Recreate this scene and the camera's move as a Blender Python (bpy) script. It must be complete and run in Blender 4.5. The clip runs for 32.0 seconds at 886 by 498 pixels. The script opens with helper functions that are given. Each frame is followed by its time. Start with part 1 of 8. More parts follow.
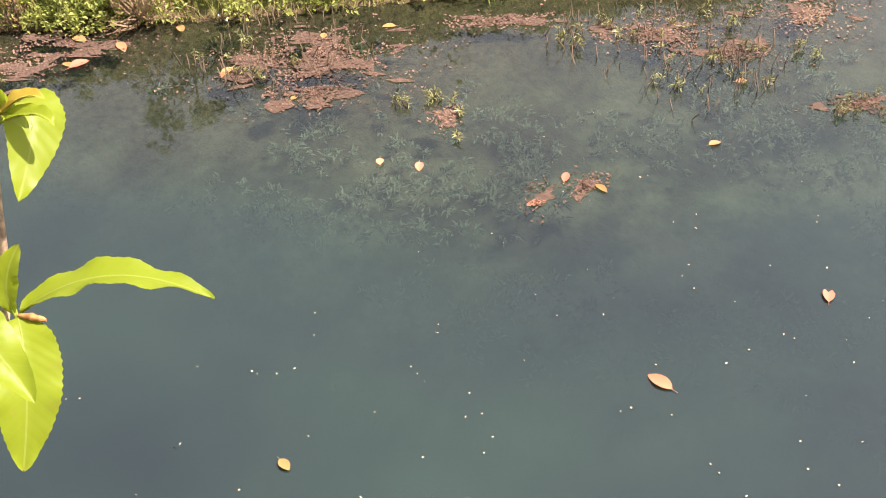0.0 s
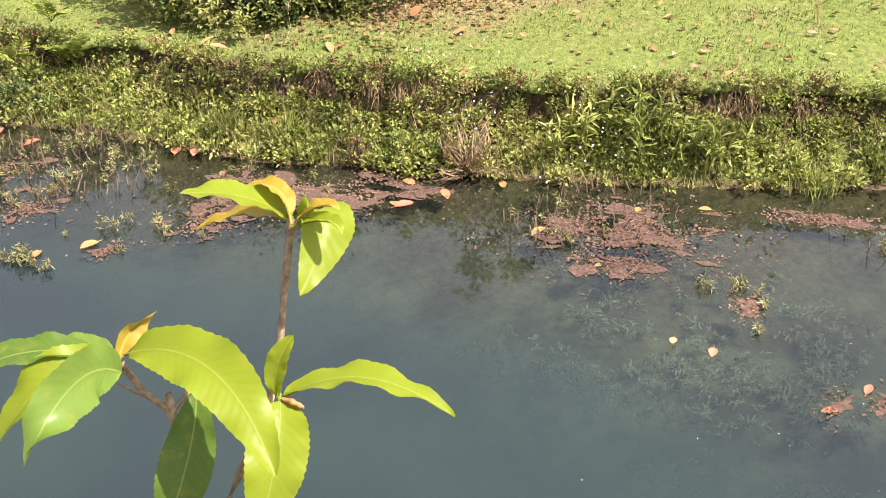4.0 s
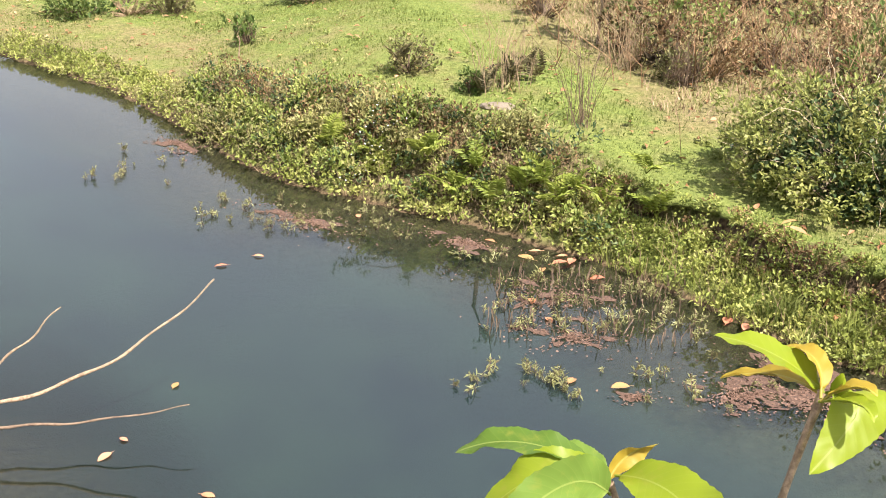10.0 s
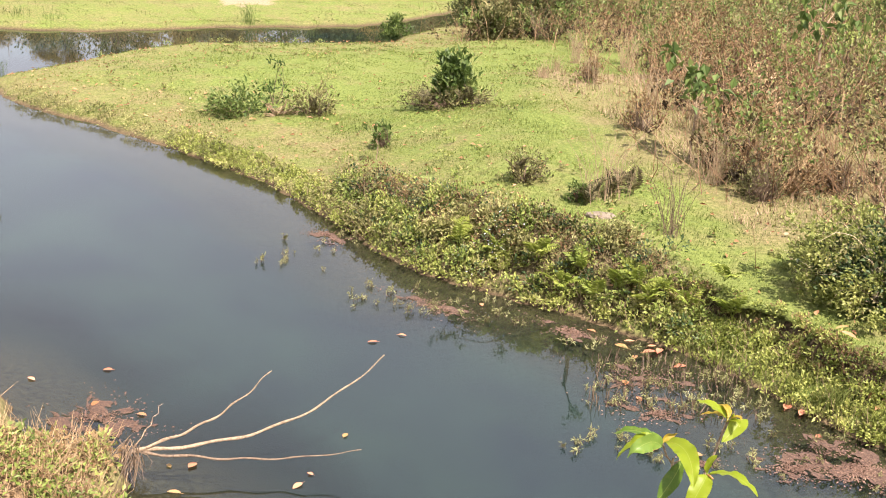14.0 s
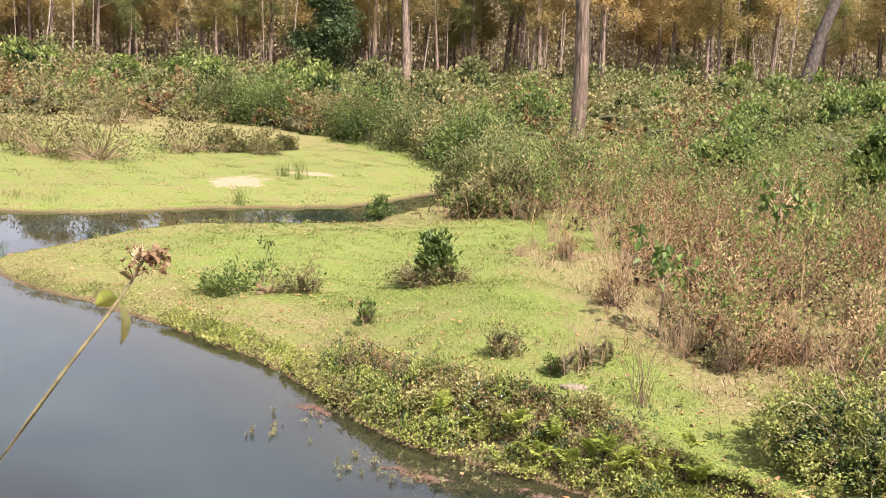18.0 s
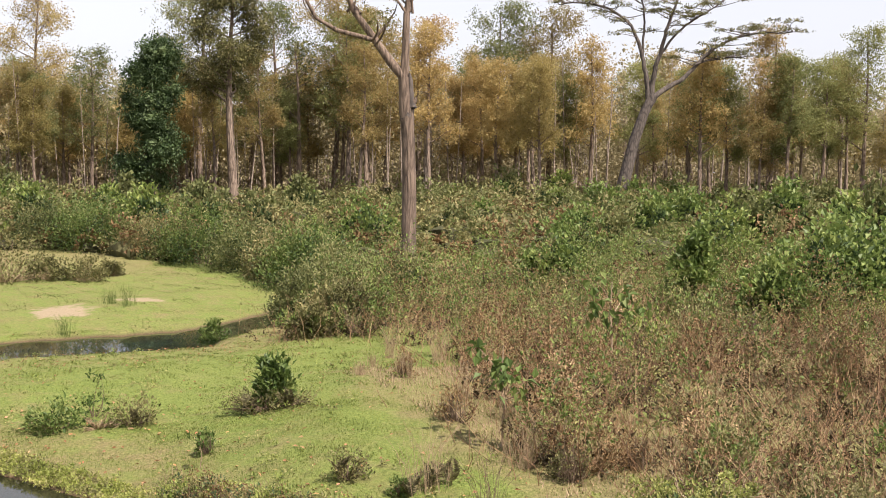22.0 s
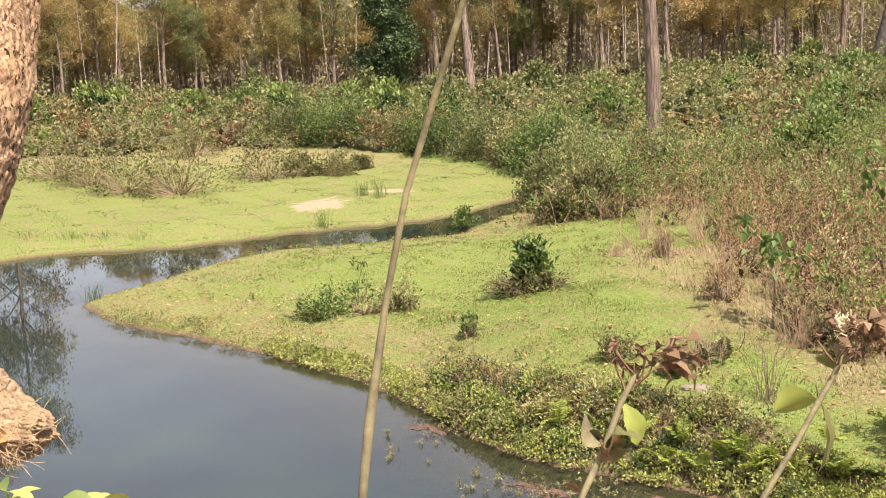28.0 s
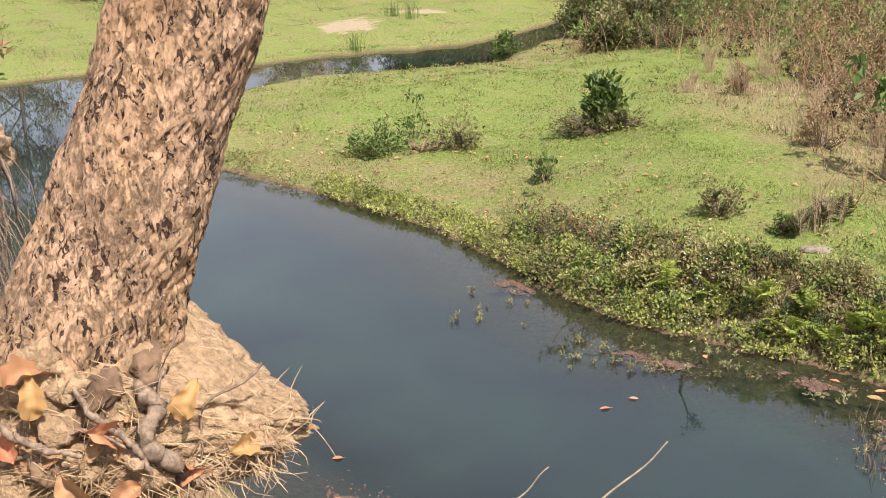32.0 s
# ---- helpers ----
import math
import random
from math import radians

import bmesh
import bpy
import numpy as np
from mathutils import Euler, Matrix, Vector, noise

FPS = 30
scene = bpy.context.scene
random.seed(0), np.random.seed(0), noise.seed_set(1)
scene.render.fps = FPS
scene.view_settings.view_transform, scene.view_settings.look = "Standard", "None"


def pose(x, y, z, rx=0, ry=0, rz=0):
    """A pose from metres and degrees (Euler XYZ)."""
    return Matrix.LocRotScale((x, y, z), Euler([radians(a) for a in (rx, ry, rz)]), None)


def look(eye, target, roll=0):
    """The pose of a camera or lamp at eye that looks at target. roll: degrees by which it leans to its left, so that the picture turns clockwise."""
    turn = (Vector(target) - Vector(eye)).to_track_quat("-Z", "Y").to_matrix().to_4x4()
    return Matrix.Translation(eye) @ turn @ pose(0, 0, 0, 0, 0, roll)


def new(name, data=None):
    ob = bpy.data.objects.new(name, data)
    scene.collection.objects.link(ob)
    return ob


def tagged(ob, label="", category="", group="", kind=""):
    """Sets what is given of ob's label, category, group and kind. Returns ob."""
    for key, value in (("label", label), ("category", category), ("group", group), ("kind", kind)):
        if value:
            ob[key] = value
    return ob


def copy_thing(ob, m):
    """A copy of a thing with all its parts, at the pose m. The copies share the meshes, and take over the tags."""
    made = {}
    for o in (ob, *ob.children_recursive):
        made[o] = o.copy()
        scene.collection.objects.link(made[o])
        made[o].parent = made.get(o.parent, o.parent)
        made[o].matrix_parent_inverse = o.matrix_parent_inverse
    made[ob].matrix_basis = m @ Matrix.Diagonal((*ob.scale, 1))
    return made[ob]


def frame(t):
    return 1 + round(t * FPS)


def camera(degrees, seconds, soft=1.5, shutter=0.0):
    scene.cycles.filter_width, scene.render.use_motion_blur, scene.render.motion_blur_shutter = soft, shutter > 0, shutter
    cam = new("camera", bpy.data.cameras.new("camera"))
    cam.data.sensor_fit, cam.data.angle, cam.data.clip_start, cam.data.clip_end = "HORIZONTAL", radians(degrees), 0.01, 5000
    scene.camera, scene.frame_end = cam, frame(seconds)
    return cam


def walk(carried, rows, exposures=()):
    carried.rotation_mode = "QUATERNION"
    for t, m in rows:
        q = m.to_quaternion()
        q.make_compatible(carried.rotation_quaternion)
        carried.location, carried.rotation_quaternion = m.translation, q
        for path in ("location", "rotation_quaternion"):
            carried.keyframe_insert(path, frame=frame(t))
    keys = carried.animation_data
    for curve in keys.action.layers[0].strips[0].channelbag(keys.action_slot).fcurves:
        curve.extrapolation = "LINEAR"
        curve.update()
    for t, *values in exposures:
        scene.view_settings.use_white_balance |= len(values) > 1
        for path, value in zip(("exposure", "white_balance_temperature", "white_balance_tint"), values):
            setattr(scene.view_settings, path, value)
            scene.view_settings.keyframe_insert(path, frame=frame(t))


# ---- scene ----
cam = camera(42.02, 32.0, 1.0)
# seconds, place, yaw, pitch, roll
PATH = [
    (0.0, 0.038, 2.338, 3.007, -43.457, -38.504, -0.193),
    (0.5, 0.044, 2.315, 3.018, -40.982, -37.622, -1.408),
    (1.0, 0.035, 2.330, 3.022, -39.604, -36.994, -1.651),
    (1.5, 0.023, 2.342, 3.023, -38.848, -36.732, -1.481),
    (2.0, 0.042, 2.329, 3.015, -36.883, -35.916, -1.368),
    (2.5, 0.049, 2.321, 3.015, -33.525, -34.086, -1.208),
    (3.0, 0.056, 2.311, 3.022, -30.352, -32.608, -1.184),
    (3.5, 0.034, 2.299, 3.019, -28.200, -31.415, -0.826),
    (5.5, 0.078, 2.279, 2.991, -17.763, -24.944, -0.227),
    (6.0, 0.059, 2.283, 3.017, -15.814, -23.531, 0.358),
    (6.5, 0.068, 2.280, 3.013, -13.551, -22.408, 0.615),
    (7.0, 0.066, 2.290, 3.005, -10.918, -21.978, 0.646),
    (7.5, 0.061, 2.281, 3.015, -7.827, -22.088, 0.705),
    (8.0, 0.062, 2.257, 3.030, -4.965, -22.505, 0.776),
    (8.5, 0.062, 2.271, 3.022, -2.704, -22.742, 0.815),
    (9.0, 0.052, 2.286, 2.991, -0.690, -22.623, 1.028),
    (9.5, 0.047, 2.294, 2.989, 1.480, -22.364, 1.687),
    (10.0, 0.048, 2.291, 2.988, 3.858, -21.870, 2.029),
    (10.5, 0.054, 2.291, 2.985, 6.977, -21.640, 1.265),
    (11.0, 0.057, 2.295, 2.985, 10.095, -21.843, -0.223),
    (11.5, 0.058, 2.295, 2.981, 11.422, -21.545, -0.794),
    (12.0, 0.019, 2.088, 3.079, 10.221, -21.108, 0.090),
    (12.5, 0.015, 1.595, 3.299, 9.512, -20.735, 0.619),
    (13.0, -0.150, 1.193, 3.521, 8.274, -20.349, 2.497),
    (13.5, -0.044, 0.968, 3.626, 8.869, -19.310, 2.705),
    (14.0, -0.027, 0.684, 3.719, 8.755, -18.419, 2.736),
    (14.5, 0.064, 0.322, 3.779, 9.134, -17.578, 2.734),
    (16.5, 0.102, 0.058, 3.897, 9.331, -12.995, 2.800),
    (17.0, 0.106, 0.054, 3.899, 9.244, -11.362, 2.829),
    (17.5, 0.103, 0.053, 3.899, 8.961, -10.147, 2.874),
    (18.0, 0.106, 0.049, 3.897, 8.386, -9.763, 2.529),
    (18.5, 0.111, 0.041, 3.897, 7.353, -10.247, 2.283),
    (19.0, 0.109, 0.036, 3.887, 6.107, -11.155, 2.263),
    (19.5, 0.106, 0.025, 3.878, 3.306, -10.503, 3.108),
    (20.0, 0.087, 0.037, 3.881, -0.071, -7.748, 3.259),
    (20.5, 0.079, 0.059, 3.906, -0.381, -4.857, 3.376),
    (21.0, 0.063, 0.065, 3.933, 0.018, -3.498, 3.233),
    (21.5, 0.067, 0.077, 3.949, 0.031, -3.455, 1.444),
    (22.0, 0.044, 0.056, 3.981, 0.203, -3.914, 0.819),
    (22.5, 0.022, 0.052, 4.022, 1.846, -4.985, 0.344),
    (23.0, 0.003, 0.049, 4.056, 5.825, -6.486, 0.040),
    (23.5, -0.021, 0.061, 4.058, 9.576, -8.795, 0.320),
    (24.0, -0.028, 0.082, 4.015, 11.043, -8.274, 0.030),
    (24.5, -0.011, 0.124, 3.959, 11.632, -6.378, -1.149),
    (25.0, -0.050, 0.156, 3.899, 13.051, -6.691, -1.147),
    (25.5, -0.058, 0.128, 3.880, 13.894, -7.692, -0.886),
    (27.5, -0.134, 0.183, 3.863, 14.896, -9.286, -2.300),
    (28.0, -0.231, 0.260, 3.872, 12.104, -9.306, -2.726),
    (28.5, -0.337, 0.290, 3.962, 11.522, -10.547, -2.876),
    (29.0, -0.492, 0.419, 3.936, 10.054, -12.309, -2.773),
    (29.5, -0.589, 0.507, 3.917, 8.537, -14.565, -3.455),
    (30.0, -0.788, 0.623, 3.908, 9.171, -16.568, -3.365),
    (30.5, -0.957, 0.807, 3.897, 14.407, -17.587, -3.067),
    (31.0, -1.103, 0.941, 3.920, 16.547, -17.637, -2.405),
    (31.5, -1.200, 1.046, 3.911, 15.256, -18.339, -2.133),
    (32.0, -1.351, 1.187, 3.940, 12.322, -18.315, -1.822),
]
EXPOSURES = [(0.0, 1.55, 6900, 20), (3.0, 1.51, 6700, 19), (6.0, 1.47, 6500, 18), (8.0, 1.50, 6500, 15), (11.5, 1.50, 6550, 16), (13.0, 1.49, 6750, 18), (15.0, 1.43, 6600, 19), (19.0, 1.40, 6650, 20), (20.0, 1.22, 6650, 20), (21.0, 0.67, 6650, 19), (22.0, 0.90, 6650, 17), (23.0, 1.02, 6700, 18), (24.0, 1.33, 6650, 18), (25.0, 1.11, 6600, 17), (28.0, 1.29, 6750, 19), (29.0, 1.29, 6800, 19), (30.0, 1.20, 6300, 18), (32.0, 1.03, 6350, 17)]

walk(cam, [(t, pose(x, y, z, 90 + pitch, 0, yaw) @ pose(0, 0, 0, 0, 0, roll)) for t, x, y, z, yaw, pitch, roll in PATH], EXPOSURES)

# ---- sky and sun ----
SUN_AZ, SUN_EL = radians(133), radians(56)      # azimuth from +y towards +x
world = bpy.data.worlds.new("sky")
scene.world = world
world.use_nodes = True
_n = world.node_tree.nodes
_sky = _n.new("ShaderNodeTexSky")
_sky.sky_type = "NISHITA"
_sky.sun_disc = False
_sky.sun_elevation, _sky.sun_rotation = SUN_EL, SUN_AZ
_sky.air_density, _sky.dust_density, _sky.ozone_density = 0.9, 2.5, 1.0
_n["Background"].inputs["Strength"].default_value = 0.15
_pale = _n.new("ShaderNodeHueSaturation")      # a hazy, whitish midday sky
_pale.inputs["Saturation"].default_value, _pale.inputs["Value"].default_value = 0.46, 1.12
world.node_tree.links.new(_sky.outputs[0], _pale.inputs["Color"])
_haze = _n.new("ShaderNodeMix")                # thin smoke haze evens the whole sky out
_haze.data_type = "RGBA"
_haze.inputs[0].default_value = 0.5
_haze.inputs[7].default_value = (2.45, 2.5, 2.6, 1)
world.node_tree.links.new(_pale.outputs[0], _haze.inputs[6])
world.node_tree.links.new(_haze.outputs[2], _n["Background"].inputs["Color"])
_sd = bpy.data.lights.new("sun", "SUN")
_sd.energy, _sd.angle, _sd.color = 4.9, radians(0.55), (1.0, 0.94, 0.84)
_sun = new("sun", _sd)
_dir = Vector((math.sin(SUN_AZ) * math.cos(SUN_EL), math.cos(SUN_AZ) * math.cos(SUN_EL), math.sin(SUN_EL)))
_sun.matrix_world = look(_dir * 50, (0, 0, 0))

# ---- materials ----
def mat_base(name):
    m = bpy.data.materials.new(name)
    m.use_nodes = True
    nt = m.node_tree
    return m, nt, nt.nodes["Principled BSDF"], nt.nodes["Material Output"]


def nd(nt, kind, **values):
    n = nt.nodes.new(kind)
    for key, v in values.items():
        n.inputs[key.replace("_", " ")].default_value = v
    return n


def ramp(nt, src, stops):
    r = nt.nodes.new("ShaderNodeValToRGB")
    els = r.color_ramp.elements
    while len(els) < len(stops):
        els.new(0.5)
    for e, (p, c) in zip(els, stops):
        e.position, e.color = p, (*c, 1)
    nt.links.new(src, r.inputs[0])
    return r.outputs[0]


def mixc(nt, fac, a, b, mode="MIX"):
    m = nt.nodes.new("ShaderNodeMix")
    m.data_type, m.blend_type = "RGBA", mode
    for sock, v in ((m.inputs[0], fac), (m.inputs[6], a), (m.inputs[7], b)):
        if isinstance(v, (int, float)):
            sock.default_value = v
        elif isinstance(v, tuple):
            sock.default_value = (*v, 1)
        else:
            nt.links.new(v, sock)
    return m.outputs[2]


def noise_at(nt, scale, detail=4.0, rough=0.6, coord="world"):
    n = nt.nodes.new("ShaderNodeTexNoise")
    n.inputs["Scale"].default_value, n.inputs["Detail"].default_value, n.inputs["Roughness"].default_value = scale, detail, rough
    if coord == "world":
        g = nt.nodes.new("ShaderNodeNewGeometry")
        nt.links.new(g.outputs["Position"], n.inputs["Vector"])
    else:
        g = nt.nodes.new("ShaderNodeTexCoord")
        nt.links.new(g.outputs["Object"], n.inputs["Vector"])
    return n.outputs["Fac"]


def bump(nt, bsdf, height, strength, dist):
    b = nt.nodes.new("ShaderNodeBump")
    b.inputs["Strength"].default_value, b.inputs["Distance"].default_value = strength, dist
    nt.links.new(height, b.inputs["Height"])
    nt.links.new(b.outputs[0], bsdf.inputs["Normal"])


def leaf_mat(name, stops, translucent=0.35, rough=0.5, obj_vary=0.0, patchy=1.3, veins=False):
    """Foliage: one tone for each leaf from the ramp, with a patchy change over half a metre, and light through the blade."""
    m, nt, b, out = mat_base(name)
    g = nt.nodes.new("ShaderNodeNewGeometry")
    src = g.outputs["Random Per Island"]
    patch = noise_at(nt, patchy, 3.0, 0.65)
    mx = nt.nodes.new("ShaderNodeMath")
    mx.operation = "MULTIPLY_ADD"
    nt.links.new(src, mx.inputs[0])
    mx.inputs[1].default_value = 0.42
    p2 = nt.nodes.new("ShaderNodeMath")
    p2.operation = "MULTIPLY_ADD"
    nt.links.new(patch, p2.inputs[0])
    p2.inputs[1].default_value = 1.5
    p2.inputs[2].default_value = -0.46
    nt.links.new(p2.outputs[0], mx.inputs[2])
    col = ramp(nt, mx.outputs[0], stops)
    if obj_vary:
        oi = nt.nodes.new("ShaderNodeObjectInfo")
        hs = nt.nodes.new("ShaderNodeHueSaturation")
        mr = nt.nodes.new("ShaderNodeMapRange")
        mr.inputs[3].default_value, mr.inputs[4].default_value = 0.5 - obj_vary, 0.5 + obj_vary
        nt.links.new(oi.outputs["Random"], mr.inputs[0])
        nt.links.new(mr.outputs[0], hs.inputs["Hue"])
        mv = nt.nodes.new("ShaderNodeMapRange")
        mv.inputs[3].default_value, mv.inputs[4].default_value = 1.25, 0.75
        nt.links.new(oi.outputs["Random"], mv.inputs[0])
        nt.links.new(mv.outputs[0], hs.inputs["Value"])
        nt.links.new(col, hs.inputs["Color"])
        col = hs.outputs[0]
    if veins:
        def calc(op, x, y):
            n = nt.nodes.new("ShaderNodeMath")
            n.operation = op
            for k, w in enumerate((x, y)):
                if isinstance(w, (int, float)):
                    n.inputs[k].default_value = w
                else:
                    nt.links.new(w, n.inputs[k])
            return n.outputs[0]
        tc = nt.nodes.new("ShaderNodeAttribute")
        tc.attribute_name = "blade"
        sp = nt.nodes.new("ShaderNodeSeparateXYZ")
        nt.links.new(tc.outputs["Vector"], sp.inputs[0])
        far = calc("ABSOLUTE", sp.outputs[1], 0.0)
        wave = calc("SINE", calc("MULTIPLY", calc("SUBTRACT", sp.outputs[0], calc("MULTIPLY", far, 0.9)), 820.0), 0.0)
        side_vein = calc("MULTIPLY", calc("GREATER_THAN", wave, 0.94), 0.045)
        rib = calc("MULTIPLY", calc("LESS_THAN", far, 0.0006), 0.3)
        mask = calc("MAXIMUM", side_vein, rib)
        col = mixc(nt, mask, col, (0.42, 0.46, 0.13))
        blot = noise_at(nt, 70, 4, 0.65, "object")
        col = mixc(nt, ramp(nt, blot, [(0.55, (0, 0, 0)), (0.75, (0.4, 0.4, 0.4))]), col, (0.30, 0.27, 0.05))
        bump(nt, b, wave, 0.10, 0.0004)
    nt.links.new(col, b.inputs["Base Color"])
    b.inputs["Roughness"].default_value = rough
    b.inputs["Specular IOR Level"].default_value = 0.28
    t = nt.nodes.new("ShaderNodeBsdfTranslucent")
    nt.links.new(col, t.inputs["Color"])
    s = nt.nodes.new("ShaderNodeMixShader")
    s.inputs[0].default_value = translucent
    nt.links.new(b.outputs[0], s.inputs[1])
    nt.links.new(t.outputs[0], s.inputs[2])
    nt.links.new(s.outputs[0], out.inputs["Surface"])
    return m


def bark_mat(name, dark, mid, light, scale=14.0, depth=0.01, stretch=0.3):
    m, nt, b, out = mat_base(name)
    tc = nt.nodes.new("ShaderNodeTexCoord")
    mp = nt.nodes.new("ShaderNodeMapping")
    mp.inputs["Scale"].default_value = (1, 1, stretch)
    nt.links.new(tc.outputs["Object"], mp.inputs[0])
    n = nt.nodes.new("ShaderNodeTexNoise")
    n.inputs["Scale"].default_value, n.inputs["Detail"].default_value, n.inputs["Roughness"].default_value = scale, 6, 0.65
    v = nt.nodes.new("ShaderNodeTexVoronoi")
    v.feature = "DISTANCE_TO_EDGE"
    v.inputs["Scale"].default_value = scale * 1.3
    nt.links.new(mp.outputs[0], n.inputs["Vector"])
    warp = mixc(nt, 0.12, mp.outputs[0], n.outputs["Color"])
    nt.links.new(warp, v.inputs["Vector"])
    mul = nt.nodes.new("ShaderNodeMath")
    mul.operation = "MULTIPLY_ADD"
    mul.inputs[1].default_value = 1.1
    nt.links.new(v.outputs["Distance"], mul.inputs[0])
    nt.links.new(n.outputs["Fac"], mul.inputs[2])
    col = ramp(nt, mul.outputs[0], [(0.36, dark), (0.55, mid), (0.8, light)])
    big = noise_at(nt, 2.5, 3.0)
    col = mixc(nt, ramp(nt, big, [(0.4, (0, 0, 0)), (0.7, (0.45, 0.45, 0.45))]), col, light)
    nt.links.new(col, b.inputs["Base Color"])
    b.inputs["Roughness"].default_value = 0.9
    bump(nt, b, mul.outputs[0], 0.9, depth)
    return m


def pitted_bark(name):
    """Old corky bark: tan flakes with dark pits and short cracks drawn out up the trunk."""
    m, nt, b, out = mat_base(name)
    tc = nt.nodes.new("ShaderNodeTexCoord")
    mp = nt.nodes.new("ShaderNodeMapping")
    mp.inputs["Scale"].default_value = (1, 1, 0.52)
    nt.links.new(tc.outputs["Object"], mp.inputs[0])
    def tex(scale, detail, rough, dist=0.0):
        n = nt.nodes.new("ShaderNodeTexNoise")
        n.inputs["Scale"].default_value, n.inputs["Detail"].default_value, n.inputs["Roughness"].default_value, n.inputs["Distortion"].default_value = scale, detail, rough, dist
        nt.links.new(mp.outputs[0], n.inputs["Vector"])
        return n.outputs["Fac"]
    fine, tone = tex(130, 7, 0.78), tex(6, 5, 0.7)
    def plus(x, y, k):
        n = nt.nodes.new("ShaderNodeMath")
        n.operation = "MULTIPLY_ADD"
        nt.links.new(y, n.inputs[0])
        n.inputs[1].default_value = k
        nt.links.new(x, n.inputs[2])
        return n.outputs[0]
    pits = plus(plus(tex(58, 6, 0.72, 0.9), tex(9, 3, 0.6), 0.45), tex(150, 3, 0.7), 0.25)
    # short dark flecks drawn out up the trunk, thick in places and rare in others
    mp2 = nt.nodes.new("ShaderNodeMapping")
    mp2.inputs["Scale"].default_value = (1, 1, 0.42)
    nt.links.new(tc.outputs["Object"], mp2.inputs[0])
    fl = nt.nodes.new("ShaderNodeTexNoise")
    fl.inputs["Scale"].default_value, fl.inputs["Detail"].default_value, fl.inputs["Roughness"].default_value, fl.inputs["Distortion"].default_value = 66, 3.0, 0.6, 0.8
    nt.links.new(mp2.outputs[0], fl.inputs["Vector"])
    flecks = plus(fl.outputs["Fac"], tex(13, 3, 0.6), 0.30)
    col = ramp(nt, fine, [(0.30, (0.20, 0.128, 0.08)), (0.48, (0.375, 0.242, 0.146)), (0.68, (0.54, 0.385, 0.25))])
    col = mixc(nt, ramp(nt, tone, [(0.45, (0, 0, 0)), (0.65, (0.65, 0.65, 0.65))]), col, (0.44, 0.27, 0.14))
    col = mixc(nt, ramp(nt, pits, [(0.66, (0.5, 0.5, 0.5)), (0.74, (0, 0, 0))]), col, (0.11, 0.062, 0.04))
    dots = ramp(nt, flecks, [(0.535, (1, 1, 1)), (0.56, (0, 0, 0))])
    col = mixc(nt, dots, col, (0.07, 0.04, 0.026))
    at = nt.nodes.new("ShaderNodeAttribute")
    at.attribute_name = "crack"
    col = mixc(nt, ramp(nt, at.outputs["Fac"], [(0.2, (0, 0, 0)), (0.9, (0.35, 0.35, 0.35))]), col, (0.12, 0.07, 0.042))
    nt.links.new(col, b.inputs["Base Color"])
    b.inputs["Roughness"].default_value = 0.92
    b.inputs["Specular IOR Level"].default_value = 0.2
    hgt = nt.nodes.new("ShaderNodeMath")
    hgt.operation = "MULTIPLY_ADD"
    nt.links.new(fine, hgt.inputs[0])
    hgt.inputs[1].default_value = 0.35
    nt.links.new(plus(ramp(nt, pits, [(0.62, (0, 0, 0)), (0.85, (1, 1, 1))]), ramp(nt, flecks, [(0.51, (0, 0, 0)), (0.58, (1, 1, 1))]), 0.8), hgt.inputs[2])
    bump(nt, b, hgt.outputs[0], 1.0, 0.014)
    return m


def soil_mat(name, dark, mid, light, scale=9.0, depth=0.012):
    m, nt, b, out = mat_base(name)
    n1, n2 = noise_at(nt, scale, 8, 0.7), noise_at(nt, scale * 0.17, 3)
    col = ramp(nt, n1, [(0.32, dark), (0.5, mid), (0.7, light)])
    col = mixc(nt, ramp(nt, n2, [(0.35, (0, 0, 0)), (0.7, (0.5, 0.5, 0.5))]), col, mid)
    nt.links.new(col, b.inputs["Base Color"])
    b.inputs["Roughness"].default_value = 0.95
    bump(nt, b, n1, 0.8, depth)
    return m


def plain_mat(name, a, c, scale=25.0, rough=0.8):
    m, nt, b, out = mat_base(name)
    n1 = noise_at(nt, scale, 5, 0.65, "object")
    nt.links.new(ramp(nt, n1, [(0.35, a), (0.68, c)]), b.inputs["Base Color"])
    b.inputs["Roughness"].default_value = rough
    bump(nt, b, n1, 0.4, 0.003)
    return m


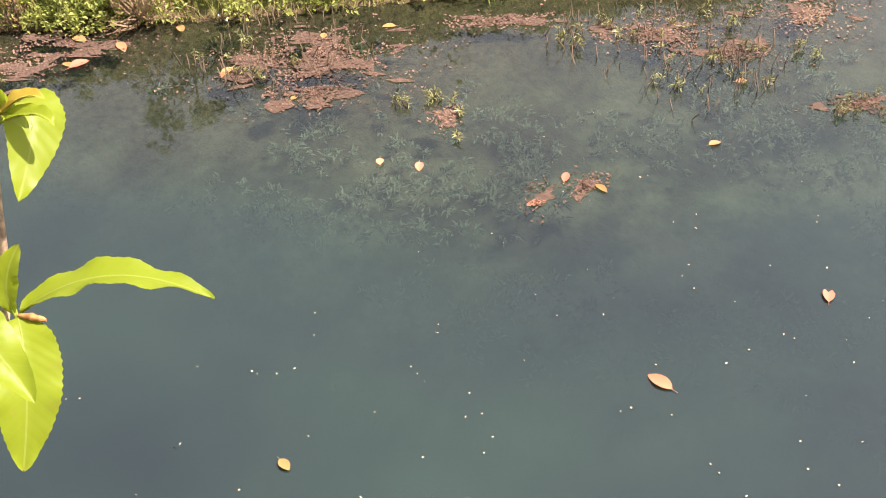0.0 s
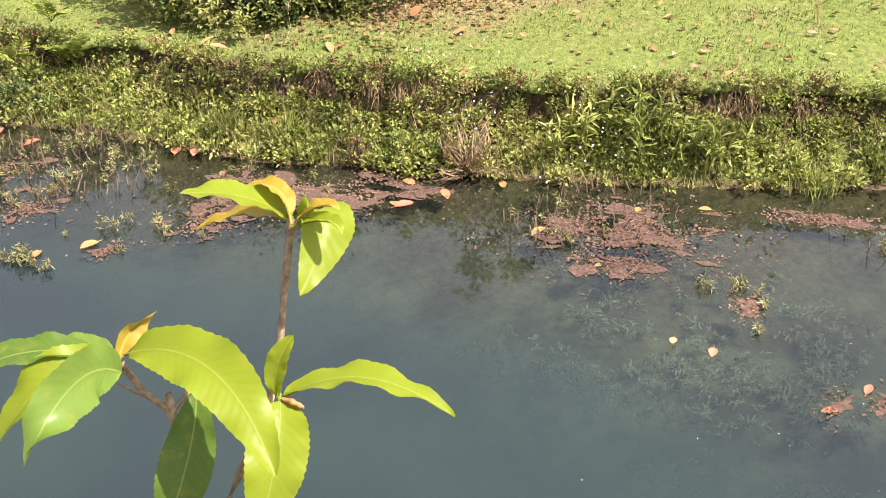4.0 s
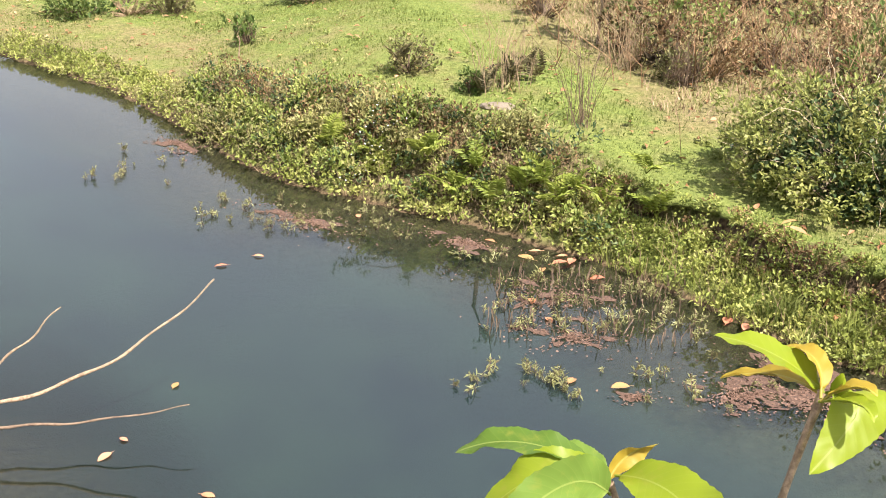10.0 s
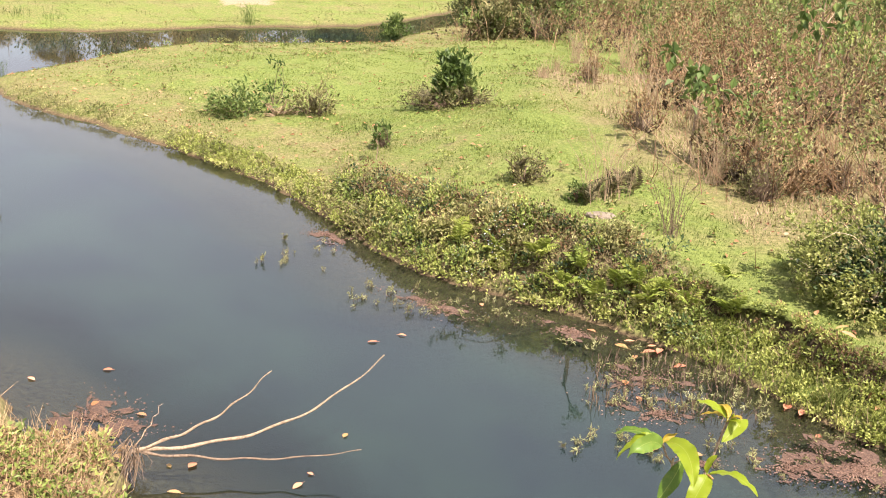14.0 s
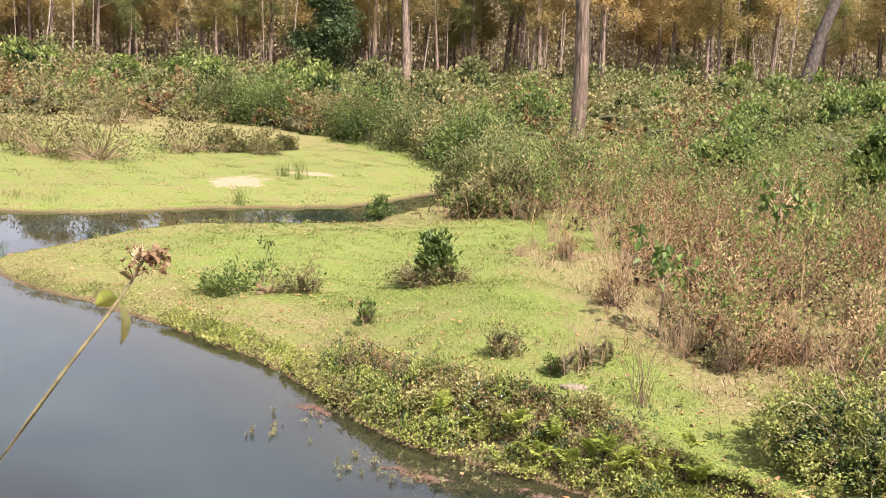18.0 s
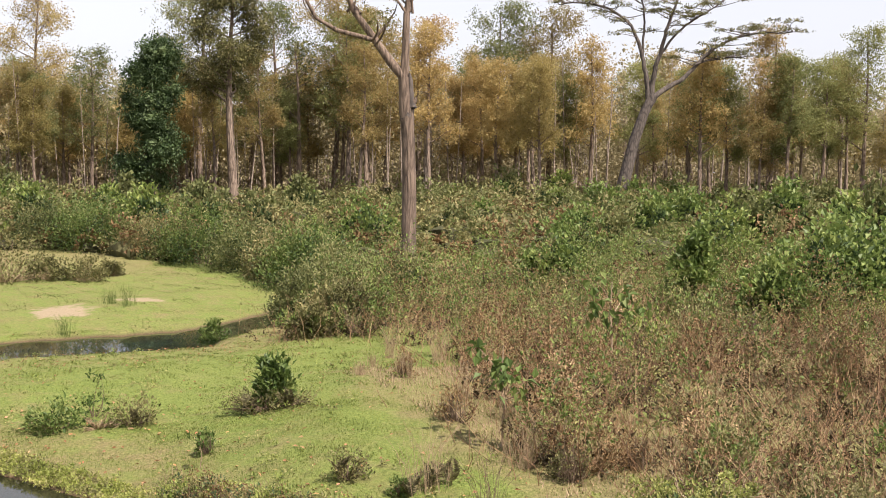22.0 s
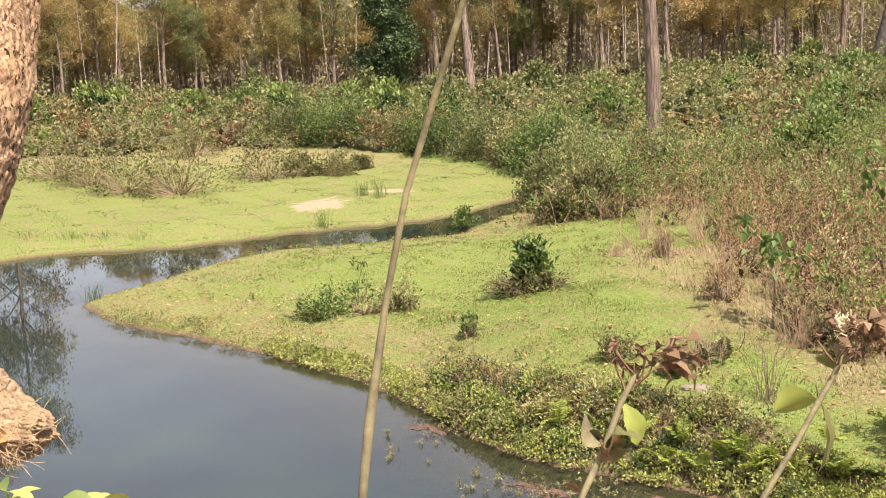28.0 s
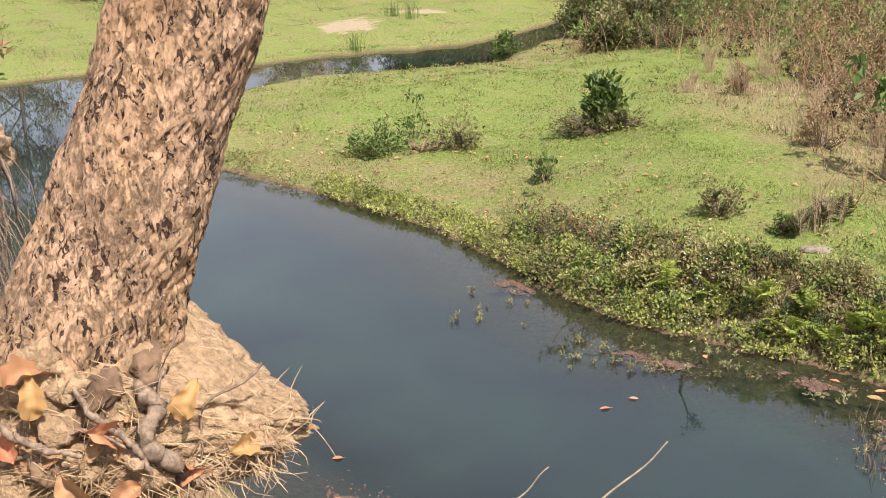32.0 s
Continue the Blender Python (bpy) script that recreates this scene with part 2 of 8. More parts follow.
def ground_material():
    """Short pasture with bare brown spots, drier under the thicket, mud at the waterline and weed on the pond bed."""
    m, nt, b, out = mat_base("pasture_ground")
    g = nt.nodes.new("ShaderNodeNewGeometry")
    fine, mid, big = noise_at(nt, 22, 6, 0.7), noise_at(nt, 2.2, 5, 0.65), noise_at(nt, 0.28, 3)
    grass = ramp(nt, fine, [(0.3, (0.055, 0.078, 0.018)), (0.5, (0.122, 0.158, 0.036)), (0.72, (0.205, 0.235, 0.066))])
    dry = ramp(nt, fine, [(0.3, (0.082, 0.068, 0.03)), (0.5, (0.165, 0.138, 0.062)), (0.72, (0.275, 0.228, 0.115))])
    at = nt.nodes.new("ShaderNodeAttribute")
    at.attribute_name = "dryness"
    sm = nt.nodes.new("ShaderNodeMath")
    sm.operation = "ADD"
    nt.links.new(at.outputs["Fac"], sm.inputs[0])
    nt.links.new(mid, sm.inputs[1])
    fac = ramp(nt, sm.outputs[0], [(0.50, (0, 0, 0)), (0.82, (1, 1, 1))])
    land = mixc(nt, fac, grass, dry)
    land = mixc(nt, ramp(nt, big, [(0.4, (0, 0, 0)), (0.75, (0.5, 0.5, 0.5))]), land, (0.155, 0.172, 0.05))
    sand = nt.nodes.new("ShaderNodeAttribute")
    sand.attribute_name = "sand"
    sc = ramp(nt, fine, [(0.3, (0.20, 0.155, 0.098)), (0.7, (0.31, 0.25, 0.165))])
    sn = nt.nodes.new("ShaderNodeMath")
    sn.operation = "MULTIPLY_ADD"
    nt.links.new(mid, sn.inputs[0])
    sn.inputs[1].default_value = 0.8
    nt.links.new(sand.outputs["Fac"], sn.inputs[2])
    land = mixc(nt, ramp(nt, sn.outputs[0], [(0.69, (0, 0, 0)), (0.81, (1, 1, 1))]), land, sc)
    soil = nt.nodes.new("ShaderNodeAttribute")
    soil.attribute_name = "soil"
    so = ramp(nt, fine, [(0.3, (0.10, 0.06, 0.034)), (0.5, (0.22, 0.14, 0.08)), (0.72, (0.36, 0.25, 0.15))])
    land = mixc(nt, soil.outputs["Fac"], land, so)
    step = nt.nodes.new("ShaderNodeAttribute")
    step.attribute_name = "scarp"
    # brown soil darkened in its colour for the shade below the step's lip
    shaded_soil = ramp(nt, fine, [(0.35, (0.03, 0.021, 0.014)), (0.5, (0.085, 0.058, 0.034)), (0.68, (0.19, 0.14, 0.082))])
    land = mixc(nt, step.outputs["Fac"], land, shaded_soil)
    bed = ramp(nt, noise_at(nt, 2.1, 5, 0.6), [(0.34, (0.04, 0.048, 0.036)), (0.46, (0.10, 0.118, 0.08)), (0.56, (0.23, 0.245, 0.165)), (0.68, (0.38, 0.37, 0.27))])
    where = nt.nodes.new("ShaderNodeSeparateXYZ")
    nt.links.new(g.outputs["Position"], where.inputs[0])
    span = nt.nodes.new("ShaderNodeMapRange")
    span.inputs[1].default_value, span.inputs[2].default_value = 0.6, 2.6
    nt.links.new(where.outputs[0], span.inputs[0])
    bed = mixc(nt, span.outputs[0], (0.035, 0.04, 0.028), bed)      # weed grows on the bed at one end only
    mud = ramp(nt, fine, [(0.35, (0.06, 0.042, 0.024)), (0.65, (0.15, 0.105, 0.06))])
    sep = nt.nodes.new("ShaderNodeSeparateXYZ")
    nt.links.new(g.outputs["Position"], sep.inputs[0])
    zz = nt.nodes.new("ShaderNodeMapRange")
    zz.inputs[1].default_value, zz.inputs[2].default_value = -1.0, 1.0
    nt.links.new(sep.outputs[2], zz.inputs[0])
    k1 = ramp(nt, zz.outputs[0], [(0.505, (1, 1, 1)), (0.53, (0, 0, 0))])
    k2 = ramp(nt, zz.outputs[0], [(0.34, (1, 1, 1)), (0.455, (0, 0, 0))])
    land = mixc(nt, k1, land, mud)
    land = mixc(nt, k2, land, bed)
    nt.links.new(land, b.inputs["Base Color"])
    b.inputs["Roughness"].default_value = 0.95
    b.inputs["Specular IOR Level"].default_value = 0.15
    bump(nt, b, fine, 0.9, 0.03)
    return m


def water_material():
    m, nt, b, out = mat_base("pond_water")
    fr = nd(nt, "ShaderNodeFresnel", IOR=1.62)
    tr = nt.nodes.new("ShaderNodeBsdfTransparent")
    gl = nt.nodes.new("ShaderNodeBsdfGlossy")
    gl.inputs["Roughness"].default_value = 0.015
    df = nt.nodes.new("ShaderNodeBsdfDiffuse")
    murk = ramp(nt, noise_at(nt, 0.75, 4, 0.55), [(0.32, (0.0090, 0.0164, 0.0192)), (0.68, (0.0152, 0.0294, 0.0248))])
    nt.links.new(murk, df.inputs["Color"])
    tr.inputs["Color"].default_value = (0.62, 0.72, 0.66, 1)
    body = nt.nodes.new("ShaderNodeMixShader")
    mx = nt.nodes.new("ShaderNodeMixShader")
    nt.links.new(tr.outputs[0], body.inputs[1])
    nt.links.new(df.outputs[0], body.inputs[2])
    at = nt.nodes.new("ShaderNodeAttribute")
    at.attribute_name = "depth"
    nt.links.new(ramp(nt, at.outputs["Fac"], [(0.0, (0.05, 0.05, 0.05)), (0.3, (0.34, 0.34, 0.34)), (0.55, (0.82, 0.82, 0.82)), (1.0, (0.98, 0.98, 0.98))]), body.inputs[0])
    nt.links.new(fr.outputs[0], mx.inputs[0])
    nt.links.new(body.outputs[0], mx.inputs[1])
    nt.links.new(gl.outputs[0], mx.inputs[2])
    bp = nd(nt, "ShaderNodeBump", Strength=0.015, Distance=0.01)
    nt.links.new(noise_at(nt, 1.6, 0), bp.inputs["Height"])
    nt.links.new(bp.outputs[0], gl.inputs["Normal"])
    nt.links.new(bp.outputs[0], fr.inputs["Normal"])
    nt.links.new(mx.outputs[0], out.inputs["Surface"])
    return m


M_GROUND, M_WATER = ground_material(), water_material()
M_GRASS = leaf_mat("grass_blade", [(0.15, (0.068, 0.092, 0.020)), (0.42, (0.135, 0.172, 0.038)), (0.68, (0.195, 0.225, 0.058)), (0.9, (0.225, 0.22, 0.08))], 0.5, 0.7, 0.0, 0.8)
M_LEAF_GREEN = leaf_mat("leaf_green", [(0.12, (0.038, 0.066, 0.015)), (0.45, (0.092, 0.142, 0.034)), (0.85, (0.20, 0.24, 0.07))], 0.35, 0.55)
M_LEAF_OLIVE = leaf_mat("leaf_olive", [(0.12, (0.055, 0.052, 0.022)), (0.45, (0.135, 0.134, 0.048)), (0.85, (0.27, 0.24, 0.105))], 0.3, 0.6)
M_LEAF_LIME = leaf_mat("leaf_lime", [(0.12, (0.13, 0.16, 0.033)), (0.5, (0.255, 0.29, 0.065)), (0.85, (0.40, 0.39, 0.13))], 0.26, 0.55)
M_LEAF_DRY = leaf_mat("leaf_dry", [(0.12, (0.068, 0.04, 0.02)), (0.45, (0.165, 0.10, 0.046)), (0.85, (0.30, 0.20, 0.098))], 0.25, 0.75)
# the evergreen's leaves; elsewhere inner and low leaves darkened to paint shade
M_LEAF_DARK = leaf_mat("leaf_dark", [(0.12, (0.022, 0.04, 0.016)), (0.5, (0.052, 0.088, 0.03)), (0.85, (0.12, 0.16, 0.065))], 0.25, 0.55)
M_LEAF_AUTUMN = leaf_mat("leaf_autumn", [(0.12, (0.23, 0.16, 0.07)), (0.4, (0.34, 0.25, 0.10)), (0.65, (0.40, 0.315, 0.14)), (0.9, (0.30, 0.29, 0.12))], 0.6, 0.7, 0.012, 0.5)
M_STEM_DRY = plain_mat("dry_stem", (0.17, 0.115, 0.065), (0.38, 0.28, 0.17))
M_STEM_BROWN = plain_mat("brown_stem", (0.06, 0.04, 0.025), (0.17, 0.115, 0.07))
M_STEM_PALE = plain_mat("pale_twig", (0.34, 0.25, 0.16), (0.62, 0.50, 0.36))
M_BARK_NEAR = pitted_bark("bark_flaking")
M_BARK_FAR = bark_mat("bark_grey", (0.035, 0.024, 0.017), (0.115, 0.082, 0.06), (0.24, 0.18, 0.135), 6, 0.08, 0.16)
M_BARK_DARK = bark_mat("bark_dark", (0.022, 0.018, 0.015), (0.055, 0.044, 0.037), (0.11, 0.09, 0.075), 5, 0.03)
M_SOIL = soil_mat("sandy_soil", (0.11, 0.068, 0.036), (0.36, 0.238, 0.128), (0.56, 0.40, 0.235), 46, 0.04)
M_FALLEN = leaf_mat("fallen_leaf", [(0.1, (0.22, 0.085, 0.035)), (0.5, (0.38, 0.19, 0.085)), (0.9, (0.50, 0.32, 0.16))], 0.15, 0.6, 0.03)
M_MAT = soil_mat("duckweed_brown", (0.025, 0.015, 0.010), (0.075, 0.042, 0.028), (0.16, 0.095, 0.062), 60, 0.008)
M_BANK_OLIVE = leaf_mat("bank_leaf_olive", [(0.12, (0.085, 0.08, 0.032)), (0.45, (0.215, 0.21, 0.075)), (0.85, (0.34, 0.32, 0.13))], 0.26, 0.55)
M_BANK_GREEN = leaf_mat("bank_leaf_green", [(0.12, (0.06, 0.088, 0.02)), (0.45, (0.17, 0.22, 0.048)), (0.85, (0.32, 0.345, 0.10))], 0.30, 0.5)
M_RUSSET = leaf_mat("russet_leaf", [(0.1, (0.15, 0.065, 0.03)), (0.5, (0.29, 0.15, 0.07)), (0.9, (0.42, 0.27, 0.14))], 0.2, 0.6, 0.012)
M_STICK = plain_mat("weathered_stick", (0.15, 0.10, 0.06), (0.38, 0.28, 0.185), 60)
M_STICK_DARK = plain_mat("dark_stick", (0.07, 0.045, 0.03), (0.22, 0.155, 0.10), 60)
M_SCRUB_GREEN = leaf_mat("scrub_leaf_green", [(0.12, (0.062, 0.074, 0.026)), (0.45, (0.14, 0.155, 0.055)), (0.85, (0.27, 0.265, 0.11))], 0.4, 0.6, 0.0, 0.4)
M_SCRUB_OLIVE = leaf_mat("scrub_leaf_olive", [(0.12, (0.085, 0.075, 0.032)), (0.45, (0.19, 0.175, 0.07)), (0.85, (0.34, 0.30, 0.14))], 0.4, 0.6, 0.0, 0.4)
M_STRAW = plain_mat("straw", (0.20, 0.125, 0.06), (0.42, 0.30, 0.16))
M_BARK_TALL = bark_mat("bark_brown", (0.025, 0.017, 0.012), (0.085, 0.059, 0.042), (0.18, 0.13, 0.095), 6, 0.06, 0.16)
M_BROAD = leaf_mat("broad_leaf_green", [(0.12, (0.05, 0.08, 0.02)), (0.45, (0.13, 0.19, 0.048)), (0.85, (0.26, 0.31, 0.09))], 0.4, 0.5)
M_BROAD_LIME = leaf_mat("broad_leaf_fresh", [(0.12, (0.075, 0.105, 0.024)), (0.5, (0.17, 0.225, 0.055)), (0.85, (0.30, 0.33, 0.10))], 0.4, 0.55)
M_PASTURE = leaf_mat("pasture_blade", [(0.15, (0.085, 0.095, 0.030)), (0.42, (0.135, 0.147, 0.047)), (0.68, (0.18, 0.188, 0.072)), (0.9, (0.205, 0.195, 0.085))], 0.5, 0.7, 0.0, 0.3)
import itertools


# ---- mesh helpers ----


def np_mesh(name, verts, faces, material, smooth=False):
    """A mesh from an (n, 3) array and an (m, 3 or 4) array of faces."""
    verts, faces = np.asarray(verts, np.float32), np.asarray(faces, np.int32)
    me = bpy.data.meshes.new(name)
    me.vertices.add(len(verts))
    me.vertices.foreach_set("co", verts.ravel())
    k = faces.shape[1]
    me.loops.add(faces.size)
    me.loops.foreach_set("vertex_index", faces.ravel())
    me.polygons.add(len(faces))
    me.polygons.foreach_set("loop_start", np.arange(0, faces.size, k, dtype=np.int32))
    me.polygons.foreach_set("use_smooth", np.full(len(faces), smooth))
    me.update(calc_edges=True)
    me.materials.append(material)
    return me


def part(name, me, parent, label=""):
    ob = new(name, me)
    ob.parent = parent
    if label:
        ob["label"] = label
    return ob


def thing(name, at, label, category, group="", kind=""):
    """An Empty at the foot of a thing, to hold its parts."""
    ob = new(name)
    ob.empty_display_size = 0.1
    ob.location = at
    return tagged(ob, label, category, group, kind)


def unit(v):
    return v / np.maximum(np.linalg.norm(v, axis=-1, keepdims=True), 1e-9)


def leaf_quads(pos, way, length, width, rng, up=None, fold=0.25):
    """Folded leaf blades: base at pos, growing along way; four corners each, with the two side corners raised."""
    n = len(pos)
    way = unit(way)
    ref = np.tile([0.0, 0.0, 1.0], (n, 1)) if up is None else up
    side = np.cross(way, ref + rng.normal(0, 0.35, (n, 3)))
    side = unit(side)
    nor = np.cross(side, way)
    L, Wd = np.broadcast_to(length, (n,))[:, None], np.broadcast_to(width, (n,))[:, None]
    mid = pos + way * L * 0.45
    v = np.stack([pos, mid + side * Wd / 2 + nor * Wd * fold, pos + way * L - nor * L * 0.12, mid - side * Wd / 2 + nor * Wd * fold], 1)
    f = np.arange(n * 4).reshape(n, 4)
    return v.reshape(-1, 3), f


def tubes(lines, radii, sides=3):
    """Thin tapered tubes along polylines; lines (n, k, 3), radii (n, k)."""
    lines, radii = np.asarray(lines, float), np.asarray(radii, float)
    n, k, _ = lines.shape
    d = unit(np.gradient(lines, axis=1))
    ref = np.where(np.abs(d[..., 2:3]) > 0.9, [1.0, 0, 0], [0, 0, 1.0])
    a = unit(np.cross(d, ref))
    b = np.cross(d, a)
    ang = np.arange(sides) * 2 * np.pi / sides
    ring = lines[:, :, None] + radii[:, :, None, None] * (a[:, :, None] * np.cos(ang)[:, None] + b[:, :, None] * np.sin(ang)[:, None])
    v = ring.reshape(-1, 3)
    i = np.arange(n)[:, None, None] * k * sides
    j = np.arange(k - 1)[None, :, None] * sides
    s = np.arange(sides)[None, None, :]
    s2 = (s + 1) % sides
    f = np.stack([i + j + s, i + j + s2, i + j + sides + s2, i + j + sides + s], -1).reshape(-1, 4)
    return v, f


def join(*sets):
    vs, fs, o = [], [], 0
    for v, f in sets:
        vs.append(v)
        fs.append(f + o)
        o += len(v)
    return np.concatenate(vs), np.concatenate(fs)


def clump_cores(rng, centres, r, flat, fill):
    """Rough many-sided hearts that close a clump of leaves, one for each centre."""
    grid = [q for q in itertools.product((-1, 0, 1), repeat=3) if any(q)]
    spot = {q: k for k, q in enumerate(grid)}
    f = []
    for a in range(3):
        b, c = (a + 1) % 3, (a + 2) % 3
        for s, u, w in itertools.product((-1, 1), (-1, 0), (-1, 0)):
            ring = [(u, w), (u + 1, w), (u + 1, w + 1), (u, w + 1)][::s]
            quad = []
            for x, y in ring:
                q = [0, 0, 0]
                q[a], q[b], q[c] = s, x, y
                quad.append(spot[tuple(q)])
            f.append(quad)
    v, f, n = unit(np.array(grid, float)), np.array(f), len(centres)
    rr = np.broadcast_to(r, (n,))[:, None, None]
    p = centres[:, None, :] + v[None] * rr * fill * rng.uniform(0.6, 1.2, (n, 26, 1)) * np.array([1, 1, flat])
    return p.reshape(-1, 3), (f[None] + 26 * np.arange(n)[:, None, None]).reshape(-1, 4)


def scatter_leaves(rng, centres, r, per, leaf, flat=0.6, narrow=0.6, core=0.0):
    """Clumps of leaves round given centres, each with its own radius."""
    if core:
        lv = scatter_leaves(rng, centres, r, per, leaf, flat, narrow)
        return join(lv, clump_cores(rng, centres, r, flat, core))
    k = np.repeat(centres, per, axis=0)
    rr = np.repeat(np.broadcast_to(r, (len(centres),)), per)[:, None]
    if per >= 40:
        tuft = 9
        m = -(-per // tuft)
        u = unit(rng.normal(0, 1, (len(centres), m, 3))) * rng.uniform(0.55, 1.08, (len(centres), m, 1))
        u = np.repeat(u, tuft, axis=1)[:, :per].reshape(-1, 3) + rng.normal(0, 0.085, k.shape)
    else:
        u = unit(rng.normal(0, 1, k.shape)) * rng.uniform(0.3, 1.1, (len(k), 1)) ** 0.5
    u[:, 2] = np.abs(u[:, 2]) * flat * 1.6 - 0.1
    pos = k + u * rr
    lf = np.repeat(np.broadcast_to(leaf, (len(centres),)), per)
    way = u + rng.normal(0, 0.55, k.shape) + [0, 0, 0.2]
    return leaf_quads(pos, way, lf * rng.uniform(0.6, 1.3, len(k)), lf * narrow * rng.uniform(0.7, 1.3, len(k)), rng)


def bent(base, tip, k, sag, rng):
    """Polylines from base to tip that bow by sag."""
    t = np.linspace(0, 1, k)[None, :, None]
    side = rng.normal(0, 1, (len(base), 1, 3)) * np.array([1, 1, 0.3])
    return base[:, None] * (1 - t) + tip[:, None] * t + side * sag * (np.sin(np.pi * t)) * np.linalg.norm(tip - base, axis=1)[:, None, None]


# ---- terrain ----
SHORE_FAR = [(14, -1), (9, 3.0), (6.5, 5.3), (5.4, 6.15), (4.2, 6.8), (3.6, 7.15), (3.0, 7.55), (2.4, 8.05), (1.84, 8.4), (1.4, 8.85), (1.1, 9.25), (0.6, 9.65),
             (0, 10.05), (-0.6, 10.35), (-1.2, 10.62), (-1.78, 10.92), (-2.2, 11.3), (-2.8, 12.05), (-3.45, 12.75), (-4.2, 13.55), (-5.0, 14.15), (-5.8, 14.75),
             (-6.6, 15.2), (-7.6, 15.85), (-8.6, 16.3), (-9.5, 17.0), (-10.35, 17.9), (-10.4, 18.5), (-10.0, 19.9), (-9.6, 21.7), (-8.9, 23.0), (-6.7, 24.1),
             (-5.15, 25.0), (-5.1, 26.3), (-4.5, 28.5), (-4.2, 30.5), (-4.1, 33.5)]
SHORE_ISLE = [(-4.5, 33.2), (-4.85, 31.1), (-5.6, 29.2), (-6.3, 27.6), (-7.5, 26.8), (-9.1, 25.9), (-10.3, 24.85), (-11.5, 23.8), (-13.3, 23.4), (-14.0, 23.2), (-15.0, 22.0), (-19, 20.5), (-26, 19), (-40, 16)]
SHORE_NEAR = [(-40, 9), (-26, 9.5), (-14, 9.0), (-9, 8.8), (-6.5, 8.4), (-4.8, 8.0), (-4.1, 7.4), (-3.6, 6.7), (-3.0, 6.75), (-2.65, 6.2), (-2.5, 5.2), (-2.0, 4.0), (-1.3, 3.0), (-0.7, 2.2), (0, 1.6), (2, 0.6), (5, -0.9), (9, -3), (14, -6)]
POND = np.array(SHORE_FAR + SHORE_ISLE + SHORE_NEAR, float)


def seg_dist(p, line):
    best = np.full(len(p), 1e9)
    for a, b in zip(line[:-1], line[1:]):
        a, b = np.array(a, float), np.array(b, float)
        d = b - a
        t = np.clip(((p - a) @ d) / (d @ d), 0, 1)
        best = np.minimum(best, np.linalg.norm(p - a - t[:, None] * d, axis=1))
    return best


def inside(p, poly):
    c = np.zeros(len(p), bool)
    for a, b in zip(poly, np.roll(poly, -1, axis=0)):
        cond = (a[1] > p[:, 1]) != (b[1] > p[:, 1])
        with np.errstate(divide="ignore", invalid="ignore"):
            xs = (b[0] - a[0]) * (p[:, 1] - a[1]) / (b[1] - a[1]) + a[0]
        c ^= cond & (p[:, 0] < xs)
    return c


def sm(x, a, b):
    t = np.clip((x - a) / (b - a), 0, 1)
    return t * t * (3 - 2 * t)


def wob(p, s, seed=0.0):
    """A cheap rolling unevenness between about -1 and 1."""
    x, y = p[:, 0] * s + seed, p[:, 1] * s - seed * 1.7
    return (np.sin(x * 1.7 + 1.3 * np.sin(y * 1.1)) + np.sin(y * 2.3 + 1.7 * np.sin(x * 0.9 + 1)) + 0.5 * np.sin(x * 4.1 + y * 3.7)) / 2.5


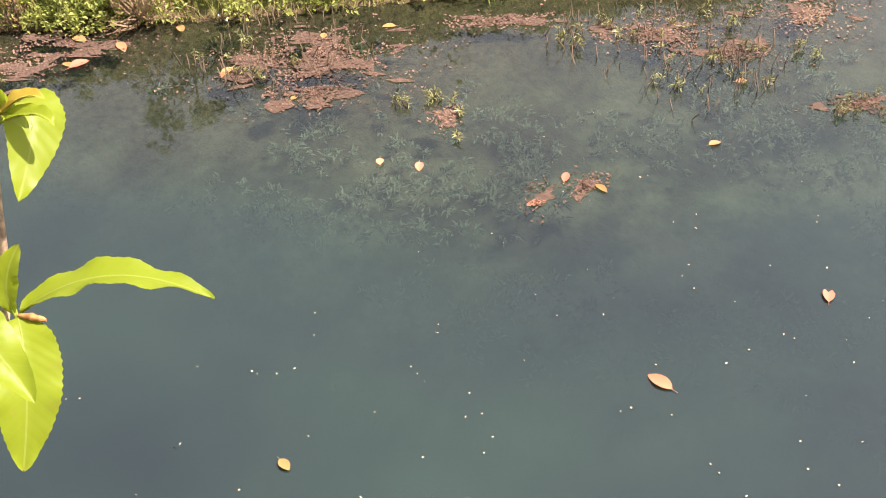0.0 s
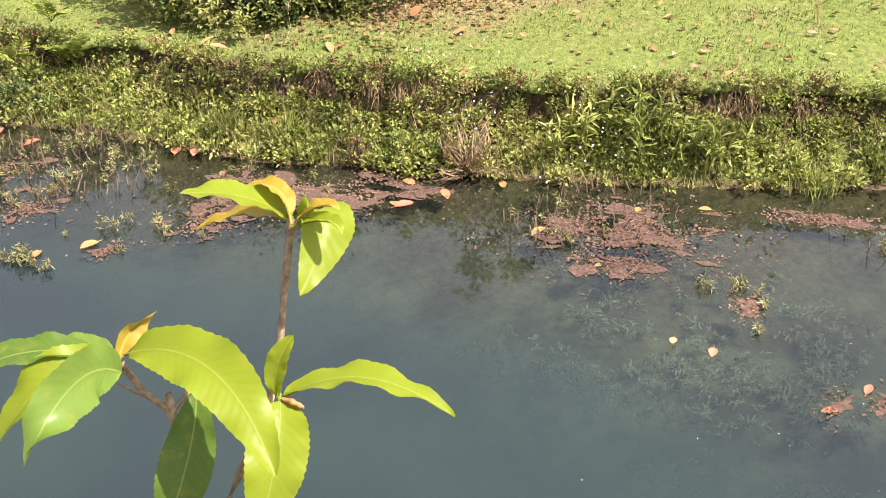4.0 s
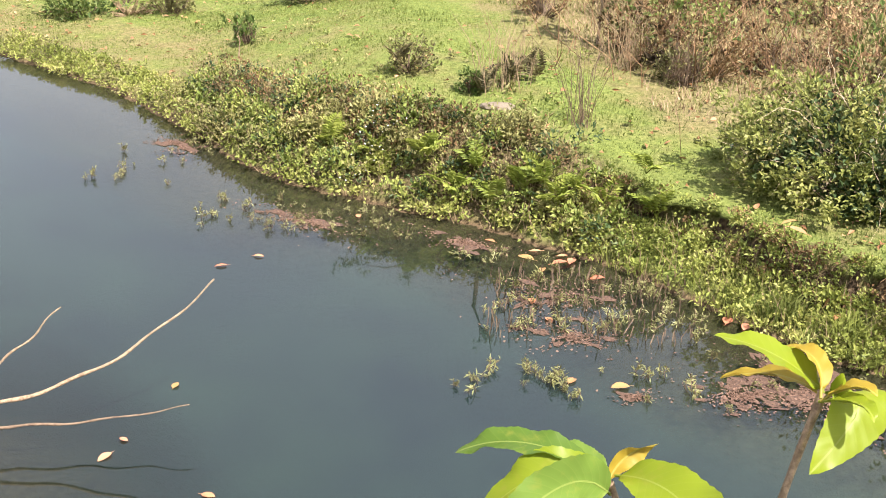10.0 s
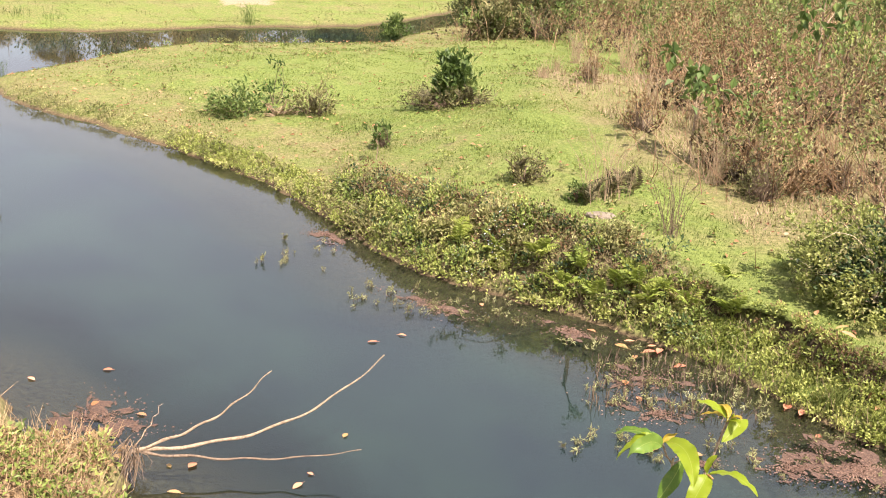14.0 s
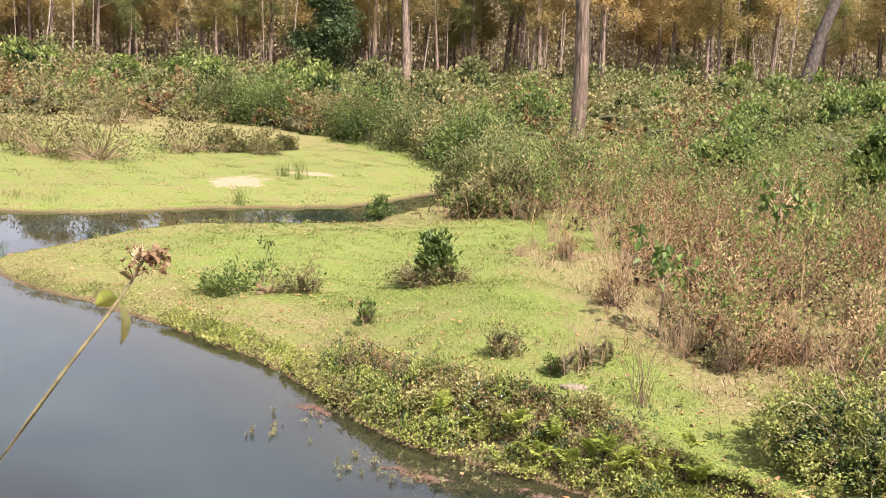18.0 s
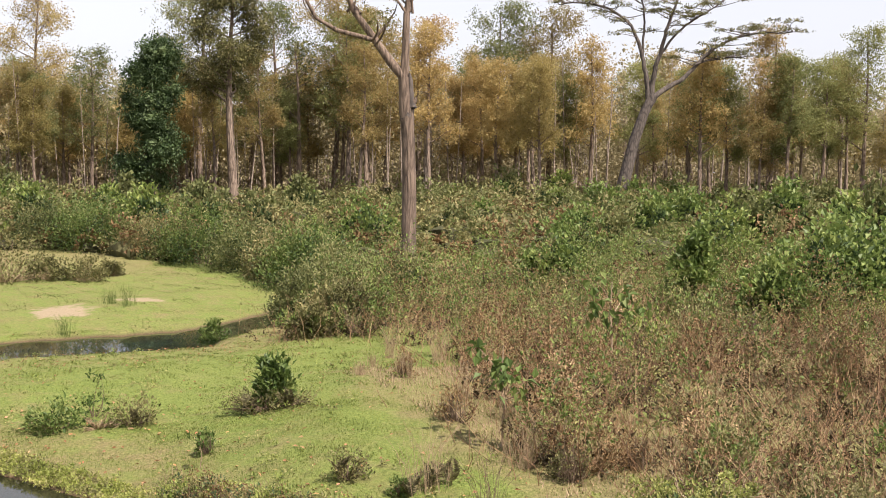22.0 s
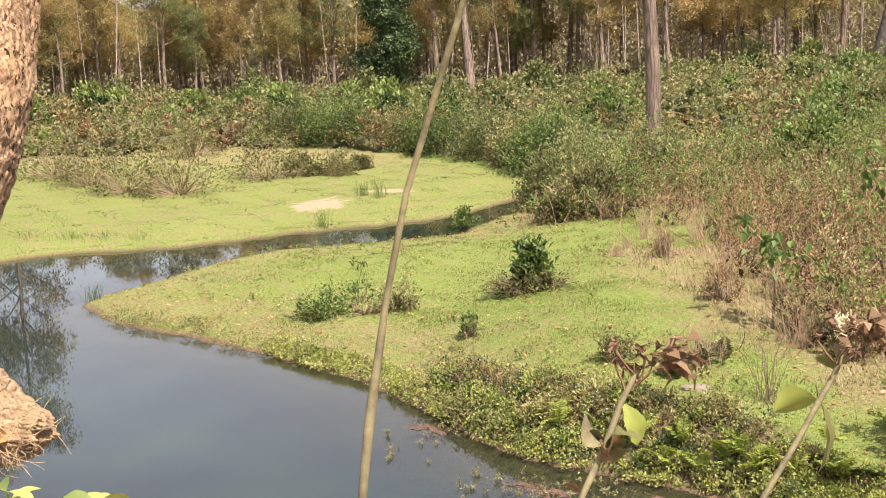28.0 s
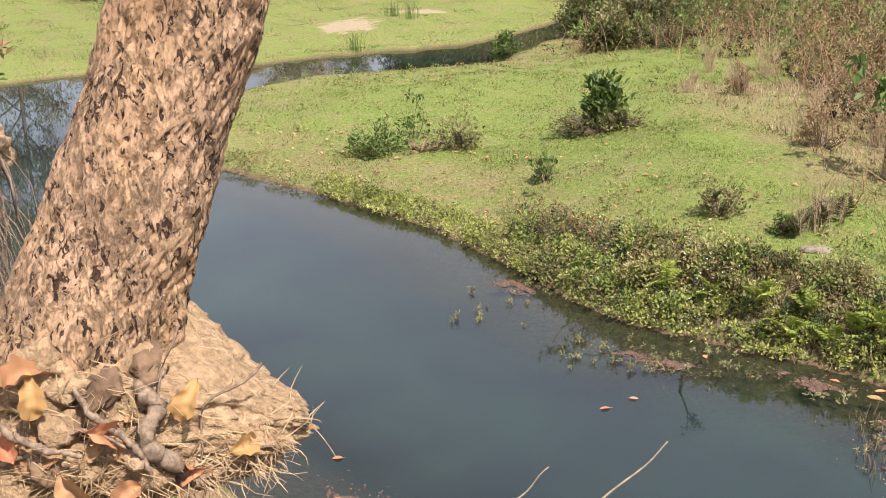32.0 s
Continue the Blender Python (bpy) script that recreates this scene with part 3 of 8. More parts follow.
def ground_parts(p):
    """Height of the ground and how dry, sandy and bare it is."""
    p = np.asarray(p, float)
    df, di, dn = seg_dist(p, SHORE_FAR), seg_dist(p, SHORE_ISLE), seg_dist(p, SHORE_NEAR)
    wet = inside(p, POND)
    x, y = p[:, 0], p[:, 1]
    d = np.minimum(np.minimum(df, di), dn)
    jit = 0.06 * wob(p, 3.1) + 0.03 * wob(p, 9.0, 2.0)
    near = (dn <= df) & (dn <= di)
    isle = (di < df) & ~near
    # far bank: an eroded step at the high end, a leafy slope along the middle, a low lip round the point
    scarp = sm(x, 0.1, 1.0)
    mid = sm(x, -4.0, -1.0) * (1 - 0.9 * sm(y, 17, 21))
    dj = np.maximum(df + jit, 0)
    edge = 0.36 - 0.08 * wob(p, 1.1, 5.0) - 0.05 * wob(p, 4.3, 1.0)
    h_scarp = 0.06 * sm(dj, 0, 0.08) + 0.13 * sm(dj, 0.05, 0.36) + 0.25 * sm(dj, edge, edge + 0.09) + 0.12 * sm(dj, 0.6, 2.0)
    h_mid = 0.08 * sm(dj, 0, 0.08) + 0.42 * sm(dj, 0.0, 0.7) + 0.15 * sm(dj, 0.6, 2.2)
    h_low = 0.05 * sm(dj, 0, 0.1) + 0.10 * sm(dj, 0.05, 0.6) + 0.20 * sm(dj, 0.5, 4.0)
    hf = h_low + mid * (h_mid - h_low) + mid * scarp * (h_scarp - h_mid)
    hf = hf + 0.35 * sm(dj, 2, 14) * sm(x, -6, 1) + 0.018 * wob(p, 2.0) * sm(dj, 0, 1) + 0.008 * wob(p, 7.0, 3.0)
    di2 = np.maximum(di + jit, 0)
    hi = 0.10 * sm(di2, 0, 0.25) + 0.20 * sm(di2, 0.2, 3) + 0.35 * sm(di2, 3, 16) + 0.05 * wob(p, 0.8) * sm(di2, 0, 1.5)
    spur = sm(x, -1.2, -2.6) * sm(x, -9, -4.5)
    wide = 1.0 + 2.0 * spur
    hn = 0.22 * sm(dn + 2 * jit, 0.0, 0.15) + 2.35 * sm(dn + 2 * jit, 0.05, wide) + 0.05 * wob(p, 2.4)
    hn = hn + 0.35 * np.exp(-((x + 2.65) ** 2 + (y - 3.05) ** 2) / 0.5)
    h = np.where(near, hn, np.where(isle, hi, hf))
    rise = sm(np.hypot(x, y), 30, 110)
    h = h + 0.5 * rise + 0.25 * wob(p, 0.09) * rise
    weedy = sm(x, 1.0, 3.0) * sm(df, 5.0, 1.0)
    bed = -0.10 * sm(d, 0, 0.25) - (0.75 - 0.58 * weedy) * sm(d, 0.1, 3.0) + 0.06 * wob(p, 1.4) * sm(d, 0.2, 1)
    h = np.where(wet, bed, h)
    thick = sm(x + 0.35 * (y - 13) * (y < 20) - 0.4 * wob(p, 1.1), -0.2, 1.6) * sm(y - 0.25 * wob(p, 2.0), 10.2, 12.0)
    thick = np.maximum(thick, 0.45 * sm(y, 24, 28) * sm(x, -5, -2.5) * ~isle)
    lip = sm(-x, -0.3, 3) * sm(df + 0.5 * wob(p, 1.3, 4.0), 3.4, 0.4) * 0.22
    dry = np.where(near, 0.6, np.where(isle, 0.10 + 0.25 * sm(y, 36, 42), 0.55 * thick + lip)) + 0.5 * sm(np.hypot(x, y), 78, 88) + 0.55 * np.exp(-((x - 4.0) / 1.3) ** 2 - ((y - 9.25 + 0.15 * (x - 3.5)) / 0.42) ** 2)
    e1 = np.hypot((x + 9.65) / 0.95, (y - 29.0) / 1.35)
    e2 = np.hypot((x + 8.3) / 0.9, (y - 31.4) / 0.7)
    sand = np.maximum(1 - e1 * 0.75, 1 - e2 * 0.8).clip(-1, 1) * 0.8
    soil = np.where(near, sm(dn, 0.0, 0.3) * 0.9, 0)
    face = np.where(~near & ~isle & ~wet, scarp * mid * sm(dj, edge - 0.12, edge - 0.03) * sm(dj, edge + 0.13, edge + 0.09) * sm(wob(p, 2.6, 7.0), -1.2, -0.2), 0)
    # leaf mould under the bank shrubs, dark enough to paint shade between them
    mould_shade = np.where(~near & ~isle & ~wet, 0.85 * sm(x, -3.6, -2.6) * sm(x, 1.0, 0.5) * sm(df + 0.12 * wob(p, 3.0, 2.0), 0.95, 0.6) * sm(df, 0.02, 0.12), 0)
    face = np.maximum(face, mould_shade)
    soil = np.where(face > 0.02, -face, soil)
    return h, dry, sand, np.where(wet, 0, soil), np.where(wet, d, 0)


def step_off(p):
    """How far behind the foot of the eroded step a place lies."""
    p = np.asarray(p, float)
    dj = np.maximum(seg_dist(p, SHORE_FAR) + 0.06 * wob(p, 3.1) + 0.03 * wob(p, 9.0, 2.0), 0)
    return dj - (0.36 - 0.08 * wob(p, 1.1, 5.0) - 0.05 * wob(p, 4.3, 1.0))


def ground_z(p):
    return ground_parts(np.atleast_2d(np.asarray(p, float))[:, :2])[0]


def axis(lo, hi, step, far_lo, far_hi, grow=1.16):
    a = list(np.arange(lo, hi + 1e-6, step))
    s = step
    while a[-1] < far_hi:
        s *= grow
        a.append(a[-1] + s)
    s = step
    while a[0] > far_lo:
        s *= grow
        a.insert(0, a[0] - s)
    return np.array(a)


def build_ground():
    xs, ys = axis(-10.8, 7, 0.08, -2500, 2500), axis(1.5, 15.5, 0.08, -800, 3500, 1.06)
    X, Y = np.meshgrid(xs, ys)
    p = np.stack([X.ravel(), Y.ravel()], 1)
    h, dry, sand, soil, depth = ground_parts(p)
    nx, ny = len(xs), len(ys)
    i = np.arange(nx * ny).reshape(ny, nx)
    f = np.stack([i[:-1, :-1], i[:-1, 1:], i[1:, 1:], i[1:, :-1]], -1).reshape(-1, 4)
    me = np_mesh("ground", np.column_stack([p, h]), f, M_GROUND, True)
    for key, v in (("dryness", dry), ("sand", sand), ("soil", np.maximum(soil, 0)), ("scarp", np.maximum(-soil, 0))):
        me.attributes.new(key, "FLOAT", "POINT").data.foreach_set("value", v.astype(np.float32))
    tagged(new("ground", me), "uneven green pasture round the pond with bare earth banks", "ground", kind="structure")
    keep = (p[:, 0] > -42) & (p[:, 0] < 15) & (p[:, 1] > -7) & (p[:, 1] < 36)
    sel = keep[f].all(1)
    used = np.unique(f[sel])
    back = np.full(len(p), -1)
    back[used] = np.arange(len(used))
    wm = np_mesh("water", np.column_stack([p[used], np.zeros(len(used))]), back[f[sel]], M_WATER, True)
    wm.attributes.new("depth", "FLOAT", "POINT").data.foreach_set("value", np.clip(-h[used] * 1.25, 0, 1).astype(np.float32))
    tagged(new("water", wm), "still murky green pond water reflecting the pale sky", "water", kind="structure")


build_ground()

# ---- woods ----
def limb_tree(rng, height, radius, lean, forks, spread, crown_from, sides=7):
    """Trunk with limbs: returns the tube mesh arrays of the wood and the tips where foliage sits."""
    k = 9
    t = np.linspace(0, 1, k)
    trunk = np.stack([lean[0] * t ** 1.5 * height + 0.012 * height * np.sin(t * 5 + rng.uniform(0, 6)), lean[1] * t * height + 0.010 * height * np.sin(t * 4 + rng.uniform(0, 6)), t * height], 1)
    rad = radius * (1 - 0.82 * t) * (1 + 0.7 * np.exp(-t * 22))
    wood = [tubes(trunk[None], rad[None], sides)]
    tips = []
    for i in range(forks):
        u = crown_from + (1 - crown_from) * (i + rng.uniform(0, 1)) / forks
        u = min(u, 0.97)
        base = np.array([np.interp(u, t, trunk[:, c]) for c in range(3)])
        az = rng.uniform(0, 2 * np.pi)
        ln = spread * height * rng.uniform(0.6, 1.1) * (1.15 - 0.7 * u)
        up = rng.uniform(0.35, 0.9)
        tip = base + ln * np.array([np.cos(az), np.sin(az), up])
        r0 = np.interp(u, t, rad) * 0.5
        line = bent(base[None], tip[None], 5, 0.08, rng)
        wood.append(tubes(line, np.linspace(r0, r0 * 0.25, 5)[None], 5))
        for q in range(3):
            b2 = line[0, rng.integers(2, 5)]
            az2 = az + rng.normal(0, 0.8)
            t2 = b2 + ln * 0.5 * rng.uniform(0.6, 1.2) * np.array([np.cos(az2), np.sin(az2), rng.uniform(0.1, 0.9)])
            wood.append(tubes(bent(b2[None], t2[None], 4, 0.08, rng), np.linspace(r0 * 0.4, r0 * 0.12, 4)[None], 4))
            tips.append(t2)
        tips.append(tip)
    tips.append(trunk[-1])
    return wood, np.array(tips)


def foliage(rng, tips, per, spread, leaf, flat=0.8, core=0.0):
    if core:
        return join(foliage(rng, tips, per, spread, leaf, flat), clump_cores(rng, tips, spread, flat, core))
    c = np.repeat(tips, per, axis=0)
    m = -(-per // 10)
    tuft = unit(rng.normal(0, 1, (len(tips), m, 3))) * rng.uniform(0.2, 1.15, (len(tips), m, 1))
    off = np.repeat(tuft, 10, axis=1)[:, :per].reshape(-1, 3) + rng.normal(0, 0.16, c.shape)
    pos = c + off * spread * np.array([1, 1, flat])
    way = rng.normal(0, 0.8, c.shape) + off * 0.5 + np.array([0, 0, -0.2])
    return leaf_quads(pos, way, leaf * rng.uniform(0.6, 1.3, len(c)), leaf * 0.7 * rng.uniform(0.6, 1.2, len(c)), rng)


def make_tree(name, rng, height, radius, bark, leafmat, per=22, spread=0.55, leaf=0.3, crown_from=0.42, forks=11, reach=0.17, lean=(0, 0), core=0.0, label="", category="tree", group="", at=(0, 0, 0)):
    ob = thing(name, at, label, category, group)
    wood, tips = limb_tree(rng, height, radius, lean, forks, reach, crown_from)
    part("trunk", np_mesh("trunk", *join(*wood), bark, True), ob)
    if per:
        part("crown", np_mesh("crown", *foliage(rng, tips, per, spread, leaf, core=core), leafmat), ob)
    return ob


def woods():
    rng = np.random.default_rng(11)
    M_GOLD = leaf_mat("leaf_gold", [(0.15, (0.27, 0.205, 0.08)), (0.5, (0.38, 0.30, 0.115)), (0.9, (0.44, 0.375, 0.165))], 0.55, 0.7, 0.012, 0.5)
    M_WOODGREEN = leaf_mat("leaf_wood_green", [(0.15, (0.13, 0.145, 0.055)), (0.5, (0.205, 0.22, 0.082)), (0.9, (0.28, 0.285, 0.12))], 0.55, 0.7, 0.012, 0.5)
    kinds = []
    for i in range(9):
        h = rng.uniform(11.5, 17)
        lm, words = [(M_LEAF_AUTUMN, "rust-brown"), (M_GOLD, "golden-brown"), (M_WOODGREEN, "dull olive-green")][i % 3]
        kinds.append((make_tree("forest_tree", rng, h, 0.14 + 0.006 * h, M_BARK_FAR, lm, per=110, spread=1.15, leaf=0.19, crown_from=0.36, core=0.0, forks=18, reach=0.14,
                                label=f"slender forest tree with thin {words} leaves and straight trunk", group="forest edge trees"), h))
    spots = []
    tries = 0
    while len(spots) < 235 and tries < 9000:
        tries += 1
        az = radians(rng.uniform(-30, 46))
        u = rng.uniform(0, 1) ** 1.5
        r = 88 + 8 * math.sin(az * 5) + u * 60
        q = np.array([-math.sin(az) * r, math.cos(az) * r])
        if all(np.hypot(*(q - s)) > 1.7 for s in spots) and not (8.5 < q[0] < 13.5 and q[1] < 88):
            spots.append(q)
    while len(spots) < 300:
        az, r = radians(rng.uniform(13, 42)), 92 + rng.uniform(0, 45)
        q = np.array([-math.sin(az) * r, math.cos(az) * r])
        if all(np.hypot(*(q - s)) > 1.2 for s in spots):
            spots.append(q)
    for n, q in enumerate(spots):
        src, h = kinds[n] if n < len(kinds) else kinds[rng.integers(0, len(kinds))]
        az = math.degrees(math.atan2(-q[0], q[1]))
        s = rng.uniform(0.78, 1.05) * (0.76 if az > 14 else 0.80 if az > 7 else 0.95 - 0.012 * max(0.0, -6 - az))
        m = Matrix.Translation((q[0], q[1], ground_z(q)[0] - 0.1)) @ pose(0, 0, 0, rng.normal(0, 1.2), rng.normal(0, 1.2), rng.uniform(0, 360))
        if n < len(kinds):
            src.matrix_basis = m
            src.scale = (s, s, s)
        else:
            c = copy_thing(src, m)
            c.scale = (s, s, s)
    # a few broad old trees that rise above the rest
    big = [make_tree("forest_giant", rng, hh, 0.3, M_BARK_FAR, lm, per=150, spread=1.4, leaf=0.19, core=0.0, crown_from=0.35, forks=18, reach=0.24, label=f"broad old forest tree with a {words} crown above the rest", group="old trees above the forest") for hh, lm, words in ((17, M_WOODGREEN, "dull green"), (18, M_GOLD, "golden"), (16, M_LEAF_AUTUMN, "rusty"))]
    for i, (az, rr, k) in enumerate(((8.5, 104, 0), (19.5, 110, 1), (4, 100, 2), (12.0, 100, 0), (5.5, 102, 1), (-2.5, 104, 0), (-5, 104, 2), (1.5, 108, 2), (32.6, 90, 2), (34.0, 94, 1))):
        a = radians(az)
        q = np.array([-math.sin(a) * rr, math.cos(a) * rr])
        m = Matrix.Translation((q[0], q[1], ground_z(q)[0] - 0.1)) @ pose(0, 0, 0, 0, 0, 47 * i)
        if i < 3:
            big[k].matrix_basis = m
        else:
            c = copy_thing(big[k], m)
            if az > 28:
                c.scale = (0.9, 0.9, 1.32)
    # saplings and leafless poles between the trunks, too many to count
    M_BARK_POLE = bark_mat("bark_pole", (0.09, 0.068, 0.05), (0.19, 0.15, 0.115), (0.32, 0.26, 0.21), 5, 0.03)
    n = 650
    az = np.radians(rng.uniform(-32, 48, n))
    r = 92 + rng.uniform(0, 1, n) * 60
    b = np.stack([-np.sin(az) * r, np.cos(az) * r, np.zeros(n)], 1)
    b[:, 2] = ground_z(b) - 0.1
    h = rng.uniform(5, 13, n)
    tip = b + np.stack([rng.normal(0, 0.35, n), rng.normal(0, 0.35, n), h], 1)
    poles = tubes(bent(b, tip, 4, 0.01, rng), rng.uniform(0.04, 0.085, n)[:, None] * np.array([1, 0.85, 0.6, 0.3]), 4)
    tagged(new("forest_poles", np_mesh("forest_poles", *poles, M_BARK_POLE, True)), "dense thin dark poles of the forest beyond the clearing", "young trees", kind="stuff")
    n3 = 1500
    az = np.radians(rng.uniform(-34, 50, n3))
    r = 97 + rng.uniform(0, 1, n3) * 50
    c = np.stack([-np.sin(az) * r, np.cos(az) * r, rng.uniform(0.3, 1.6, n3)], 1)
    M_UNDER = leaf_mat("understorey_leaf", [(0.12, (0.15, 0.12, 0.075)), (0.5, (0.22, 0.185, 0.11)), (0.9, (0.29, 0.255, 0.15))], 0.35, 0.7)
    tagged(new("understorey", np_mesh("understorey", *scatter_leaves(rng, c, rng.uniform(0.6, 1.7, n3), 42, 0.34, 0.8, core=0.7), M_UNDER)), "brown and olive bushes between the forest trunks", "undergrowth", kind="stuff")
    n2 = 190000
    az = np.radians(rng.uniform(-34, 50, n2))
    r = 100 + rng.uniform(0, 1, n2) * 62
    top = 11.5 - 2.5 * sm(az, 0.12, 0.3) + 2.2 * np.sin(az * 23) + 2 * np.sin(az * 57 + r * 0.1)
    z = 3.0 + rng.uniform(0, 1, n2) ** 0.9 * (top - 2)
    pos = np.stack([-np.sin(az) * r, np.cos(az) * r, z], 1)
    lv = leaf_quads(pos, rng.normal(0, 1, (n2, 3)), rng.uniform(0.22, 0.46, n2), rng.uniform(0.18, 0.36, n2), rng)
    # muted leaf colour that carries the distance haze of the far woods
    M_DEEP = leaf_mat("leaf_deep_woods_haze", [(0.12, (0.225, 0.188, 0.11)), (0.5, (0.305, 0.262, 0.148)), (0.9, (0.375, 0.33, 0.197))], 0.4, 0.8)
    n4 = 90000
    az = np.radians(rng.uniform(-36, 52, n4))
    r = 148 + rng.uniform(0, 1, n4) * 22
    pos = np.stack([-np.sin(az) * r, np.cos(az) * r, rng.uniform(0, 1, n4) ** 0.9 * 12.0], 1)
    lv = join(lv, leaf_quads(pos, rng.normal(0, 1, (n4, 3)), rng.uniform(0.5, 0.95, n4), rng.uniform(0.45, 0.8, n4), rng))
    tagged(new("deep_woods", np_mesh("deep_woods", *lv, M_DEEP)), "brown and olive foliage deep in the dry forest, haze put into its colour", "woods", kind="stuff")


woods()


def lone_trees():
    rng = np.random.default_rng(23)
    # the tall pale trunk that stands in the scrub, forked high up, with a bulge below the fork
    x, y = -1.2, 37.5
    z = float(ground_z((x, y))[0])
    ob = thing("tall_tree", (x, y, z - 0.1), "tall bare-trunked grey-brown tree with high fork, standing in scrub", "tree")
    t = np.linspace(0, 1, 14)
    ln = np.stack([-0.05 + 0.12 * np.sin(t * 3.0) - 0.18 * t, 0 * t, t * 6.6], 1)
    r = 0.26 - 0.06 * t + 0.12 * np.exp(-t * 14) + 0.05 * np.exp(-((t - 0.86) / 0.05) ** 2)
    part("trunk", np_mesh("trunk", *tubes(ln[None], r[None], 14), M_BARK_TALL, True), ob)
    top = ln[-1]
    limbs = [([top, top + [-0.45, 0.1, 0.5], top + [-1.0, 0.2, 1.25], top + [-1.7, 0.2, 2.2], top + [-2.3, 0.2, 4.0]], 0.17), ([top, top + [0.03, 0, 0.8], top + [0.05, 0, 2.0], top + [0.3, 0.1, 4.0], top + [0.2, 0.1, 6.2]], 0.15),
             ([top + [-1.0, 0.15, 1.2], top + [-2.2, 0.2, 1.5], top + [-2.9, 0.3, 1.9], top + [-3.5, 0.3, 3.0], top + [-3.6, 0.3, 4.0]], 0.085), ([top + [0.1, 0, 2.4], top + [0.9, 0, 3.2], top + [1.4, 0, 4.0], top + [2.4, 0.2, 4.7], top + [3.3, 0.2, 5.6]], 0.08)]
    # the knotted snag below the fork
    snag = np.array([[0.02, -0.05, -1.35], [0.16, -0.12, -1.15], [0.30, -0.12, -0.95], [0.24, -0.1, -0.7], [0.20, -0.08, -0.1], [0.17, -0.08, 0.15]]) + top
    part("snag", np_mesh("snag", *tubes(snag[None], np.array([[0.16, 0.15, 0.13, 0.09, 0.08, 0.03]]), 8), M_BARK_DARK, True), ob, "dark broken snag")
    stub = np.array([[0.22, -0.1, -0.95], [0.36, -0.12, -0.72], [0.46, -0.12, -0.5]]) + top
    part("stub", np_mesh("stub", *tubes(stub[None], np.array([[0.10, 0.08, 0.04]]), 7), M_BARK_TALL, True), ob)
    tips = []
    for pts, r0 in limbs:
        pts = np.array(pts)
        wood = [tubes(pts[None], np.linspace(r0, r0 * 0.45, 5)[None], 8)]
        for q in range(7):
            b0 = pts[rng.integers(2, 5)] + rng.normal(0, 0.1, 3)
            e = b0 + np.array([rng.normal(0, 1.0), rng.normal(0, 0.8), rng.uniform(0.3, 1.6)])
            wood.append(tubes(bent(b0[None], e[None], 4, 0.1, rng), np.linspace(r0 * 0.3, 0.012, 4)[None], 4))
            tips.append(e)
        part("limb", np_mesh("limb", *join(*wood), M_BARK_TALL, True), ob)
    part("crown", np_mesh("crown", *foliage(rng, np.array(tips), 60, 0.42, 0.12), M_LEAF_OLIVE), ob)

    # the tall leafy tree behind the scrub, pale trunk and narrow dark crown
    x, y = -16.2, 87
    make_tree("roadside_tree", rng, 19, 0.36, M_BARK_FAR, M_LEAF_OLIVE, per=300, spread=1.35, leaf=0.19, crown_from=0.42, core=0.0, forks=26, reach=0.14, label="tall tree with a pale straight trunk and dense olive crown", at=(x, y, float(ground_z((x, y))[0])))
    x, y = -12.2, 97
    make_tree("leaning_tree", rng, 13, 0.28, M_BARK_FAR, M_LEAF_OLIVE, per=10, spread=0.7, leaf=0.3, crown_from=0.5, forks=9, reach=0.13, lean=(-0.06, 0), label="pale leaning forest tree with sparse leaves", at=(x, y, float(ground_z((x, y))[0])))
    # evergreen, dark and closed down to the scrub
    x, y = -21.5, 84
    ob = make_tree("evergreen_tree", rng, 11.8, 0.3, M_BARK_DARK, M_LEAF_DARK, per=230, spread=1.1, leaf=0.2, core=0.4, crown_from=0.10, forks=30, reach=0.15, label="dark green evergreen tree, leafy down to the scrub", at=(x, y, float(ground_z((x, y))[0])))
    # the flat-topped tree that stands above the forest
    x, y = 11.6, 79
    z = float(ground_z((x, y))[0])
    ob = thing("flat_topped_tree", (x, y, z), "tall dark leaning tree with wide flat nearly bare crown", "tree")
    base = np.array([[0, 0, 0], [0.5, 0, 2.6], [1.1, 0, 5.2], [1.7, 0, 7.0], [2.1, 0, 7.9]])
    part("trunk", np_mesh("trunk", *tubes(base[None], np.array([[0.52, 0.44, 0.38, 0.34, 0.32]]), 9), M_BARK_DARK, True), ob)
    pads = []
    for line, r0 in ((((2.0, 0, 7.7), (1.85, 0.2, 9.4), (1.55, 0.3, 10.9), (0.8, 0.4, 13.0), (-1.0, 0.3, 14.3), (-4.1, 0.3, 14.3)), 0.21), (((2.05, 0, 7.8), (2.3, 0, 9.4), (2.6, -0.2, 10.9), (3.1, -0.3, 13.2), (3.9, 0, 15.2), (4.6, 0, 17.0)), 0.22),
                     (((1.9, 0, 7.4), (2.7, 0, 8.6), (4.3, 0.3, 9.4), (5.1, 0.3, 10.4), (6.4, 0.2, 11.9), (8.7, 0, 12.7), (11.6, 0, 12.7)), 0.22), (((2.6, -0.2, 10.9), (3.6, -0.6, 12.4), (5.0, -0.8, 13.6), (7.0, -0.6, 14.9)), 0.10), (((1.55, 0.3, 10.9), (1.7, 0.6, 12.6), (1.4, 0.8, 14.6), (0.6, 0.9, 16.2)), 0.10), (((5.1, 0.3, 10.4), (6.6, 0.8, 10.9), (8.4, 1.0, 11.0)), 0.07)):
        pts = np.array(line)
        q = np.linspace(0, len(pts) - 1, 5 * len(pts))
        ln = np.stack([np.interp(q, np.arange(len(pts)), pts[:, c]) for c in range(3)], 1)
        for _ in range(4):
            ln[1:-1] = (ln[:-2] + 2 * ln[1:-1] + ln[2:]) / 4
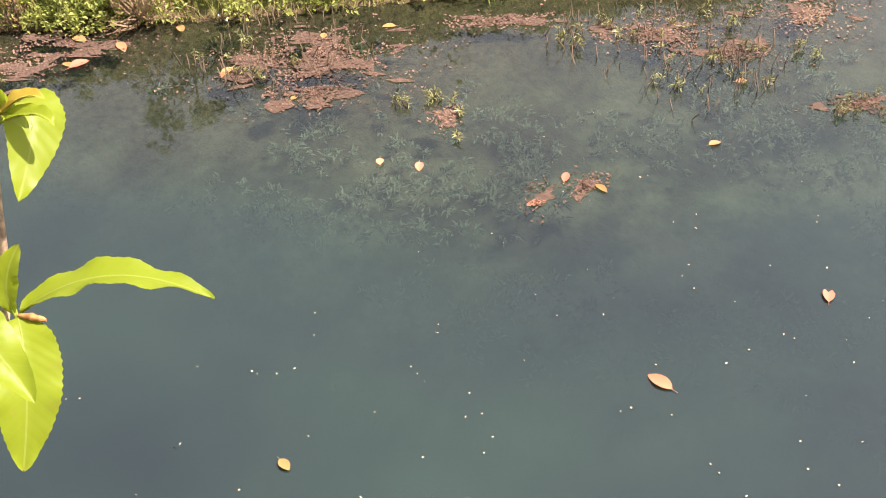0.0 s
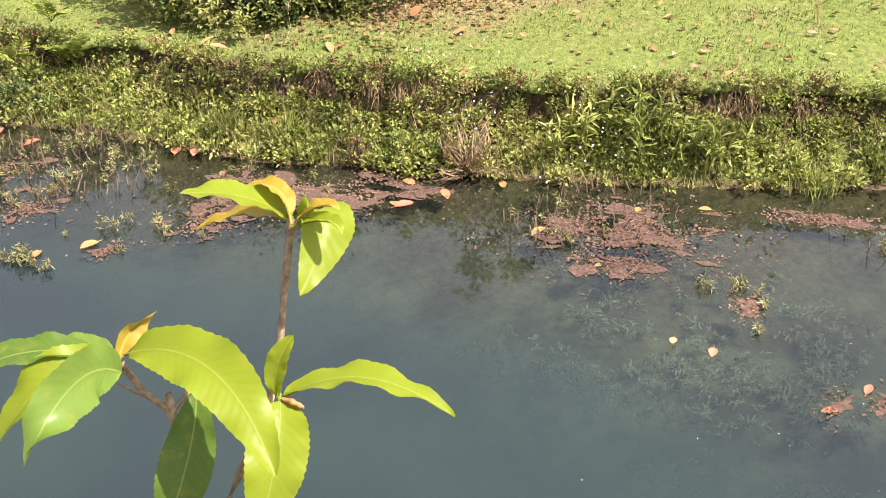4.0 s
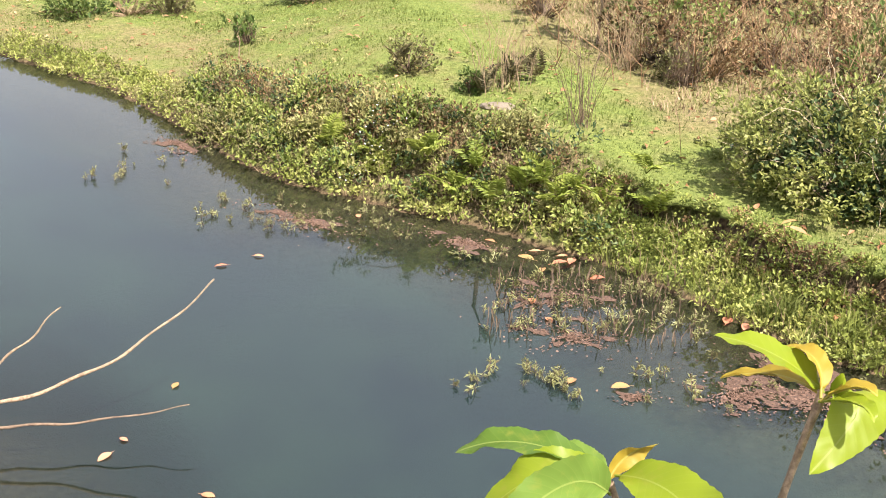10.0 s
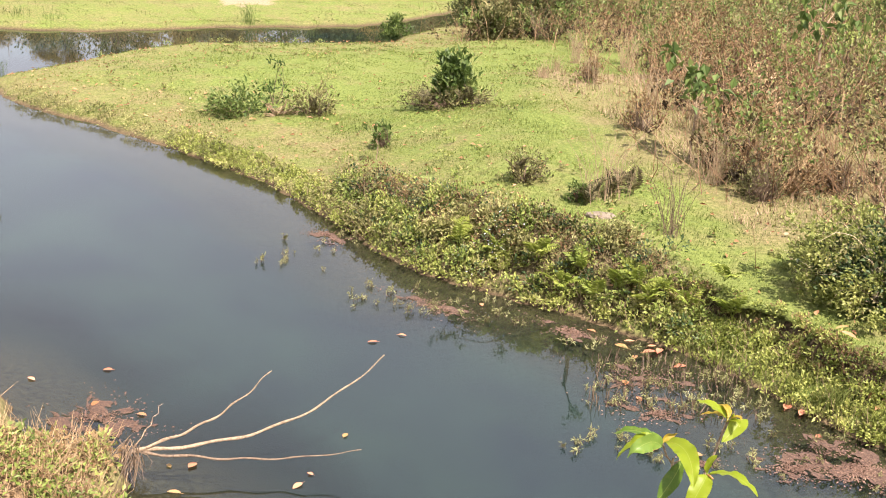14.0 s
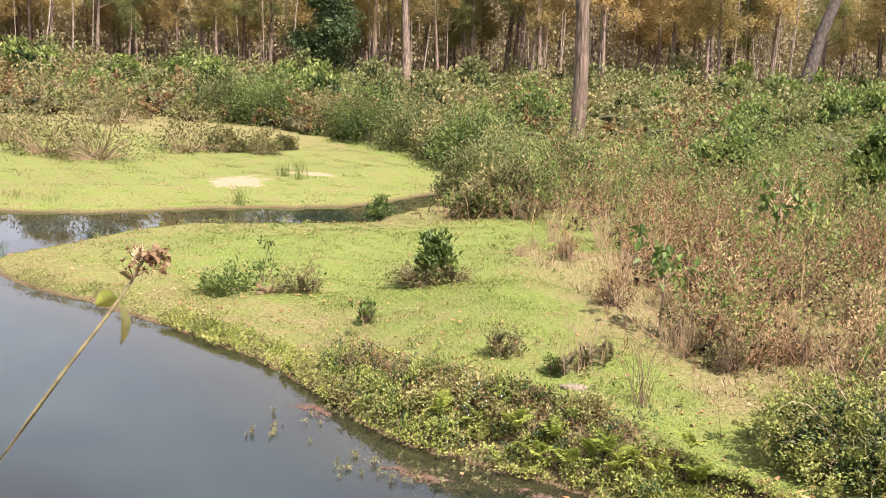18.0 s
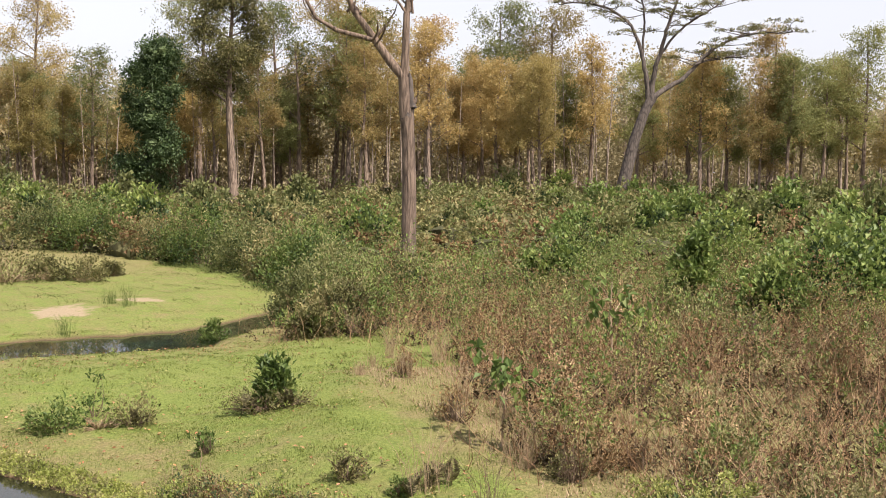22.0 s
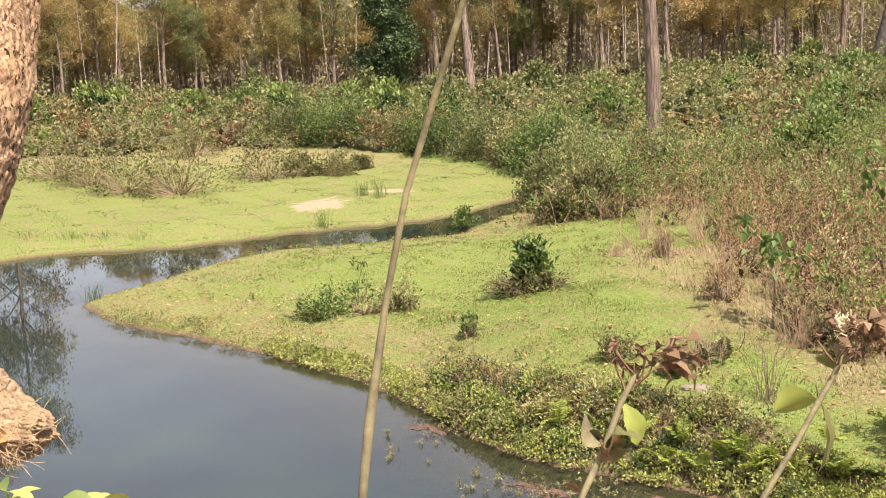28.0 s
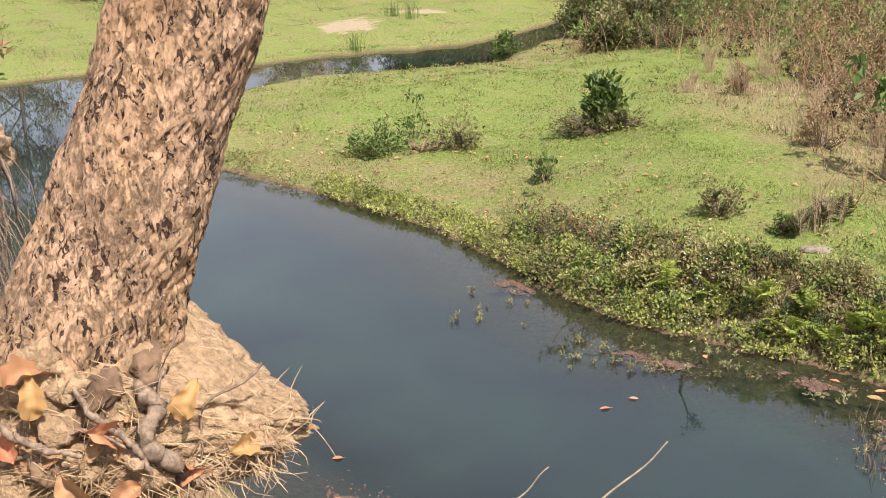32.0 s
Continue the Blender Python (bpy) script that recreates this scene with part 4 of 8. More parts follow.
        ln[2:-1] += np.cumsum(rng.normal(0, 0.035, (len(ln) - 3, 3)), axis=0)
        wood = [tubes(ln[None], np.linspace(r0, 0.035, len(ln))[None], 7)]
        for k in range(len(ln) // 2, len(ln), 1):
            for _ in range(2):
                e = ln[k] + [rng.normal(0, 1.1), rng.normal(0, 0.9), rng.uniform(0.1, 0.7)]
                wood.append(tubes(bent(ln[k][None], e[None], 4, 0.12, rng), np.linspace(0.045, 0.014, 4)[None], 3))
                pads.append(e)
        part("limb", np_mesh("limb", *join(*wood), M_BARK_DARK, True), ob)
    part("crown", np_mesh("crown", *foliage(rng, np.array(pads), 110, 0.6, 0.11, 0.2), M_LEAF_OLIVE), ob, "thin flat pads of dull leaves")


lone_trees()


def pondside_tree():
    """A sparse tree on the bank beyond the bushes, mirrored in the pond."""
    rng = np.random.default_rng(29)
    x, y = 7.5, 15.3
    make_tree("pondside_tree", rng, 5.2, 0.07, M_BARK_DARK, M_LEAF_OLIVE, per=40, spread=0.26, leaf=0.10, crown_from=0.3, forks=13, reach=0.28, label="sparse leafy tree behind the bank, mirrored in the pond", at=(x, y, float(ground_z((x, y))[0])))


pondside_tree()

# ---- scrub ----
def bush_arrays(rng, rx, ry, rz, clumps, per, leaf, stems=14, spread=0.13, droop=0.0, narrow=0.55):
    """Leaves in clumps over an uneven dome, and the stems that carry them."""
    u = rng.normal(0, 1, (clumps, 3))
    u[:, 2] = np.abs(u[:, 2]) * 0.9
    u = unit(u) * (rng.uniform(0.25, 1, (clumps, 1)) ** 0.4) * rng.uniform(0.8, 1.18, (clumps, 1))
    c = u * [rx, ry, rz] + [0, 0, rz * 0.06]
    k = np.repeat(c, per, axis=0)
    sc = min(rx, ry, rz)
    pos = k + rng.normal(0, spread * sc, k.shape)
    pos[:, 2] = np.maximum(pos[:, 2], 0.01)
    way = unit(k + 1e-6) * 0.7 + rng.normal(0, 0.6, k.shape) + [0, 0, 0.35 - droop]
    lv = leaf_quads(pos, way, leaf * rng.uniform(0.55, 1.3, len(k)), leaf * narrow * rng.uniform(0.7, 1.3, len(k)), rng)
    tip = c[rng.integers(0, clumps, stems)] * rng.uniform(0.9, 1.15, (stems, 1))
    base = tip * [0.15, 0.15, 0] + rng.normal(0, 0.05 * sc, (stems, 3)) * [1, 1, 0]
    st = tubes(bent(base, tip, 4, 0.12, rng), np.full((stems, 1), 0.010) * np.array([1, 0.8, 0.6, 0.35]) * max(0.6, sc), 3)
    return lv, st


def bush(name, x, y, rx, ry, rz, leafmat, label, clumps=60, per=16, leaf=0.06, stems=14, stemmat=None, seed=1, spread=0.13, category="shrub", group="", narrow=0.55, sink=0.03):
    rng = np.random.default_rng(seed)
    z = float(ground_z((x, y))[0])
    ob = thing(name, (x, y, z - sink), label, category, group)
    lv, st = bush_arrays(rng, rx, ry, rz, clumps, per, leaf, stems, spread, 0.0, narrow)
    part("twig_tangle", np_mesh("twig_tangle", *st, stemmat or M_STEM_BROWN), ob)
    part("foliage", np_mesh("foliage", *lv, leafmat), ob)
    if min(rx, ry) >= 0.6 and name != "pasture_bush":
        # darker leaves inside, so that the colour gives the bush its inner shade
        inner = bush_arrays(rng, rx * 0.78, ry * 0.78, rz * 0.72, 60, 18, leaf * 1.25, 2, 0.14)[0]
        part("inner_foliage", np_mesh("inner_foliage", *inner, M_LEAF_DARK), ob, "inner leaves coloured darker to stand for shade")
    return ob


def on_ground(p2, lift=0.0):
    return np.column_stack([p2, ground_z(p2) + lift])


def scrub():
    rng = np.random.default_rng(31)
    # green scrub from the stream back to the forest
    hearts = []
    # very dark colour for the cores, painting the shade inside the bushes
    M_SCRUB_SHADE = leaf_mat("scrub_shade_core", [(0.12, (0.028, 0.026, 0.012)), (0.5, (0.055, 0.055, 0.022)), (0.9, (0.095, 0.09, 0.04))], 0.1, 0.9)
    for name, n, r0, r1, s0, s1, per, mat, label in (("green_scrub", 430, 34, 97, 0.6, 2.3, 150, M_SCRUB_GREEN, "waist-high green scrub filling the clearing before the forest"),
                                                      ("lime_scrub", 520, 36, 97, 0.3, 1.2, 80, M_BROAD_LIME, "fresh light-green bushes standing through the scrub"),
                                                      ("olive_scrub", 800, 33, 95, 0.4, 1.9, 120, M_SCRUB_OLIVE, "dusty olive bushes mixed through the green scrub"),
                                                      ("brown_scrub", 520, 32, 80, 0.4, 1.4, 120, M_LEAF_DRY, "dry brown bushes mixed through the green scrub")):
        az = np.radians(rng.uniform(-30, 44, n))
        r = np.sqrt(rng.uniform(r0 ** 2, r1 ** 2, n))
        p = np.stack([-np.sin(az) * r, np.cos(az) * r], 1)
        ok = ~((p[:, 0] < -4) & (p[:, 1] < 43 - 0.25 * (p[:, 0] + 14) * (p[:, 0] > -14) + 0.12 * np.minimum(p[:, 0] + 14, 0)))
        ok &= ~inside(p, POND)
        p, r = p[ok], r[ok]
        size = (s0 + (s1 - s0) * rng.uniform(0, 1, len(p)) ** 2.2) * (0.75 + 0.0035 * r)
        c = on_ground(p, 0.1)
        top = c + np.stack([0 * size, 0 * size, size * 0.22], 1)
        lv = scatter_leaves(rng, top, size, per, 0.085 + 0.0022 * r, 0.66, 0.7)
        tagged(new(name, np_mesh(name, *lv, mat)), label, "scrub", kind="stuff")
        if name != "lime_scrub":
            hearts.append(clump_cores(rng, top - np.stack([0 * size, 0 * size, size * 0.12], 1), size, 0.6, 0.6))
    tagged(new("scrub_shade", np_mesh("scrub_shade", *join(*hearts), M_SCRUB_SHADE)), "dark cores standing for the shade inside the scrub bushes", "scrub", kind="stuff")
    # dry thicket behind the point
    n = 2300
    p = np.stack([rng.uniform(-4, 26, n), 8 + 30 * rng.uniform(0, 1, n) ** 1.25], 1)
    dfar = seg_dist(p, SHORE_FAR)
    west = np.interp(p[:, 1], [12, 14, 18, 21, 23, 24.3, 25], [1.0, 0.75, 0.75, 0.3, -0.5, -1.3, -4]) + rng.normal(0, 0.3, n)
    ok = ((p[:, 0] > west) & (p[:, 1] > 12.4)) | ((p[:, 0] > 2.5) & (dfar > 2.2))
    ok &= (np.abs(p[:, 0]) < 0.62 * p[:, 1] + 2.5) & ~inside(p, POND) & (dfar > 1.0)
    p = p[ok]
    far = sm(p[:, 1], 17, 30)
    patch = wob(p, 0.55, 4.0)
    size = (0.2 + 0.55 * rng.uniform(0, 1, len(p)) ** 1.6) * (1 + 0.5 * far)
    for name, mat, pick, leaf, label in (("brown_thicket", M_LEAF_DRY, rng.uniform(0, 1, len(p)) > 0.58 + 0.35 * far - 0.35 * patch, 0.055, "dry brown thicket of withered shrubs"), ("olive_thicket", M_LEAF_OLIVE, rng.uniform(0, 1, len(p)) > 0.35, 0.055, "olive-green shrubs tangled through the dry thicket"),
                                         ("green_thicket", M_BROAD, rng.uniform(0, 1, len(p)) < 0.24 + 0.6 * far - 0.25 * patch, 0.075, "fresh green shrubs at the back of the thicket")):
        c = on_ground(p[pick], 0.05)
        s = size[pick]
        lv = scatter_leaves(rng, c + np.stack([0 * s, 0 * s, s * 0.5], 1), s, 95, leaf, 1.0)
        tagged(new(name, np_mesh(name, *lv, mat)), label, "thicket", kind="stuff")
    # dark brown leaves low down that paint the shaded gaps of the thicket
    M_THICK_SHADE = leaf_mat("thicket_shade_leaf", [(0.12, (0.035, 0.026, 0.014)), (0.5, (0.07, 0.052, 0.026)), (0.9, (0.11, 0.085, 0.04))], 0.15, 0.8)
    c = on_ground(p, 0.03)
    tagged(new("thicket_shade", np_mesh("thicket_shade", *scatter_leaves(rng, c, size * 0.85, 60, 0.075, 0.6), M_THICK_SHADE)), "low leaves coloured dark to stand for shade in the thicket", "thicket", kind="stuff")
    n = 21000
    q = p[rng.integers(0, len(p), n)] + rng.normal(0, 0.45, (n, 2))
    q = q[np.argsort(q[:, 1] * 0.4 + rng.normal(0, 4, n))]
    b = on_ground(q, -0.02)
    h = rng.uniform(0.2, 1.0, n)
    tip = b + np.stack([rng.normal(0, 0.5, n) * h, rng.normal(0, 0.5, n) * h, h], 1)
    st = tubes(bent(b, tip, 3, 0.10, rng), rng.uniform(0.0028, 0.0068, n)[:, None] * np.array([1, 0.75, 0.3]), 3)
    cut = len(st[1]) // 2
    M_REDSTALK = plain_mat("thicket_stalk", (0.10, 0.054, 0.028), (0.27, 0.155, 0.075), 40)
    tagged(new("brown_stalks", np_mesh("brown_stalks", st[0], st[1][:cut], M_REDSTALK)), "tangle of russet dry stalks in the thicket", "dry stalks", kind="stuff")
    tagged(new("dry_stalks", np_mesh("dry_stalks", st[0], st[1][cut:], M_STRAW)), "pale straw-coloured stalks standing through the thicket", "dry stalks", kind="stuff")
    # dark bushes that wall the stream behind the pasture
    for i, (x, y, r, h, m) in enumerate(((-3.3, 28.2, 1.0, 1.3, M_SCRUB_GREEN), (-4.2, 36.0, 1.6, 1.9, M_LEAF_GREEN), (-6.6, 40.2, 1.7, 1.8, M_SCRUB_GREEN), (-8.9, 42.6, 1.8, 1.9, M_LEAF_GREEN), (-11.0, 43.8, 1.8, 1.7, M_SCRUB_OLIVE), (-13.4, 44.5, 1.8, 1.9, M_LEAF_GREEN),
                                         (-2.3, 26.3, 0.9, 1.0, M_LEAF_OLIVE), (-3.0, 32.2, 1.3, 1.6, M_SCRUB_GREEN), (-2.9, 25.4, 0.5, 0.55, M_LEAF_OLIVE), (-15.8, 45.5, 1.8, 1.7, M_SCRUB_GREEN), (-5.4, 37.8, 1.2, 1.5, M_SCRUB_OLIVE), (-1.0, 30.0, 1.2, 1.3, M_LEAF_OLIVE))):
        bush("stream_bush", x, y, r, r, h, m, "dense dark bush overhanging the stream behind the pasture", 150, 34, 0.11, 12, seed=100 + i, group="bushes along the stream", spread=0.16)
    # grey-green bushes on the pasture
    for i, (x, y, r, h) in enumerate(((-14.6, 31.2, 1.7, 1.4), (-16.4, 31.6, 1.6, 1.3), (-13.2, 34.6, 1.4, 1.2), (-11.2, 35.6, 0.8, 0.8), (-12.2, 35.3, 0.7, 0.75), (-10.9, 37.4, 0.5, 0.5), (-20.6, 35.0, 1.9, 1.6), (-18.6, 33.4, 1.4, 1.2), (-24.5, 47, 2.2, 1.7), (-21.5, 46, 1.8, 1.4), (-18.5, 41, 1.5, 1.2), (-27, 40, 2.2, 1.7), (-19, 27.5, 0.8, 0.6))):
        bush("pasture_bush", x, y, r * 0.85, r * 0.75, h, M_LEAF_OLIVE, "twiggy grey-green bush on the pasture", 60, 22, 0.10, 90, M_STEM_DRY, 140 + i, group="bushes on the pasture", spread=0.16)
    # taller broad-leaved bushes over the thicket
    for i, (x, y, r, h, m) in enumerate(((8.4, 25.5, 1.3, 2.4, M_BROAD), (9.6, 26.5, 1.4, 2.6, M_BROAD), (7.2, 24.5, 0.8, 1.5, M_BROAD), (12.6, 30, 1.5, 2.9, M_BROAD), (14, 28, 1.3, 2.1, M_BROAD_LIME), (11, 23.5, 1.0, 1.5, M_BROAD_LIME), (5.6, 26, 0.5, 2.2, M_BROAD), (14.8, 32, 1.4, 2.4, M_BROAD), (3.0, 32, 0.9, 1.9, M_BROAD), (8.0, 34, 1.2, 2.2, M_BROAD_LIME), (4.4, 38, 1.0, 2.0, M_BROAD), (-3.2, 46, 1.3, 2.2, M_BROAD), (17, 36, 1.5, 2.6, M_BROAD))):
        bush("broadleaf_bush", x, y, r, r, h, m, "tall broad-leaved bush standing over the dry thicket", 80, 22, 0.17, 10, seed=180 + i, group="broad-leaved bushes", spread=0.16, narrow=0.7)


scrub()


def scrub_bushes():
    """Broad-leaved bushes that rise out of the scrub: four built, the rest copied."""
    rng = np.random.default_rng(37)
    kinds, n = [], 0
    while n < 90:
        az, r = radians(rng.uniform(-28, 42)), math.sqrt(rng.uniform(44 ** 2, 92 ** 2))
        x, y = -math.sin(az) * r, math.cos(az) * r
        if x < -4 and y < 52:
            continue
        z = float(ground_z((x, y))[0])
        if n < 4:
            ob = bush("scrub_bush", x, y, 0.9, 0.9, 1.9, (M_BROAD, M_SCRUB_GREEN, M_BROAD_LIME, M_SCRUB_GREEN)[n], "leafy green bush rising out of the scrub", 46, 20, 0.24, 10, seed=800 + n, group="bushes rising out of the scrub", spread=0.2, narrow=0.7)
            kinds.append(ob)
        else:
            s = rng.uniform(0.7, 1.35)
            ob = copy_thing(kinds[n % 4], Matrix.Translation((x, y, z - 0.05)) @ pose(0, 0, 0, 0, 0, rng.uniform(0, 360)))
            ob.scale = (s, s, s * rng.uniform(0.8, 1.2))
        n += 1


scrub_bushes()


def thicket_bushes():
    """Single shrubs that can be told apart in the thicket: six built, the rest copied."""
    rng = np.random.default_rng(39)
    kinds, n = [], 0
    sorts = ((M_LEAF_DRY, "brown withered"), (M_BANK_OLIVE, "dusty olive"), (M_LEAF_DRY, "rust-brown"), (M_BANK_GREEN, "fresh green"), (M_STRAW, "bare straw-coloured"), (M_SCRUB_GREEN, "dull green"))
    while n < 84:
        x, y = rng.uniform(-2, 15), 12.6 + 20 * rng.uniform(0, 1) ** 1.2
        if x < 0.2 + float(np.interp(y, [12, 14, 18, 21, 23, 24.3, 25], [1.0, 0.75, 0.75, 0.3, -0.5, -1.3, -4])) or abs(x) > 0.62 * y + 2 or (n % 6 in (3, 5) and y < 17):
            continue
        z = float(ground_z((x, y))[0])
        mat, words = sorts[n % 6]
        if n < 6:
            ob = bush("thicket_shrub", x, y, 0.42, 0.42, 0.62 + 0.1 * (n % 3), mat, f"{words} twiggy shrub standing in the dry thicket", 34, 15, 0.055, 90, M_STRAW if n % 2 == 0 else M_STEM_BROWN, 850 + n, 0.16, group="shrubs of the thicket")
            kinds.append(ob)
        else:
            s = rng.uniform(0.75, 1.5)
            ob = copy_thing(kinds[n % 6], Matrix.Translation((x, y, z - 0.03)) @ pose(0, 0, 0, 0, 0, rng.uniform(0, 360)))
            ob.scale = (s, s, s * rng.uniform(0.8, 1.25))
        n += 1


thicket_bushes()


def frond(rng, length):
    """One fern frond: an arching midrib with paired leaflets that shorten to the tip."""
    k = 16
    t = np.linspace(0, 1, k)
    rib = np.stack([t * length * 0.85, 0 * t, length * (0.75 * t - 0.62 * t ** 2)], 1)
    st = tubes(rib[None], np.linspace(0.003, 0.0008, k)[None], 3)
    i = np.repeat(np.arange(3, k), 2)
    sgn = np.tile([1, -1], k - 3)
    L = length * 0.24 * np.sin(np.pi * (0.18 + 0.80 * t[i])) + 0.006
    way = np.stack([np.full(len(i), 0.45), sgn * 1.0, np.full(len(i), 0.1)], 1) + rng.normal(0, 0.06, (len(i), 3))
    lv = leaf_quads(rib[i], way, L, L * 0.30 + 0.004, rng, fold=0.1)
    return join(st, lv)


def stalk_tuft(name, x, y, r, h, n, mat, label, seed, group="", width=0.006, flare=0.45):
    """A tuft of upright blades or dry stalks from one foot."""
    rng = np.random.default_rng(seed)
    ob = thing(name, (x, y, float(ground_z((x, y))[0]) - 0.02), label, "tuft", group)
    b = np.column_stack([rng.normal(0, r * 0.25, (n, 2)), np.zeros(n)])
    hh = h * rng.uniform(0.5, 1.1, n)
    az = rng.uniform(0, 2 * np.pi, n)
    sp = hh * flare * rng.uniform(0.1, 1, n)
    tip = b + np.stack([np.cos(az) * sp, np.sin(az) * sp, hh], 1)
    mid = b + np.stack([np.cos(az) * sp * 0.35, np.sin(az) * sp * 0.35, hh * 0.6], 1)
    tagged(part("blade_tuft", np_mesh("blade_tuft", *tubes(np.stack([b, mid, tip], 1), np.array([[1, 0.8, 0.2]]) * width * rng.uniform(0.6, 1.2, (n, 1)) * 0.5, 3), mat), ob), kind="stuff")
    return ob


def bramble(at, turn, rx, ry, rz, clumps, mat, seed, label):
    """A wide sprawling bush: an inner shell coloured dark as shade, leaf tufts over it that sink and rise, and bare
    arching canes.
    """
    rng = np.random.default_rng(seed)
    ob = thing("bramble_bush", (*at, float(ground_z(at)[0]) - 0.03), label, "shrub")
    def dome(n, lo, hi):
        u = rng.normal(0, 1, (n, 3))
        u[:, 2] = np.abs(u[:, 2]) * 0.85
        u = unit(u)
        lobes = 1 + 0.20 * np.sin(3.1 * np.arctan2(u[:, 1], u[:, 0]) + 4 * u[:, 2]) + 0.13 * np.sin(7.3 * np.arctan2(u[:, 1], u[:, 0]) - 6 * u[:, 2])
        return u, u * (lobes * rng.uniform(lo, hi, n))[:, None] * [rx, ry, rz]
    def tufts(u, c, per, leaf, spread):
        k = np.repeat(c, per, axis=0)
        pos = k + rng.normal(0, spread, k.shape)
        pos[:, 2] = np.maximum(pos[:, 2], 0.015)
        way = np.repeat(u, per, axis=0) * 0.6 + rng.normal(0, 0.6, k.shape) + [0, 0, 0.25]
        return leaf_quads(pos, way, leaf * rng.uniform(0.5, 1.3, len(k)), leaf * 0.55 * rng.uniform(0.7, 1.3, len(k)), rng)
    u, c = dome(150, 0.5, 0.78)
    part("inner_foliage", np_mesh("inner_foliage", *tufts(u, c, 26, 0.065, 0.07), M_LEAF_DARK), ob, "inner leaves coloured darker to stand for shade")
    u, c = dome(clumps, 0.74, 1.10)
    part("foliage", np_mesh("foliage", *tufts(u, c, 30, 0.045, 0.036), mat), ob)
    u, c = dome(120, 0.85, 1.08)
    part("dry_foliage", np_mesh("dry_foliage", *tufts(u, c, 12, 0.042, 0.05), M_LEAF_OLIVE), ob)
    u, tip = dome(120, 0.9, 1.12)
    turn_ = rng.normal(0, 1.1, 120)
    back = np.stack([tip[:, 0] * np.cos(turn_) - tip[:, 1] * np.sin(turn_), tip[:, 0] * np.sin(turn_) + tip[:, 1] * np.cos(turn_), tip[:, 2]], 1) * 0.35
    t = np.linspace(0, 1, 9)[None, :, None]
    arch = back[:, None] * (1 - t) + tip[:, None] * t + np.array([0, 0, 0.30]) * np.sin(np.pi * t) * rng.uniform(-0.2, 0.8, (120, 1, 1)) + np.cumsum(rng.normal(0, 0.02, (120, 9, 3)), axis=1)
    part("arching_tangle", np_mesh("arching_tangle", *tubes(arch, rng.uniform(0.0016, 0.0036, (120, 1)) * np.linspace(1, 0.35, 9), 4), M_STEM_PALE), ob, "bare pale arching canes")
    u, c = dome(90, 0.2, 0.95)
    foot = c * [0.25, 0.25, 0]
    part("twig_tangle", np_mesh("twig_tangle", *tubes(bent(foot, c, 5, 0.12, rng), np.full((90, 1), 0.006) * np.linspace(1, 0.4, 5), 4), M_STEM_BROWN), ob)
    ob.rotation_euler = (0, 0, radians(turn))
    return ob


